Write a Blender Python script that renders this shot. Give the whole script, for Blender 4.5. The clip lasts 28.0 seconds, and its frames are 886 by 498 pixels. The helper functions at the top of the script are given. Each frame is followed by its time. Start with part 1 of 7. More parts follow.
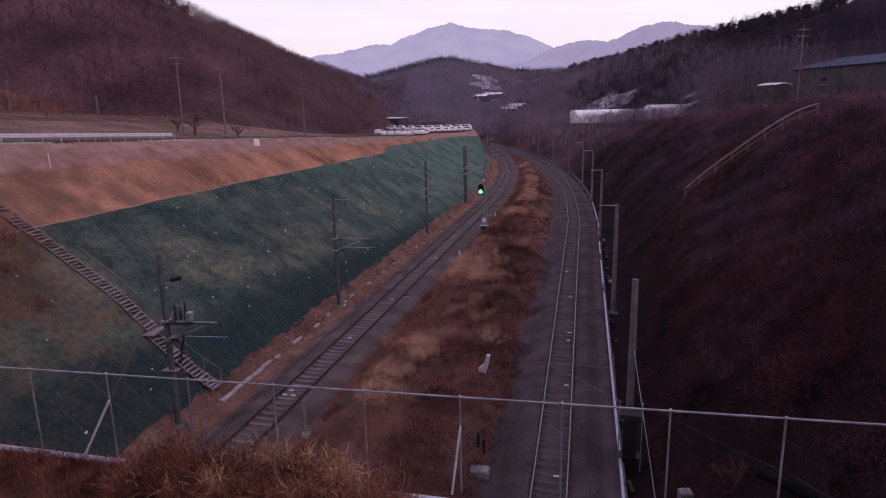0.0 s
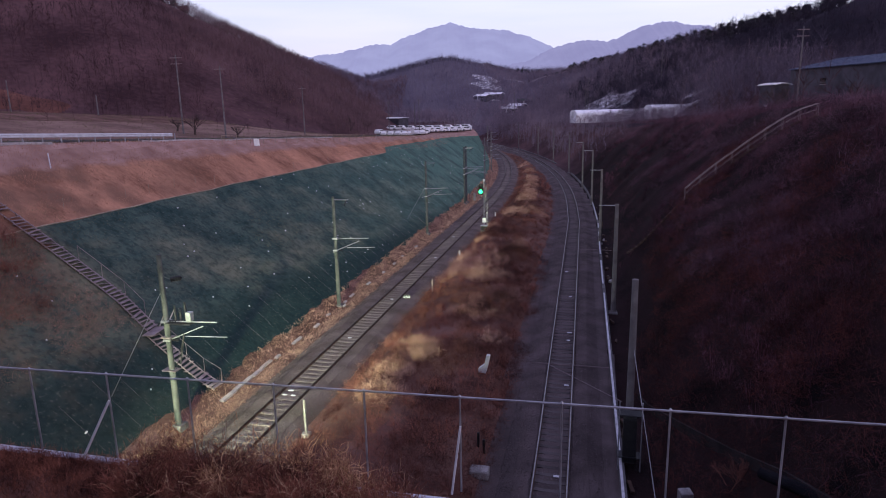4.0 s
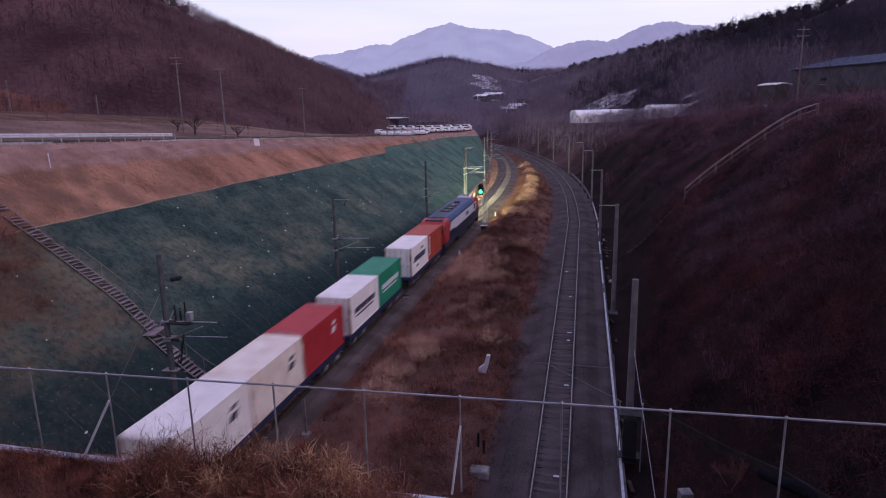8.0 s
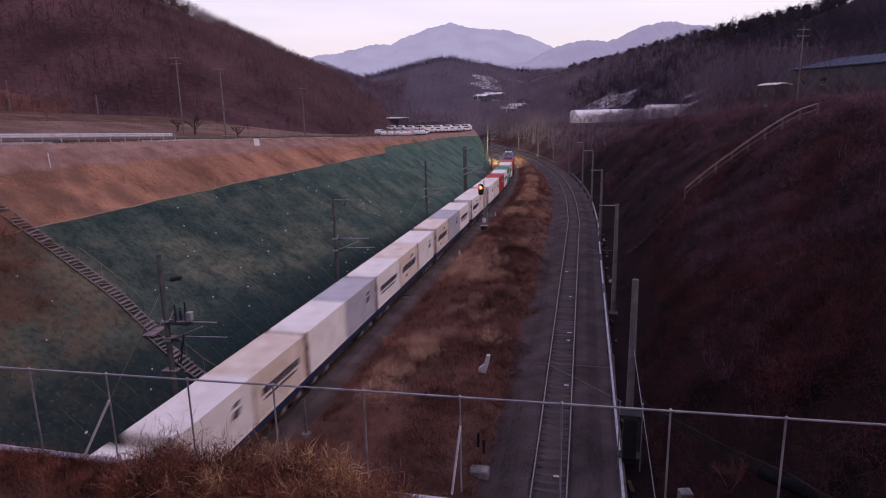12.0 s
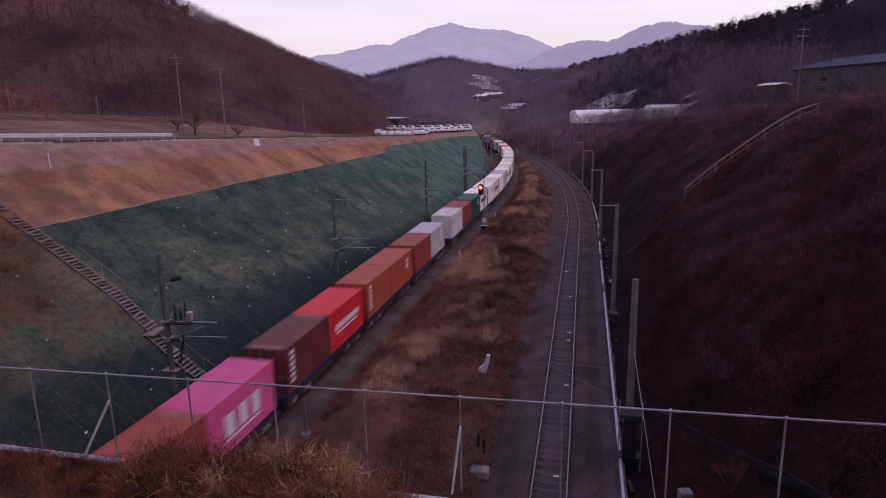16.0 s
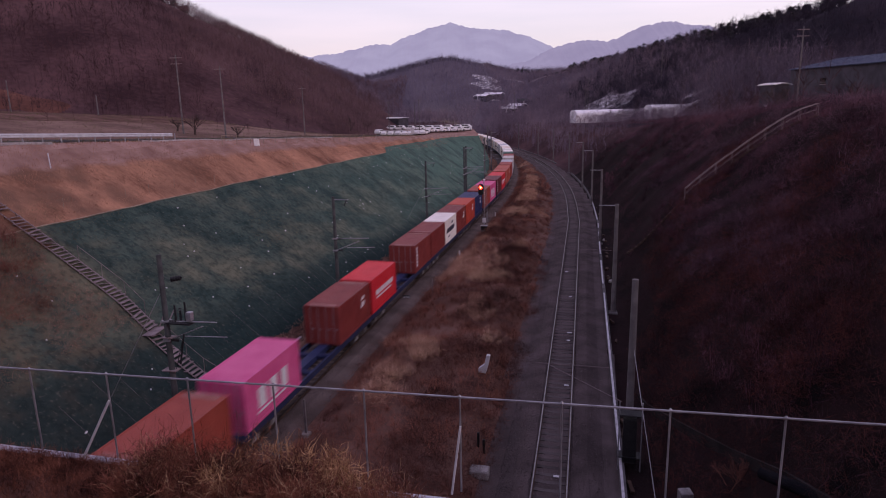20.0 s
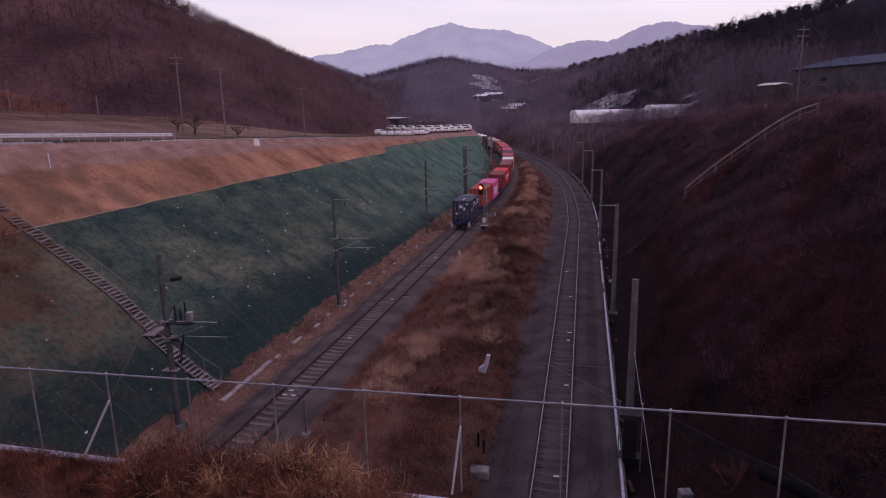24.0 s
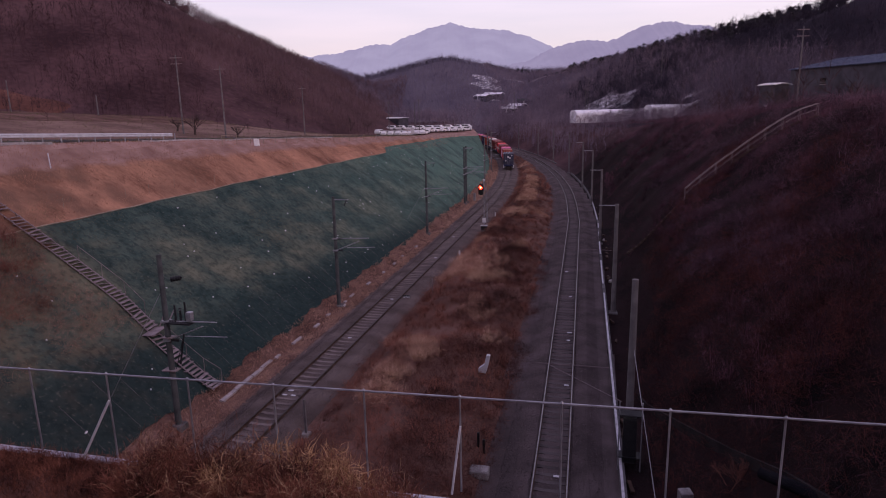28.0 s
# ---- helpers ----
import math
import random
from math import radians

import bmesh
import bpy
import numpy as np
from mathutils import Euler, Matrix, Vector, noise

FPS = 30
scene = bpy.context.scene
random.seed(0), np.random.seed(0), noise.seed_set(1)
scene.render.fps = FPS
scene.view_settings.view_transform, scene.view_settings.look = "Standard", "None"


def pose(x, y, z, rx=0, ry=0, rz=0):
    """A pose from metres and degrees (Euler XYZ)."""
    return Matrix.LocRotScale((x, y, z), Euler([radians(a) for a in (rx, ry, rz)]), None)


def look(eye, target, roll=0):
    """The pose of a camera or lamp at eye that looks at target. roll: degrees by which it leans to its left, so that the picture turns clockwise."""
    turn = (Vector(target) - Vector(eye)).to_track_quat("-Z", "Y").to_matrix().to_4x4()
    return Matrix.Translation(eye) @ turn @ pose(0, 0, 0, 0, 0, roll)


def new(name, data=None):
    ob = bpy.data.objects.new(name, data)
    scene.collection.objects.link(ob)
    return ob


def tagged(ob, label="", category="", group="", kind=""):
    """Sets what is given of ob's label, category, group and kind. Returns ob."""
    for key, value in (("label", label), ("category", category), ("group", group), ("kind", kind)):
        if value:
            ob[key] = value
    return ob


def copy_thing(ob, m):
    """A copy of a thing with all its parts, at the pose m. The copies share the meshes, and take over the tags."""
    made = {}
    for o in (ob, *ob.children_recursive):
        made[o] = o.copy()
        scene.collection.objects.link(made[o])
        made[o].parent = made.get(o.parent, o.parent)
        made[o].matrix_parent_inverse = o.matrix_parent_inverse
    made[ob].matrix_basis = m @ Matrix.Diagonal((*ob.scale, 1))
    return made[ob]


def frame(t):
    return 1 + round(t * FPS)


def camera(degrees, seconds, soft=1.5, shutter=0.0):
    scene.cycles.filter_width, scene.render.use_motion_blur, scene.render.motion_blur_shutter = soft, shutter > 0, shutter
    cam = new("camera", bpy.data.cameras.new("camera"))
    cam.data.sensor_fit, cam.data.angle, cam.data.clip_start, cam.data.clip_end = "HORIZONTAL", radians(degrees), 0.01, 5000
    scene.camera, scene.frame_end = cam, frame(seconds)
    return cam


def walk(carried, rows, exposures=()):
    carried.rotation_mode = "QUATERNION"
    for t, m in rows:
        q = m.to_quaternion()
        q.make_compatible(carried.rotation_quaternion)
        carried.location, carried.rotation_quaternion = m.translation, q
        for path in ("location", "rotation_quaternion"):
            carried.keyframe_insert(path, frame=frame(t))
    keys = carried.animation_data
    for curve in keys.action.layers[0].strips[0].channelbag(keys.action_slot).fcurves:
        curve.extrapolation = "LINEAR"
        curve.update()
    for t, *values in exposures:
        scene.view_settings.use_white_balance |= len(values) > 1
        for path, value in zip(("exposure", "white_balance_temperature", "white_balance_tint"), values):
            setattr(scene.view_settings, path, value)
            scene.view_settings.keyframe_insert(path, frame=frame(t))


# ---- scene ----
cam = camera(68.56, 28.0, soft=1.05, shutter=0.9)
EYE = (0.0, 0.0, 16.44)
CAM_POSE = Matrix.Translation(EYE) @ pose(0, 0, 0, 90 - 12.79, 0, 0) @ pose(0, 0, 0, 0, 0, -1.214)
walk(cam, [(0.0, CAM_POSE), (28.0, CAM_POSE)], exposures=[(0.0, 0.09, 6420, 31), (2.0, 0.07, 6400, 31), (3.0, 0.02, 5950, 22), (6.0, 0.03, 5380, 27), (8.0, 0.02, 5750, 27), (10.0, 0.05, 6150, 27), (12.0, 0.03, 6380, 29), (17.0, -0.03, 6420, 29), (28.0, -0.08, 6480, 31)])

# ---- world and light: pale dusk sky, sun already low behind cloud ----
world = bpy.data.worlds.new("dusk")
scene.world = world
world.use_nodes = True
wn, wl = world.node_tree.nodes, world.node_tree.links
wn.clear()
sky = wn.new("ShaderNodeTexSky")
sky.sky_type, sky.sun_disc = "NISHITA", False
sky.sun_elevation, sky.sun_rotation = radians(4), radians(200)
tc = wn.new("ShaderNodeTexCoord")
sep_n = wn.new("ShaderNodeSeparateXYZ")
ramp = wn.new("ShaderNodeValToRGB")
ramp.color_ramp.elements[0].position, ramp.color_ramp.elements[0].color = 0.0, (0.65, 0.62, 0.67, 1)
ramp.color_ramp.elements[1].position, ramp.color_ramp.elements[1].color = 0.75, (0.41, 0.39, 0.55, 1)
mid = ramp.color_ramp.elements.new(0.16)
mid.color = (0.715, 0.71, 0.80, 1)
cloud = wn.new("ShaderNodeTexNoise")
cloud.inputs["Scale"].default_value, cloud.inputs["Detail"].default_value = 3.0, 5.0
stretch = wn.new("ShaderNodeMapping")
stretch.inputs["Scale"].default_value = (1.0, 1.0, 9.0)
mix_c = wn.new("ShaderNodeMix")
mix_c.data_type, mix_c.blend_type = "RGBA", "MULTIPLY"
cr = wn.new("ShaderNodeValToRGB")
cr.color_ramp.elements[0].position, cr.color_ramp.elements[0].color = 0.35, (0.93, 0.92, 0.96, 1)
cr.color_ramp.elements[1].position, cr.color_ramp.elements[1].color = 0.65, (1.05, 1.0, 1.02, 1)
mix_s = wn.new("ShaderNodeMix")
mix_s.data_type = "RGBA"
mix_s.inputs[0].default_value = 0.06
bg = wn.new("ShaderNodeBackground")
bg.inputs["Strength"].default_value = 1.05
out_w = wn.new("ShaderNodeOutputWorld")
wl.new(tc.outputs["Generated"], sep_n.inputs[0])
wl.new(sep_n.outputs["Z"], ramp.inputs[0])
wl.new(tc.outputs["Generated"], stretch.inputs[0])
wl.new(stretch.outputs[0], cloud.inputs["Vector"])
wl.new(cloud.outputs[0], cr.inputs[0])
mix_c.inputs[0].default_value = 1.0
wl.new(ramp.outputs[0], mix_c.inputs[6])
wl.new(cr.outputs[0], mix_c.inputs[7])
wl.new(mix_c.outputs[2], mix_s.inputs[6])
wl.new(sky.outputs[0], mix_s.inputs[7])
wl.new(mix_s.outputs[2], bg.inputs[0])
wl.new(bg.outputs[0], out_w.inputs[0])

sun = new("sun", bpy.data.lights.new("sun", "SUN"))
sun.data.energy, sun.data.angle, sun.data.color = 0.75, radians(30), (1.0, 0.80, 0.74)
sun.matrix_world = look((60, -10, 40), (0, 20, 0))

# ---- plan: s runs along the left-hand track, lat to its right ----
TURN = 0.23388
D2 = np.array([math.sin(TURN), math.cos(TURN)])
N2 = np.array([math.cos(TURN), -math.sin(TURN)])
C0 = -16.996
CURVE_AT, RADIUS, CURVE_END = 101.0, 425.0, 262.0


def bend(s):
    """How far the line has swung to the left at s."""
    s = np.asarray(s, float)
    q = np.clip(s - CURVE_AT, 0, CURVE_END - CURVE_AT)
    end = CURVE_END - CURVE_AT
    c = RADIUS - np.sqrt(RADIUS ** 2 - q ** 2)
    # unseen curve inside the tunnel, added to hold back the early headlight
    back = np.clip(-5 - s, 0, 75)
    c = c + back ** 2 / 520 + np.maximum(-80 - s, 0) * 0.288
    return c + np.maximum(s - CURVE_END, 0) * (end / math.sqrt(RADIUS ** 2 - end ** 2))


def gap(s):
    """Distance between the two tracks."""
    return np.interp(s, [-60, 28, 90, 127, 152, 187, 233, 300, 400], [16.6, 15.4, 14.2, 12.1, 10.6, 8.5, 5.6, 4.3, 4.2])


def at(s, lat, z=0.0):
    """A place from s, lat on the straight plan."""
    p = N2 * (C0 + lat) + D2 * s
    return Vector((p[0], p[1], z))


def on_line(s, off, z=0.0):
    """A place off metres right of the curved left-hand track."""
    return at(s, off - float(bend(s)), z)


def heading(s):
    return math.atan2(float(bend(s + 0.5) - bend(s - 0.5)), 1.0) - TURN


ARC_S = np.arange(-520.0, 640.0, 0.5)
ARC_U = np.concatenate([[0], np.cumsum(np.hypot(np.diff(ARC_S), np.diff(bend(ARC_S))))]) + ARC_S[0]
ARC_U = ARC_U - np.interp(0.0, ARC_S, ARC_U)


def s_of_arc(u):
    return float(np.interp(u, ARC_U, ARC_S))


PORTAL = 11.4


def smooth(x, a, b):
    t = np.clip((x - a) / (b - a), 0, 1)
    return t * t * (3 - 2 * t)


def wob(x, y, k, seed=0.0):
    """Cheap smooth unevenness."""
    return (np.sin(x * k + 1.3 * np.sin(y * k * 0.7 + seed)) + np.sin(y * k * 1.13 + 1.7 * np.sin(x * k * 0.61 + seed * 2)) + np.sin((x + y) * k * 0.53 + seed)) / 3


def crest_left(s):
    return np.maximum(np.clip(14.0 - 0.049 * (s - 40), 1.5, 15), 7.6 * smooth(s, 150, 205))


def run_left(s):
    """Run of the left bank for each metre of rise; steeper round the bend."""
    return 1.36 - 0.92 * smooth(s, 140, 200)


def crest_right(s):
    return np.interp(s, [-40, 70, 120, 200, 260, 400], [16.0, 15.2, 12.5, 8.5, 6.5, 5.0])


# hill ridges: x, y, height, steepness
RIDGES = [
    [(-330, 90, 85), (-190, 190, 66), (-120, 214, 59), (-105, 230, 56), (-93, 246, 50), (-82, 279, 42.5), (-72, 312, 36), (-63, 344, 33), (-51, 387, 29)],
    [(-75, 456, 24), (-53, 457, 31), (-30, 459, 33.5), (-10, 462, 40.5), (5, 465, 44.5), (29, 469, 39), (49, 473, 35), (80, 476, 35)],
    [(61, 446, 30), (79, 408, 32), (89, 382, 34), (102, 352, 36.8), (119, 314, 40.4), (124, 292, 41.4), (134, 276, 44.0), (141, 258, 44.8), (155, 225, 52.5), (200, 180, 70)],
]
STEEP = [0.56, 0.30, 0.50]


def ridge_height(X, Y):
    best = np.full(X.shape, -50.0)
    for line, k in zip(RIDGES, STEEP):
        for (ax, ay, az), (bx, by, bz) in zip(line[:-1], line[1:]):
            ux, uy = bx - ax, by - ay
            t = np.clip(((X - ax) * ux + (Y - ay) * uy) / (ux * ux + uy * uy), 0, 1)
            dist = np.hypot(X - ax - t * ux, Y - ay - t * uy)
            best = np.maximum(best, az + t * (bz - az) - k * (np.sqrt(dist ** 2 + 36) - 6))
    return best


def field_rise(s, l):
    """The field beyond the road climbs towards the hill foot."""
    return 2.3 * smooth(-l, 40, 78) * (1 - smooth(s, 125, 175))


def ground_z(s, lat):
    """Height of the ground; lat on the straight plan."""
    s, lat = np.asarray(s, float), np.asarray(lat, float)
    l = lat + bend(s)
    g = gap(s)
    X, Y = N2[0] * (C0 + lat) + D2[0] * s, N2[1] * (C0 + lat) + D2[1] * s
    bed = np.full(np.broadcast(s, lat).shape, -0.42)
    left = np.minimum((-4.4 - l) / run_left(s), crest_left(s)) + 0.07 * wob(X, Y, 0.9) * smooth(-l, 4.4, 7)
    beyond = smooth(-l, 30, 75) * (1.5 + 0.02 * np.clip(-l - 30, 0, 200))
    left = left + beyond + field_rise(s, l)
    right_toe = g + 4.9
    bank = np.interp(l - right_toe, [-4, 0, 2.9, 4.9, 6.6, 9.4, 13.8, 17], [-2.5, -0.3, 3.4, 5.9, 7.8, 10.3, 14.0, 15.6])
    right = np.minimum(bank * crest_right(s) / 15.4, crest_right(s)) + 0.35 * wob(X, Y, 0.55, 2.0) * smooth(l - right_toe, 0, 3)
    right = right + 0.05 * np.clip(l - right_toe - 18, 0, 60)
    mound = smooth(l, 2.6, 4.6) * smooth(g - l, 2.8, 4.8) * (0.75 + 0.45 * wob(X, Y, 0.55, 4.0) + 0.2 * wob(X, Y, 1.6, 1.0)) * smooth(g, 5, 9)
    z = np.maximum(np.maximum(bed + mound, left), np.maximum(right, bed))
    z = np.maximum(z, ridge_height(X, Y) + 1.2 * wob(X, Y, 0.08, 3.0))
    top = 8.55 + 6.1 * (1 - smooth(s, 1.5, 9.0))
    return np.where(s < PORTAL, np.maximum(z, top), z)


def ground_at(s, lat):
    return float(ground_z(np.array([s]), np.array([lat]))[0])


def to_plan(x, y):
    p = np.array([x, y])
    return float(p @ D2), float(p @ N2 - C0)


# ---- materials ----
def mat(name, c1, c2, scale=4.0, rough=0.85, metal=0.0, bump=0.3, c3=None, fine=40.0, spec=None, rand=0.0, stretch=None, islands=False):
    """Two-scale noise between two or three colours, with relief."""
    m = bpy.data.materials.new(name)
    m.use_nodes = True
    nd, lk = m.node_tree.nodes, m.node_tree.links
    b = nd["Principled BSDF"]
    b.inputs["Roughness"].default_value, b.inputs["Metallic"].default_value = rough, metal
    b.inputs["Specular IOR Level"].default_value = spec if spec is not None else (0.05 if rough >= 0.85 else 0.3)
    geo = nd.new("ShaderNodeTexCoord")
    pos = geo.outputs["Object"]
    if stretch:
        mp = nd.new("ShaderNodeMapping")
        mp.inputs["Rotation"].default_value, mp.inputs["Scale"].default_value = (0, 0, TURN), stretch
        lk.new(pos, mp.inputs[0])
        pos = mp.outputs[0]
    n1, n2 = nd.new("ShaderNodeTexNoise"), nd.new("ShaderNodeTexNoise")
    n1.inputs["Scale"].default_value, n1.inputs["Detail"].default_value = scale, 6.0
    n2.inputs["Scale"].default_value, n2.inputs["Detail"].default_value = fine, 3.0
    lk.new(pos, n1.inputs["Vector"]), lk.new(pos, n2.inputs["Vector"])
    r = nd.new("ShaderNodeValToRGB")
    e = r.color_ramp.elements
    e[0].position, e[0].color = 0.32, (*c1, 1)
    e[1].position, e[1].color = 0.68, (*c2, 1)
    if c3:
        x = e.new(0.5)
        x.color = (*c3, 1)
    add = nd.new("ShaderNodeMath")
    add.operation = "MULTIPLY_ADD"
    add.inputs[1].default_value = 0.35
    lk.new(n2.outputs[0], add.inputs[0])
    sub = nd.new("ShaderNodeMath")
    sub.operation = "SUBTRACT"
    sub.inputs[1].default_value = 0.175
    lk.new(n1.outputs[0], sub.inputs[0])
    lk.new(sub.outputs[0], add.inputs[2])
    last = add.outputs[0]
    if rand or islands:
        oi = nd.new("ShaderNodeNewGeometry" if islands else "ShaderNodeObjectInfo")
        ra = nd.new("ShaderNodeMath")
        ra.operation = "MULTIPLY_ADD"
        ra.inputs[1].default_value = rand or 0.5
        lk.new(oi.outputs["Random Per Island" if islands else "Random"], ra.inputs[0])
        sb = nd.new("ShaderNodeMath")
        sb.operation = "SUBTRACT"
        sb.inputs[1].default_value = (rand or 0.5) / 2
        lk.new(last, sb.inputs[0])
        lk.new(sb.outputs[0], ra.inputs[2])
        last = ra.outputs[0]
    lk.new(last, r.inputs[0])
    lk.new(r.outputs[0], b.inputs["Base Color"])
    if bump:
        bp = nd.new("ShaderNodeBump")
        bp.inputs["Strength"].default_value, bp.inputs["Distance"].default_value = bump, 0.05
        lk.new(n2.outputs[0], bp.inputs["Height"])
        lk.new(bp.outputs[0], b.inputs["Normal"])
    return m


def glow(name, color, strength):
    m = bpy.data.materials.new(name)
    m.use_nodes = True
    b = m.node_tree.nodes["Principled BSDF"]
    b.inputs["Base Color"].default_value = (*color, 1)
    b.inputs["Emission Color"].default_value = (*color, 1)
    b.inputs["Emission Strength"].default_value = strength
    return m


M = {}
M["soil"] = mat("dry_soil", (0.07, 0.038, 0.031), (0.18, 0.105, 0.085), 0.35, 0.95, bump=0.6, c3=(0.12, 0.066, 0.052), fine=6)
M["slope_grass"] = mat("dry_orange_grass", (0.155, 0.076, 0.05), (0.47, 0.238, 0.15), 0.22, 0.95, bump=0.8, c3=(0.335, 0.169, 0.109), fine=3, stretch=(0.75, 1.25, 0.8))
# towards the crest the orange grass gives way to a faded grey verge
gn, gl = M["slope_grass"].node_tree.nodes, M["slope_grass"].node_tree.links
g_pos, g_dot, g_noise = gn.new("ShaderNodeTexCoord"), gn.new("ShaderNodeVectorMath"), gn.new("ShaderNodeTexNoise")
g_sum, g_step, g_ramp, g_mix = gn.new("ShaderNodeMath"), gn.new("ShaderNodeMapRange"), gn.new("ShaderNodeValToRGB"), gn.new("ShaderNodeMix")
g_dot.operation, g_sum.operation, g_mix.data_type = "DOT_PRODUCT", "MULTIPLY_ADD", "RGBA"
g_dot.inputs[1].default_value = (0.035 * D2[0], 0.035 * D2[1], 1.0)
g_noise.inputs["Scale"].default_value, g_noise.inputs["Detail"].default_value = 0.5, 6.0
g_sum.inputs[1].default_value = 0.9
g_step.inputs["From Min"].default_value, g_step.inputs["From Max"].default_value = 13.95, 14.35
g_ramp.color_ramp.elements[0].position, g_ramp.color_ramp.elements[0].color = 0.32, (0.215, 0.125, 0.104, 1)
g_ramp.color_ramp.elements[1].position, g_ramp.color_ramp.elements[1].color = 0.68, (0.35, 0.22, 0.187, 1)
g_col = gn["Principled BSDF"].inputs["Base Color"].links[0].from_socket
gl.new(g_pos.outputs["Object"], g_dot.inputs[0])
gl.new(g_pos.outputs["Object"], g_noise.inputs["Vector"])
gl.new(g_noise.outputs[0], g_sum.inputs[0])
gl.new(g_dot.outputs["Value"], g_sum.inputs[2])
gl.new(g_sum.outputs[0], g_step.inputs["Value"])
gl.new(g_noise.outputs[0], g_ramp.inputs[0])
gl.new(g_step.outputs[0], g_mix.inputs[0])
gl.new(g_ramp.outputs[0], g_mix.inputs[7])
# browner patches over the near end of the bank
w_dot, w_near, w_noise, w_patch, w_mul, w_mix = [gn.new("ShaderNode" + k) for k in ("VectorMath", "MapRange", "TexNoise", "MapRange", "Math", "Mix")]
w_dot.operation, w_mul.operation, w_mix.data_type = "DOT_PRODUCT", "MULTIPLY", "RGBA"
w_dot.inputs[1].default_value = (D2[0], D2[1], 0.0)
w_near.inputs["From Min"].default_value, w_near.inputs["From Max"].default_value = 64.0, 38.0
w_noise.inputs["Scale"].default_value, w_noise.inputs["Detail"].default_value = 0.32, 7.0
w_patch.inputs["From Min"].default_value, w_patch.inputs["From Max"].default_value = 0.36, 0.60
w_mix.inputs[7].default_value = (0.165, 0.094, 0.066, 1)
gl.new(g_pos.outputs["Object"], w_dot.inputs[0])
gl.new(g_pos.outputs["Object"], w_noise.inputs["Vector"])
gl.new(w_dot.outputs["Value"], w_near.inputs["Value"])
gl.new(w_noise.outputs[0], w_patch.inputs["Value"])
gl.new(w_near.outputs[0], w_mul.inputs[0])
gl.new(w_patch.outputs[0], w_mul.inputs[1])
gl.new(w_mul.outputs[0], w_mix.inputs[0])
gl.new(g_col, w_mix.inputs[6])
gl.new(w_mix.outputs[2], g_mix.inputs[6])
gl.new(g_mix.outputs[2], gn["Principled BSDF"].inputs["Base Color"])
M["verge"] = mat("grey_dry_verge", (0.24, 0.14, 0.115), (0.38, 0.245, 0.21), 0.4, 0.95, bump=0.6, fine=7)
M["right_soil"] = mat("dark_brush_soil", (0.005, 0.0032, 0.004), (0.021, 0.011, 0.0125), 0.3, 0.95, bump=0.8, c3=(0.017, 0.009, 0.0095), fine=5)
M["forest_floor"] = mat("leaf_litter", (0.040, 0.021, 0.024), (0.115, 0.062, 0.065), 0.05, 0.95, bump=0.5, fine=0.8)
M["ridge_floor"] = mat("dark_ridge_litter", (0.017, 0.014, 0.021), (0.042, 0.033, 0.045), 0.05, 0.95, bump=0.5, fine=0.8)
# distance haze is put into this paler litter colour
M["haze_floor"] = mat("hazed_leaf_litter", (0.09, 0.075, 0.098), (0.14, 0.118, 0.145), 0.05, 0.95, bump=0.5, fine=0.8)
M["field"] = mat("dry_field", (0.12, 0.072, 0.058), (0.25, 0.16, 0.13), 0.12, 0.95, bump=0.6, fine=1.5)
M["ballast"] = mat("track_ballast", (0.06, 0.047, 0.047), (0.13, 0.102, 0.102), 0.5, 0.9, bump=0.9, c3=(0.09, 0.07, 0.07), fine=30)


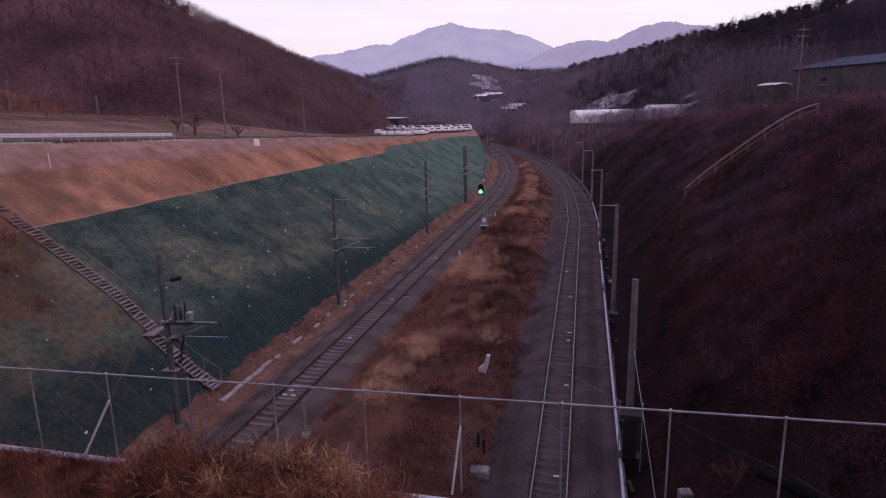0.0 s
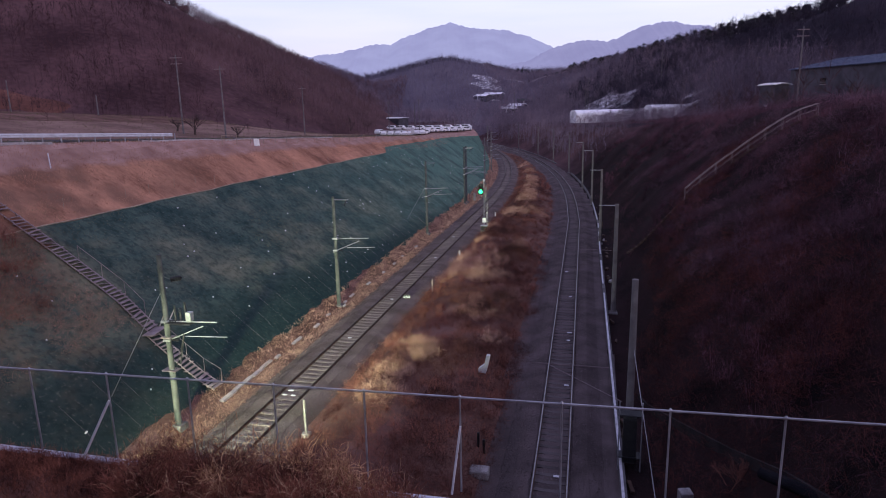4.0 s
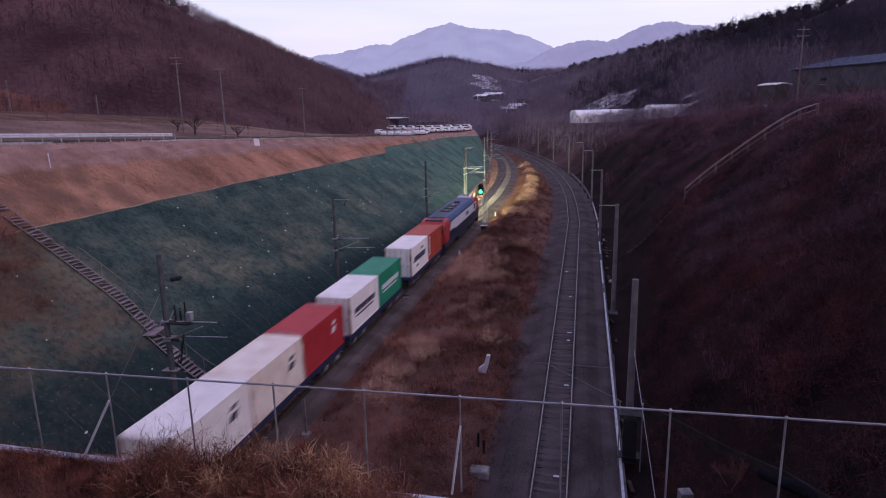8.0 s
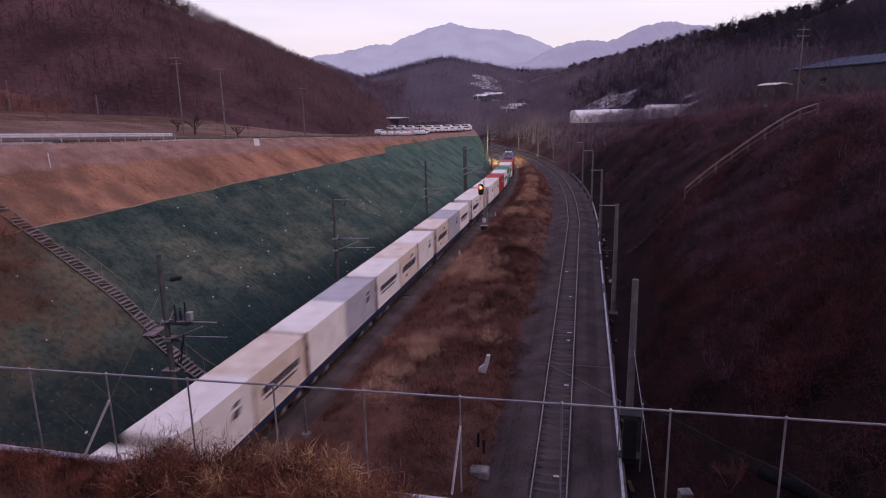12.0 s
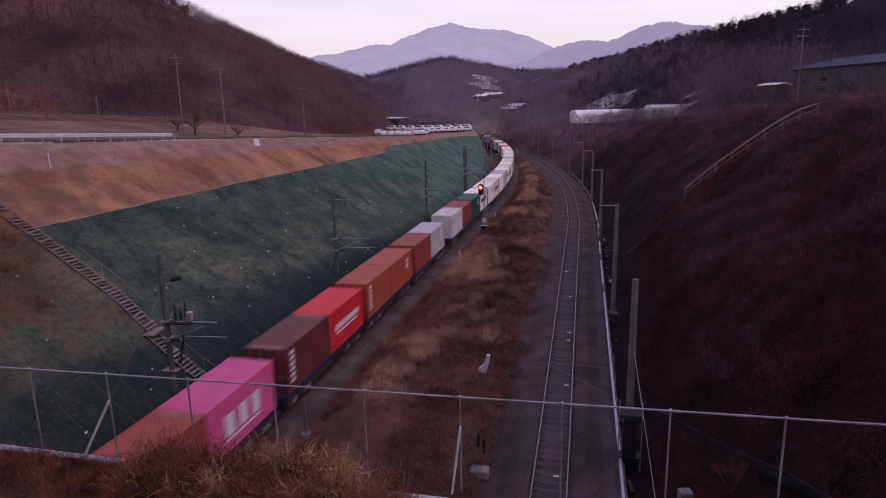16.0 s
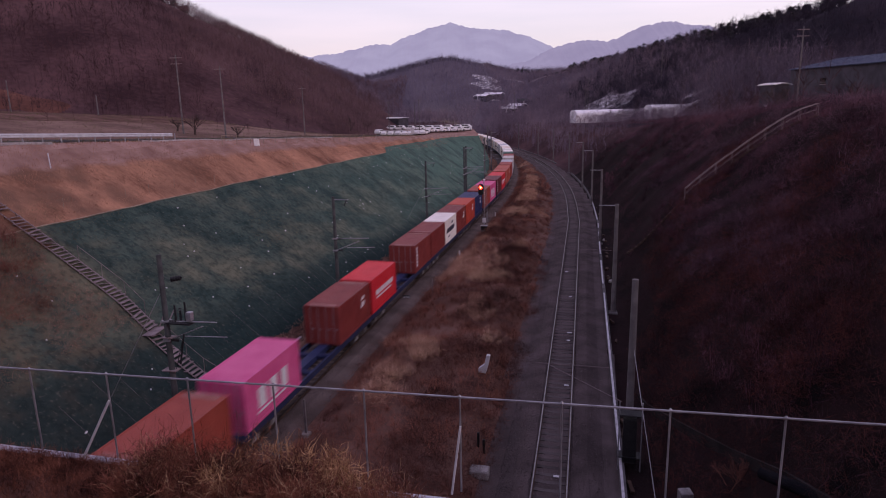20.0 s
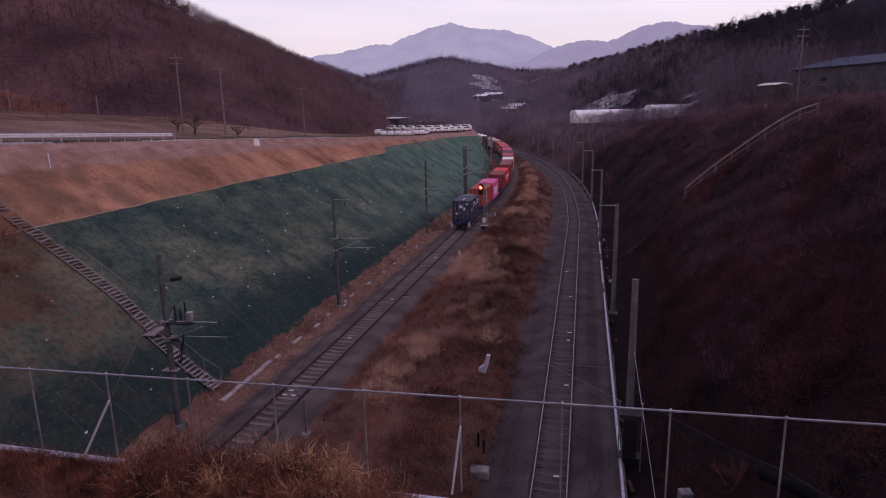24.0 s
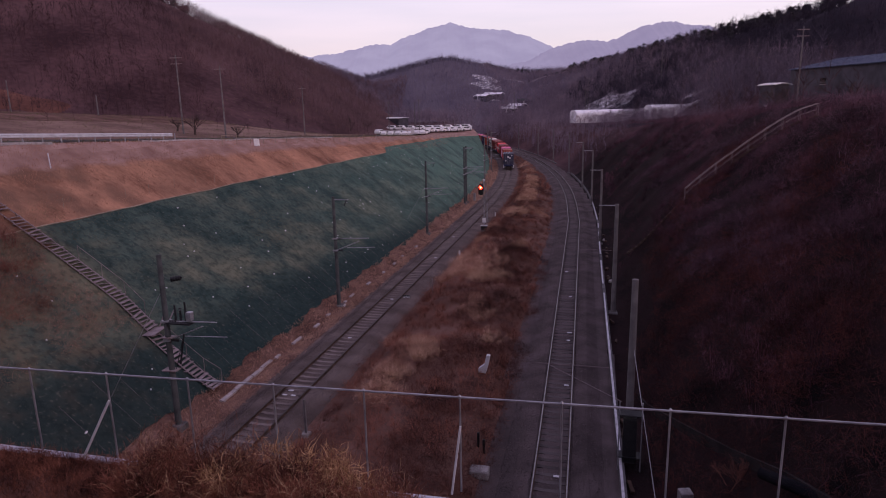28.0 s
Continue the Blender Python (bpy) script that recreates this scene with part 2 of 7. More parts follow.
def net_material():
    """Green erosion net: teal weave, long pale silt streaks along the bank, short dark streaks down it, dead weeds at
    the near end. Shade at the foot and near end, and a brighter far end, are put into the colour.
    """
    m = mat("green_slope_net", (0.022, 0.044, 0.041), (0.062, 0.094, 0.078), 0.45, 0.88, bump=0.5, fine=4.0)
    nd, lk = m.node_tree.nodes, m.node_tree.links
    base = nd["Principled BSDF"].inputs["Base Color"]
    weave = base.links[0].from_socket
    pos = nd.new("ShaderNodeTexCoord").outputs["Object"]

    def calc(op, a, b, c=None):
        k = nd.new("ShaderNodeMath")
        k.operation = op
        for i, v in enumerate((a, b, c)):
            if v is None:
                continue
            if isinstance(v, (int, float)):
                k.inputs[i].default_value = v
            else:
                lk.new(v, k.inputs[i])
        return k.outputs[0]

    def dot(v):
        k = nd.new("ShaderNodeVectorMath")
        k.operation = "DOT_PRODUCT"
        k.inputs[1].default_value = v
        lk.new(pos, k.inputs[0])
        return k.outputs["Value"]

    def grain(ks, kz, skew, scale, detail=5.0):
        s, z = dot((D2[0] * ks, D2[1] * ks, 0)), dot((skew * D2[0], skew * D2[1], kz))
        c, k = nd.new("ShaderNodeCombineXYZ"), nd.new("ShaderNodeTexNoise")
        lk.new(s, c.inputs[0]), lk.new(z, c.inputs[1])
        lk.new(c.outputs[0], k.inputs["Vector"])
        k.inputs["Scale"].default_value, k.inputs["Detail"].default_value, k.inputs["Roughness"].default_value = scale, detail, 0.6
        return k.outputs[0]

    def band(v, a, b, lo=0.0, hi=1.0):
        k = nd.new("ShaderNodeMapRange")
        k.interpolation_type = "SMOOTHSTEP"
        k.inputs["From Min"].default_value, k.inputs["From Max"].default_value = a, b
        k.inputs["To Min"].default_value, k.inputs["To Max"].default_value = lo, hi
        lk.new(v, k.inputs["Value"])
        return k.outputs[0]

    def blend(f, a, b):
        k = nd.new("ShaderNodeMix")
        k.data_type = "RGBA"
        lk.new(f, k.inputs[0])
        for i, v in ((6, a), (7, b)):
            if isinstance(v, tuple):
                k.inputs[i].default_value = (*v, 1)
            else:
                lk.new(v, k.inputs[i])
        return k.outputs[2]

    s, z = dot((D2[0], D2[1], 0)), dot((0, 0, 1))
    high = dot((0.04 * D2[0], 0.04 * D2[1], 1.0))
    belly = calc("MULTIPLY", band(high, 3.4, 5.6), band(high, 7.6, 9.8, 1.0, 0.35))
    long_, short, speck = grain(0.075, 0.30, 0.012, 1.5), grain(0.30, 0.30, 0.05, 1.2, 6.0), grain(0.6, 1.0, 0.0, 1.2, 6.0)
    silt = calc("MULTIPLY", band(calc("ADD", long_, calc("MULTIPLY", belly, 0.12)), 0.46, 0.74), band(short, 0.34, 0.66, 0.15, 1.0))
    silt = calc("MULTIPLY", silt, band(high, 3.0, 4.6))
    col = blend(calc("MULTIPLY", silt, 0.85), weave, (0.150, 0.155, 0.106))
    # brighter look at grazing angles is put into the colour, growing with s
    grazing = calc("MULTIPLY", band(s, 45.0, 140.0), band(short, 0.3, 0.65, 0.4, 0.95))
    col = blend(grazing, col, (0.100, 0.190, 0.148))
    weedy = calc("MULTIPLY", band(s, 35.0, 30.5), band(calc("ADD", speck, calc("MULTIPLY", z, 0.030)), 0.50, 0.80))
    col = blend(calc("MULTIPLY", weedy, 0.7), col, (0.150, 0.112, 0.070))
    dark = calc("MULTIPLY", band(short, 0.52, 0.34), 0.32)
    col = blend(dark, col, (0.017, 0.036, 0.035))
    # painted shade: the net darkens towards its foot and its near end
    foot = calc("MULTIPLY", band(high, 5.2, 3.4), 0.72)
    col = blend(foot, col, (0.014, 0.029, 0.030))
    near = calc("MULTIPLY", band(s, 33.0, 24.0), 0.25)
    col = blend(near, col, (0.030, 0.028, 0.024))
    pits, flecks = grain(2.6, 3.4, 0.0, 1.0, 3.0), grain(5.5, 7.0, 0.0, 1.0, 2.0)
    col = blend(calc("MULTIPLY", band(pits, 0.56, 0.36), 0.42), col, (0.010, 0.018, 0.017))
    col = blend(calc("MULTIPLY", band(flecks, 0.58, 0.72), 0.35), col, (0.16, 0.155, 0.12))
    lk.new(col, base)
    return m


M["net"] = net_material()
M["hem"] = mat("bleached_net_hem", (0.22, 0.17, 0.13), (0.36, 0.29, 0.22), 0.6, 0.9, bump=0.2, fine=8)
M["concrete"] = mat("weathered_concrete", (0.16, 0.15, 0.15), (0.36, 0.34, 0.33), 1.4, 0.85, bump=0.4, fine=25)
M["old_concrete"] = mat("dark_concrete", (0.07, 0.065, 0.066), (0.17, 0.16, 0.16), 1.0, 0.85, bump=0.4, fine=25)
M["steel"] = mat("galvanised_steel", (0.22, 0.22, 0.24), (0.42, 0.42, 0.44), 3.0, 0.45, 0.6, 0.1, fine=60)
M["rust"] = mat("rusty_steel", (0.035, 0.021, 0.016), (0.095, 0.055, 0.04), 3.0, 0.75, 0.3, 0.3, fine=50)
M["railhead"] = mat("polished_railhead", (0.16, 0.148, 0.152), (0.28, 0.262, 0.266), 2.0, 0.42, 0.9, 0.05, fine=60)
M["pale_rail"] = mat("pale_painted_rail", (0.24, 0.20, 0.20), (0.40, 0.34, 0.34), 2.5, 0.6, 0.1, 0.2, fine=40)
M["stair"] = mat("dull_stair_steel", (0.16, 0.12, 0.12), (0.30, 0.24, 0.24), 2.5, 0.6, 0.3, 0.2, fine=40)
M["pole"] = mat("mast_concrete", (0.10, 0.09, 0.093), (0.18, 0.165, 0.168), 1.5, 0.85, bump=0.2, fine=30)
# darker copy of the mast colour, with the backlit shade put in
M["dark_pole"] = mat("shaded_mast_concrete", (0.05, 0.055, 0.056), (0.105, 0.11, 0.11), 1.5, 0.85, bump=0.2, fine=30)
M["asphalt"] = mat("asphalt", (0.035, 0.034, 0.036), (0.07, 0.066, 0.068), 0.6, 0.9, bump=0.4, fine=30)
M["white_paint"] = mat("white_paint", (0.62, 0.62, 0.64), (0.82, 0.82, 0.83), 2.0, 0.55, bump=0.1, fine=30)
M["snow"] = mat("old_snow", (0.6, 0.6, 0.65), (0.85, 0.85, 0.9), 0.6, 0.7, bump=0.3, fine=6)
M["dark_metal"] = mat("dark_painted_metal", (0.01, 0.01, 0.012), (0.024, 0.024, 0.027), 3.0, 0.6, 0.2, 0.1, fine=40)
M["blade_tan"] = mat("tan_grass_blades", (0.35, 0.185, 0.13), (0.63, 0.39, 0.275), 0.3, 0.9, bump=0, fine=3, islands=True, rand=0.14)
M["blade_red"] = mat("red_brown_blades", (0.075, 0.029, 0.022), (0.31, 0.128, 0.088), 0.22, 0.9, bump=0, fine=3, islands=True, rand=0.12)
# bluish haze over the bank is mixed into this brush colour
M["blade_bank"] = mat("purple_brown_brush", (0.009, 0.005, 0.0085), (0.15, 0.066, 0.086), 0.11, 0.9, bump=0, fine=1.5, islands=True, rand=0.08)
M["blade_near"] = mat("red_brown_brambles", (0.05, 0.02, 0.016), (0.31, 0.125, 0.082), 1.1, 0.9, bump=0, fine=5, islands=True, rand=0.25)
M["blade_weed"] = mat("olive_weeds", (0.085, 0.072, 0.042), (0.20, 0.165, 0.095), 0.3, 0.9, bump=0, fine=3, islands=True, rand=0.2)
M["pale_ballast"] = mat("pale_brown_ballast", (0.08, 0.062, 0.057), (0.165, 0.13, 0.122), 0.5, 0.9, bump=0.9, c3=(0.118, 0.092, 0.085), fine=30)
M["stone"] = mat("ballast_stone", (0.065, 0.052, 0.051), (0.165, 0.135, 0.134), 0.8, 0.9, bump=0, fine=8, islands=True, rand=0.5)
M["blade_dark"] = mat("dark_brush_twigs", (0.032, 0.016, 0.015), (0.13, 0.058, 0.047), 0.25, 0.9, bump=0, fine=8, islands=True, rand=0.15)
M["blade_orange"] = mat("orange_grass_blades", (0.23, 0.11, 0.073), (0.43, 0.225, 0.145), 0.3, 0.9, bump=0, fine=8, islands=True, rand=0.2)
M["twig"] = mat("bare_twigs", (0.030, 0.017, 0.020), (0.088, 0.048, 0.054), 0.03, 0.9, bump=0, fine=2, islands=True, rand=0.25)
# haze is put into the twig colours below: paler or bluer with distance
M["twig_pale"] = mat("hazed_grey_twigs", (0.125, 0.11, 0.155), (0.205, 0.178, 0.24), 0.03, 0.9, bump=0, fine=2, islands=True, rand=0.2)
M["twig_hill"] = mat("hazed_brown_twigs", (0.095, 0.058, 0.064), (0.19, 0.117, 0.125), 0.03, 0.9, bump=0, fine=2, islands=True, rand=0.25)
M["twig_mid"] = mat("hazed_purple_twigs", (0.13, 0.103, 0.135), (0.26, 0.203, 0.255), 0.06, 0.9, bump=0, fine=2, islands=True, rand=0.25)
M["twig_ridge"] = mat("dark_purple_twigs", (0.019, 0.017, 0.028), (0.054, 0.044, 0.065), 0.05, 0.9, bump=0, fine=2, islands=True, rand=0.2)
M["twig_tall"] = mat("dusky_tall_twigs", (0.07, 0.058, 0.082), (0.16, 0.126, 0.168), 0.05, 0.9, bump=0, fine=2, islands=True, rand=0.2)
M["pine"] = mat("pine_needles", (0.024, 0.025, 0.029), (0.066, 0.066, 0.07), 0.3, 0.9, bump=0, fine=3, islands=True, rand=0.4)
M["lid"] = mat("pale_lid", (0.42, 0.42, 0.45), (0.6, 0.6, 0.63), 1.5, 0.8, bump=0.2, fine=25)
M["blade_rust"] = mat("dark_red_brush", (0.022, 0.008, 0.0075), (0.17, 0.056, 0.046), 0.25, 0.9, bump=0, fine=3, islands=True, rand=0.3)
M["red_earth"] = mat("red_earth", (0.07, 0.032, 0.027), (0.17, 0.078, 0.06), 0.12, 0.95, bump=0.6, fine=1.5)
# extra sky light on the upper bank is put into this paler brush
M["blade_crest"] = mat("grey_purple_brush", (0.042, 0.024, 0.034), (0.19, 0.108, 0.142), 0.15, 0.9, bump=0, fine=3, islands=True, rand=0.3)
M["blade_shade"] = mat("shaded_dark_brush", (0.006, 0.004, 0.0055), (0.045, 0.022, 0.027), 0.3, 0.9, bump=0, fine=3, islands=True, rand=0.15)
M["bark"] = mat("grey_brown_bark", (0.045, 0.032, 0.03), (0.10, 0.075, 0.068), 2.0, 0.9, bump=0.4, fine=20)


# ---- mesh helpers ----
def link(name, bm, material, parent=None, label=""):
    me = bpy.data.meshes.new(name)
    bm.to_mesh(me)
    bm.free()
    for x in (material if isinstance(material, (list, tuple)) else [material]):
        me.materials.append(x)
    ob = new(name, me)
    if parent:
        ob.parent = parent
    if label:
        ob["label"] = label
    return ob


part = link


def share(name, mesh, parent, m):
    ob = new(name, mesh)
    ob.parent = parent
    ob.matrix_basis = m
    return ob


def empty(name, m=None):
    ob = new(name)
    ob.empty_display_size = 0.2
    if m is not None:
        ob.matrix_basis = m
    return ob


def box(bm, x0, y0, z0, x1, y1, z1, bevel=0.0, m=None):
    r = bmesh.ops.create_cube(bm, size=1.0)
    vs = r["verts"]
    for v in vs:
        v.co = Vector((x0 + (v.co.x + 0.5) * (x1 - x0), y0 + (v.co.y + 0.5) * (y1 - y0), z0 + (v.co.z + 0.5) * (z1 - z0)))
    if bevel:
        es = list({e for v in vs for e in v.link_edges})
        r2 = bmesh.ops.bevel(bm, geom=es, offset=bevel, segments=1, affect="EDGES")
        vs = list({v for f in r2["faces"] for v in f.verts} | {v for v in vs if v.is_valid})
    if m is not None:
        bmesh.ops.transform(bm, matrix=m, verts=vs)
    return vs


def tube(bm, a, b, r0, r1=None, seg=8, caps=True):
    """A round bar from a to b."""
    a, b = Vector(a), Vector(b)
    r1 = r0 if r1 is None else r1
    dv = b - a
    q = dv.to_track_quat("Z", "Y").to_matrix().to_4x4()
    r = bmesh.ops.create_cone(bm, cap_ends=caps, segments=seg, radius1=r0, radius2=r1, depth=dv.length)
    bmesh.ops.transform(bm, matrix=Matrix.Translation((a + b) / 2) @ q, verts=r["verts"])
    return r["verts"]


def prism(bm, profile, y0, y1):
    """An outline in x, z drawn out along y."""
    a = [bm.verts.new((x, y0, z)) for x, z in profile]
    b = [bm.verts.new((x, y1, z)) for x, z in profile]
    k = len(profile)
    for i in range(k):
        bm.faces.new((a[i], a[(i + 1) % k], b[(i + 1) % k], b[i]))
    bm.faces.new(a[::-1])
    bm.faces.new(b)
    bmesh.ops.recalc_face_normals(bm, faces=bm.faces)


def arrays(name, verts, faces, material, parent=None):
    """A mesh from numpy arrays; faces all of one size."""
    me = bpy.data.meshes.new(name)
    k = faces.shape[1]
    me.vertices.add(len(verts))
    me.vertices.foreach_set("co", verts.astype(np.float32).ravel())
    me.loops.add(faces.size)
    me.loops.foreach_set("vertex_index", faces.astype(np.int32).ravel())
    me.polygons.add(len(faces))
    me.polygons.foreach_set("loop_start", np.arange(0, faces.size, k, dtype=np.int32))
    for x in (material if isinstance(material, (list, tuple)) else [material]):
        me.materials.append(x)
    me.update(calc_edges=True)
    me.validate()
    ob = new(name, me)
    if parent:
        ob.parent = parent
    return ob


def sweep(name, line, profile, material, parent=None, label=""):
    """A profile (x, z) drawn along a list of places."""
    line = [Vector(p) for p in line]
    k = len(profile)
    vs = []
    for i, p in enumerate(line):
        t = (line[min(i + 1, len(line) - 1)] - line[max(i - 1, 0)])
        side = Vector((t.y, -t.x, 0)).normalized()
        vs += [p + side * x + Vector((0, 0, z)) for x, z in profile]
    bm = bmesh.new()
    bv = [bm.verts.new(v) for v in vs]
    for i in range(len(line) - 1):
        for j in range(k):
            bm.faces.new((bv[i * k + j], bv[i * k + (j + 1) % k], bv[(i + 1) * k + (j + 1) % k], bv[(i + 1) * k + j]))
    bm.faces.new(bv[:k][::-1])
    bm.faces.new(bv[-k:])
    bmesh.ops.recalc_face_normals(bm, faces=bm.faces)
    return part(name, bm, material, parent, label)


def blades(name, base, height, width, lean, material, seed, droop=0.35):
    """Tapered bent ribbons, one on each base place: grass, stalks and twigs."""
    rg = np.random.default_rng(seed)
    k = len(base)
    h = height * rg.uniform(0.55, 1.3, k) if np.isscalar(height) else height * rg.uniform(0.7, 1.2, k)
    az, turn = rg.uniform(0, 2 * np.pi, k), rg.uniform(0, np.pi, k)
    ln = lean * rg.uniform(0.2, 1.4, k)
    dirv = np.stack([np.cos(az), np.sin(az), np.zeros(k)], 1)
    side = np.stack([np.cos(turn), np.sin(turn), np.zeros(k)], 1) * (width * rg.uniform(0.6, 1.4, k))[:, None] / 2
    midp = base + dirv * (h * ln * 0.35)[:, None] + np.array([0, 0, 1]) * (h * 0.55)[:, None]
    tip = base + dirv * (h * ln)[:, None] + np.array([0, 0, 1]) * (h * (1 - droop * ln))[:, None]
    v = np.stack([base - side, base + side, midp + side * 0.7, midp - side * 0.7, tip], 1).reshape(-1, 3)
    i = np.arange(k)[:, None] * 5
    f = np.concatenate([i + [0, 1, 2], i + [0, 2, 3], i + [3, 2, 4]], 0)
    return tagged(arrays(name, v, f, material), kind="stuff")


def clumps(name, centres, per, radius, height, width, material, seed):
    """Fountain-shaped grass clumps: long stalks arching out of each centre."""
    rg = np.random.default_rng(seed)
    k = len(centres) * per
    size = np.repeat(rg.uniform(0.6, 1.35, len(centres)), per)
    az = rg.uniform(0, 2 * np.pi, k)
    out = radius * size * np.sqrt(rg.uniform(0.02, 1, k))
    h = height * size * (1.05 - 0.6 * (out / (radius * size)) ** 2) * rg.uniform(0.75, 1.15, k)
    dirv = np.stack([np.cos(az), np.sin(az), np.zeros(k)], 1)
    base = np.repeat(centres, per, 0) + dirv * (out * 0.25)[:, None]
    side = np.stack([-np.sin(az), np.cos(az), np.zeros(k)], 1) * (width * rg.uniform(0.6, 1.4, k) / 2)[:, None]
    midp = base + dirv * (out * 0.4)[:, None] + np.array([0, 0, 1]) * h[:, None]
    tip = base + dirv * (out * 1.15)[:, None] + np.array([0, 0, 1]) * (h * rg.uniform(0.45, 0.85, k))[:, None]
    v = np.stack([base - side, base + side, midp + side * 0.8, midp - side * 0.8, tip], 1).reshape(-1, 3)
    i = np.arange(k)[:, None] * 5
    f = np.concatenate([i + [0, 1, 2], i + [0, 2, 3], i + [3, 2, 4]], 0)
    return tagged(arrays(name, v, f, material), kind="stuff")


def tangle(name, centres, per, radius, height, width, length, material, seed):
    """Brambles: short bent twigs pointing every way inside low mounds."""
    rg = np.random.default_rng(seed)
    k = len(centres) * per
    size = np.repeat(rg.uniform(0.55, 1.4, len(centres)), per)
    q = rg.normal(0, 1, (k, 3))
    q /= np.linalg.norm(q, axis=1)[:, None]
    q *= (rg.uniform(0, 1, k) ** 0.4)[:, None]
    q[:, 2] = np.abs(q[:, 2])
    a = np.repeat(centres, per, 0) + q * np.array([radius, radius, height]) * size[:, None]
    d = rg.normal(0, 1, (k, 3)) + np.array([0, 0, 0.35]) + q * 0.6
    d /= np.linalg.norm(d, axis=1)[:, None]
    ln = (length * rg.uniform(0.4, 1.4, k))[:, None]
    m2 = a + d * ln * 0.5 + rg.normal(0, 0.06, (k, 3)) * ln
    e = a + d * ln + rg.normal(0, 0.2, (k, 3)) * ln
    w = np.cross(d, rg.normal(0, 1, (k, 3)))
    w *= (width * rg.uniform(0.5, 1.4, k) / np.linalg.norm(w, axis=1) / 2)[:, None]
    v = np.stack([a - w, a + w, m2 + w, m2 - w, e], 1).reshape(-1, 3)
    i = np.arange(k)[:, None] * 5
    f = np.concatenate([i + [0, 1, 2], i + [0, 2, 3], i + [3, 2, 4]], 0)
    return tagged(arrays(name, v, f, material), kind="stuff")


def scatter(rg, count, s0, s1, l0, l1, keep=None):
    """Places on the ground, lat counted from the curved line."""
    s, l = rg.uniform(s0, s1, count), rg.uniform(l0, l1, count)
    if keep is not None:
        ok = keep(s, l)
        s, l = s[ok], l[ok]
    lat = l - bend(s)
    z = ground_z(s, lat)
    return np.stack([N2[0] * (C0 + lat) + D2[0] * s, N2[1] * (C0 + lat) + D2[1] * s, z - 0.03], 1)


def tufts(base, rg, per, spread):
    k = len(base)
    p = np.repeat(base, per, 0)
    p[:, :2] += rg.normal(0, spread, (k * per, 2))
    return p

# ---- ground: one sheet to the horizon ----
def make_ground():
    sl = np.unique(np.concatenate([np.arange(-520, -40, 20.0), np.arange(-40, 11.3, 3.0), [PORTAL - 0.15, PORTAL + 0.05], np.arange(12, 130, 0.9), np.arange(130, 300, 2.5), np.arange(300, 700, 8), np.arange(700, 3000, 80)]))
    lt = np.unique(np.concatenate([-np.geomspace(34, 1500, 34), np.arange(-34, -4.4, 0.7), np.arange(-4.4, 28, 0.45), np.arange(28, 44, 0.8), np.geomspace(44, 1500, 36)]))
    S, L = np.meshgrid(sl, lt, indexing="ij")
    follow = 1 - smooth(np.abs(L), 60, 320)
    Lat = L - bend(S) * follow
    Z = ground_z(S, Lat)
    X, Y = N2[0] * (C0 + Lat) + D2[0] * S, N2[1] * (C0 + Lat) + D2[1] * S
    V = np.stack([X, Y, Z], -1).reshape(-1, 3)
    a, b = len(sl), len(lt)
    i = np.arange(a - 1)[:, None] * b + np.arange(b - 1)[None, :]
    F = np.stack([i, i + 1, i + b + 1, i + b], -1).reshape(-1, 4)
    fs = np.repeat((sl[:-1] + sl[1:]) / 2, b - 1)
    fl = np.tile((lt[:-1] + lt[1:]) / 2, a - 1)
    # the portal wall stands in the step between the two levels
    step = np.repeat((sl[:-1] > PORTAL - 0.2) & (sl[:-1] < PORTAL), b - 1)
    keep = ~(step & (np.abs(fl - 8) < 22))
    g = gap(fs)
    kind = np.zeros(len(F), int)
    kind[(fl < -5.2) & (fl > -26)] = 1
    kind[(fl < -4.4) & (fl > -60) & ((-4.4 - fl) / run_left(fs) > crest_left(fs) - 0.5)] = 2
    kind[(kind == 2) & (fl < -40)] = 7
    kind[((fl > -2.7) & (fl < 2.4)) | ((fl > g - 3.2) & (fl < g + 3.2))] = 3
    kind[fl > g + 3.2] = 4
    fX, fY = V[F[:, 0], 0], V[F[:, 0], 1]
    kind[(fl < -75) | (fl > g + 34) | (fs > 330) | ((ridge_height(fX, fY) > V[F[:, 0], 2] - 1.5) & ((fl < -22) | (fl > g + 24)))] = 5
    kind[(kind == 4) & (fs > 150)] = 5
    kind[(kind == 2) & (fs > 207)] = 5
    kind[(kind == 3) & (fl < 2.5)] = 8
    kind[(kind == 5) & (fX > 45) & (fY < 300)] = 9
    # ground beyond y 300 takes the litter with haze painted in
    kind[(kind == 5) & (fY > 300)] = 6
    kind[fs < PORTAL] = 0
    ob = arrays("ground", V, F[keep], [M["soil"], M["slope_grass"], M["verge"], M["ballast"], M["right_soil"], M["forest_floor"], M["haze_floor"], M["field"], M["pale_ballast"], M["ridge_floor"]])
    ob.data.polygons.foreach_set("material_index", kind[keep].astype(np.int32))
    ob.data.polygons.foreach_set("use_smooth", np.ones(keep.sum(), bool))
    tagged(ob, "railway cutting with dry grass banks and ballast beds", "ground", kind="structure")


make_ground()


# ---- slope netting on the left bank ----
def net_top(s):
    """Height of the net's upper edge up the bank; the sheets beyond the joint reach higher."""
    return np.minimum(crest_left(s) - 0.3, np.interp(s, [30, 48, 65, 81, 97, 100.5, 103, 133, 175], [9.2, 9.12, 8.95, 8.78, 8.56, 8.52, 9.3, 8.5, 7.4]))


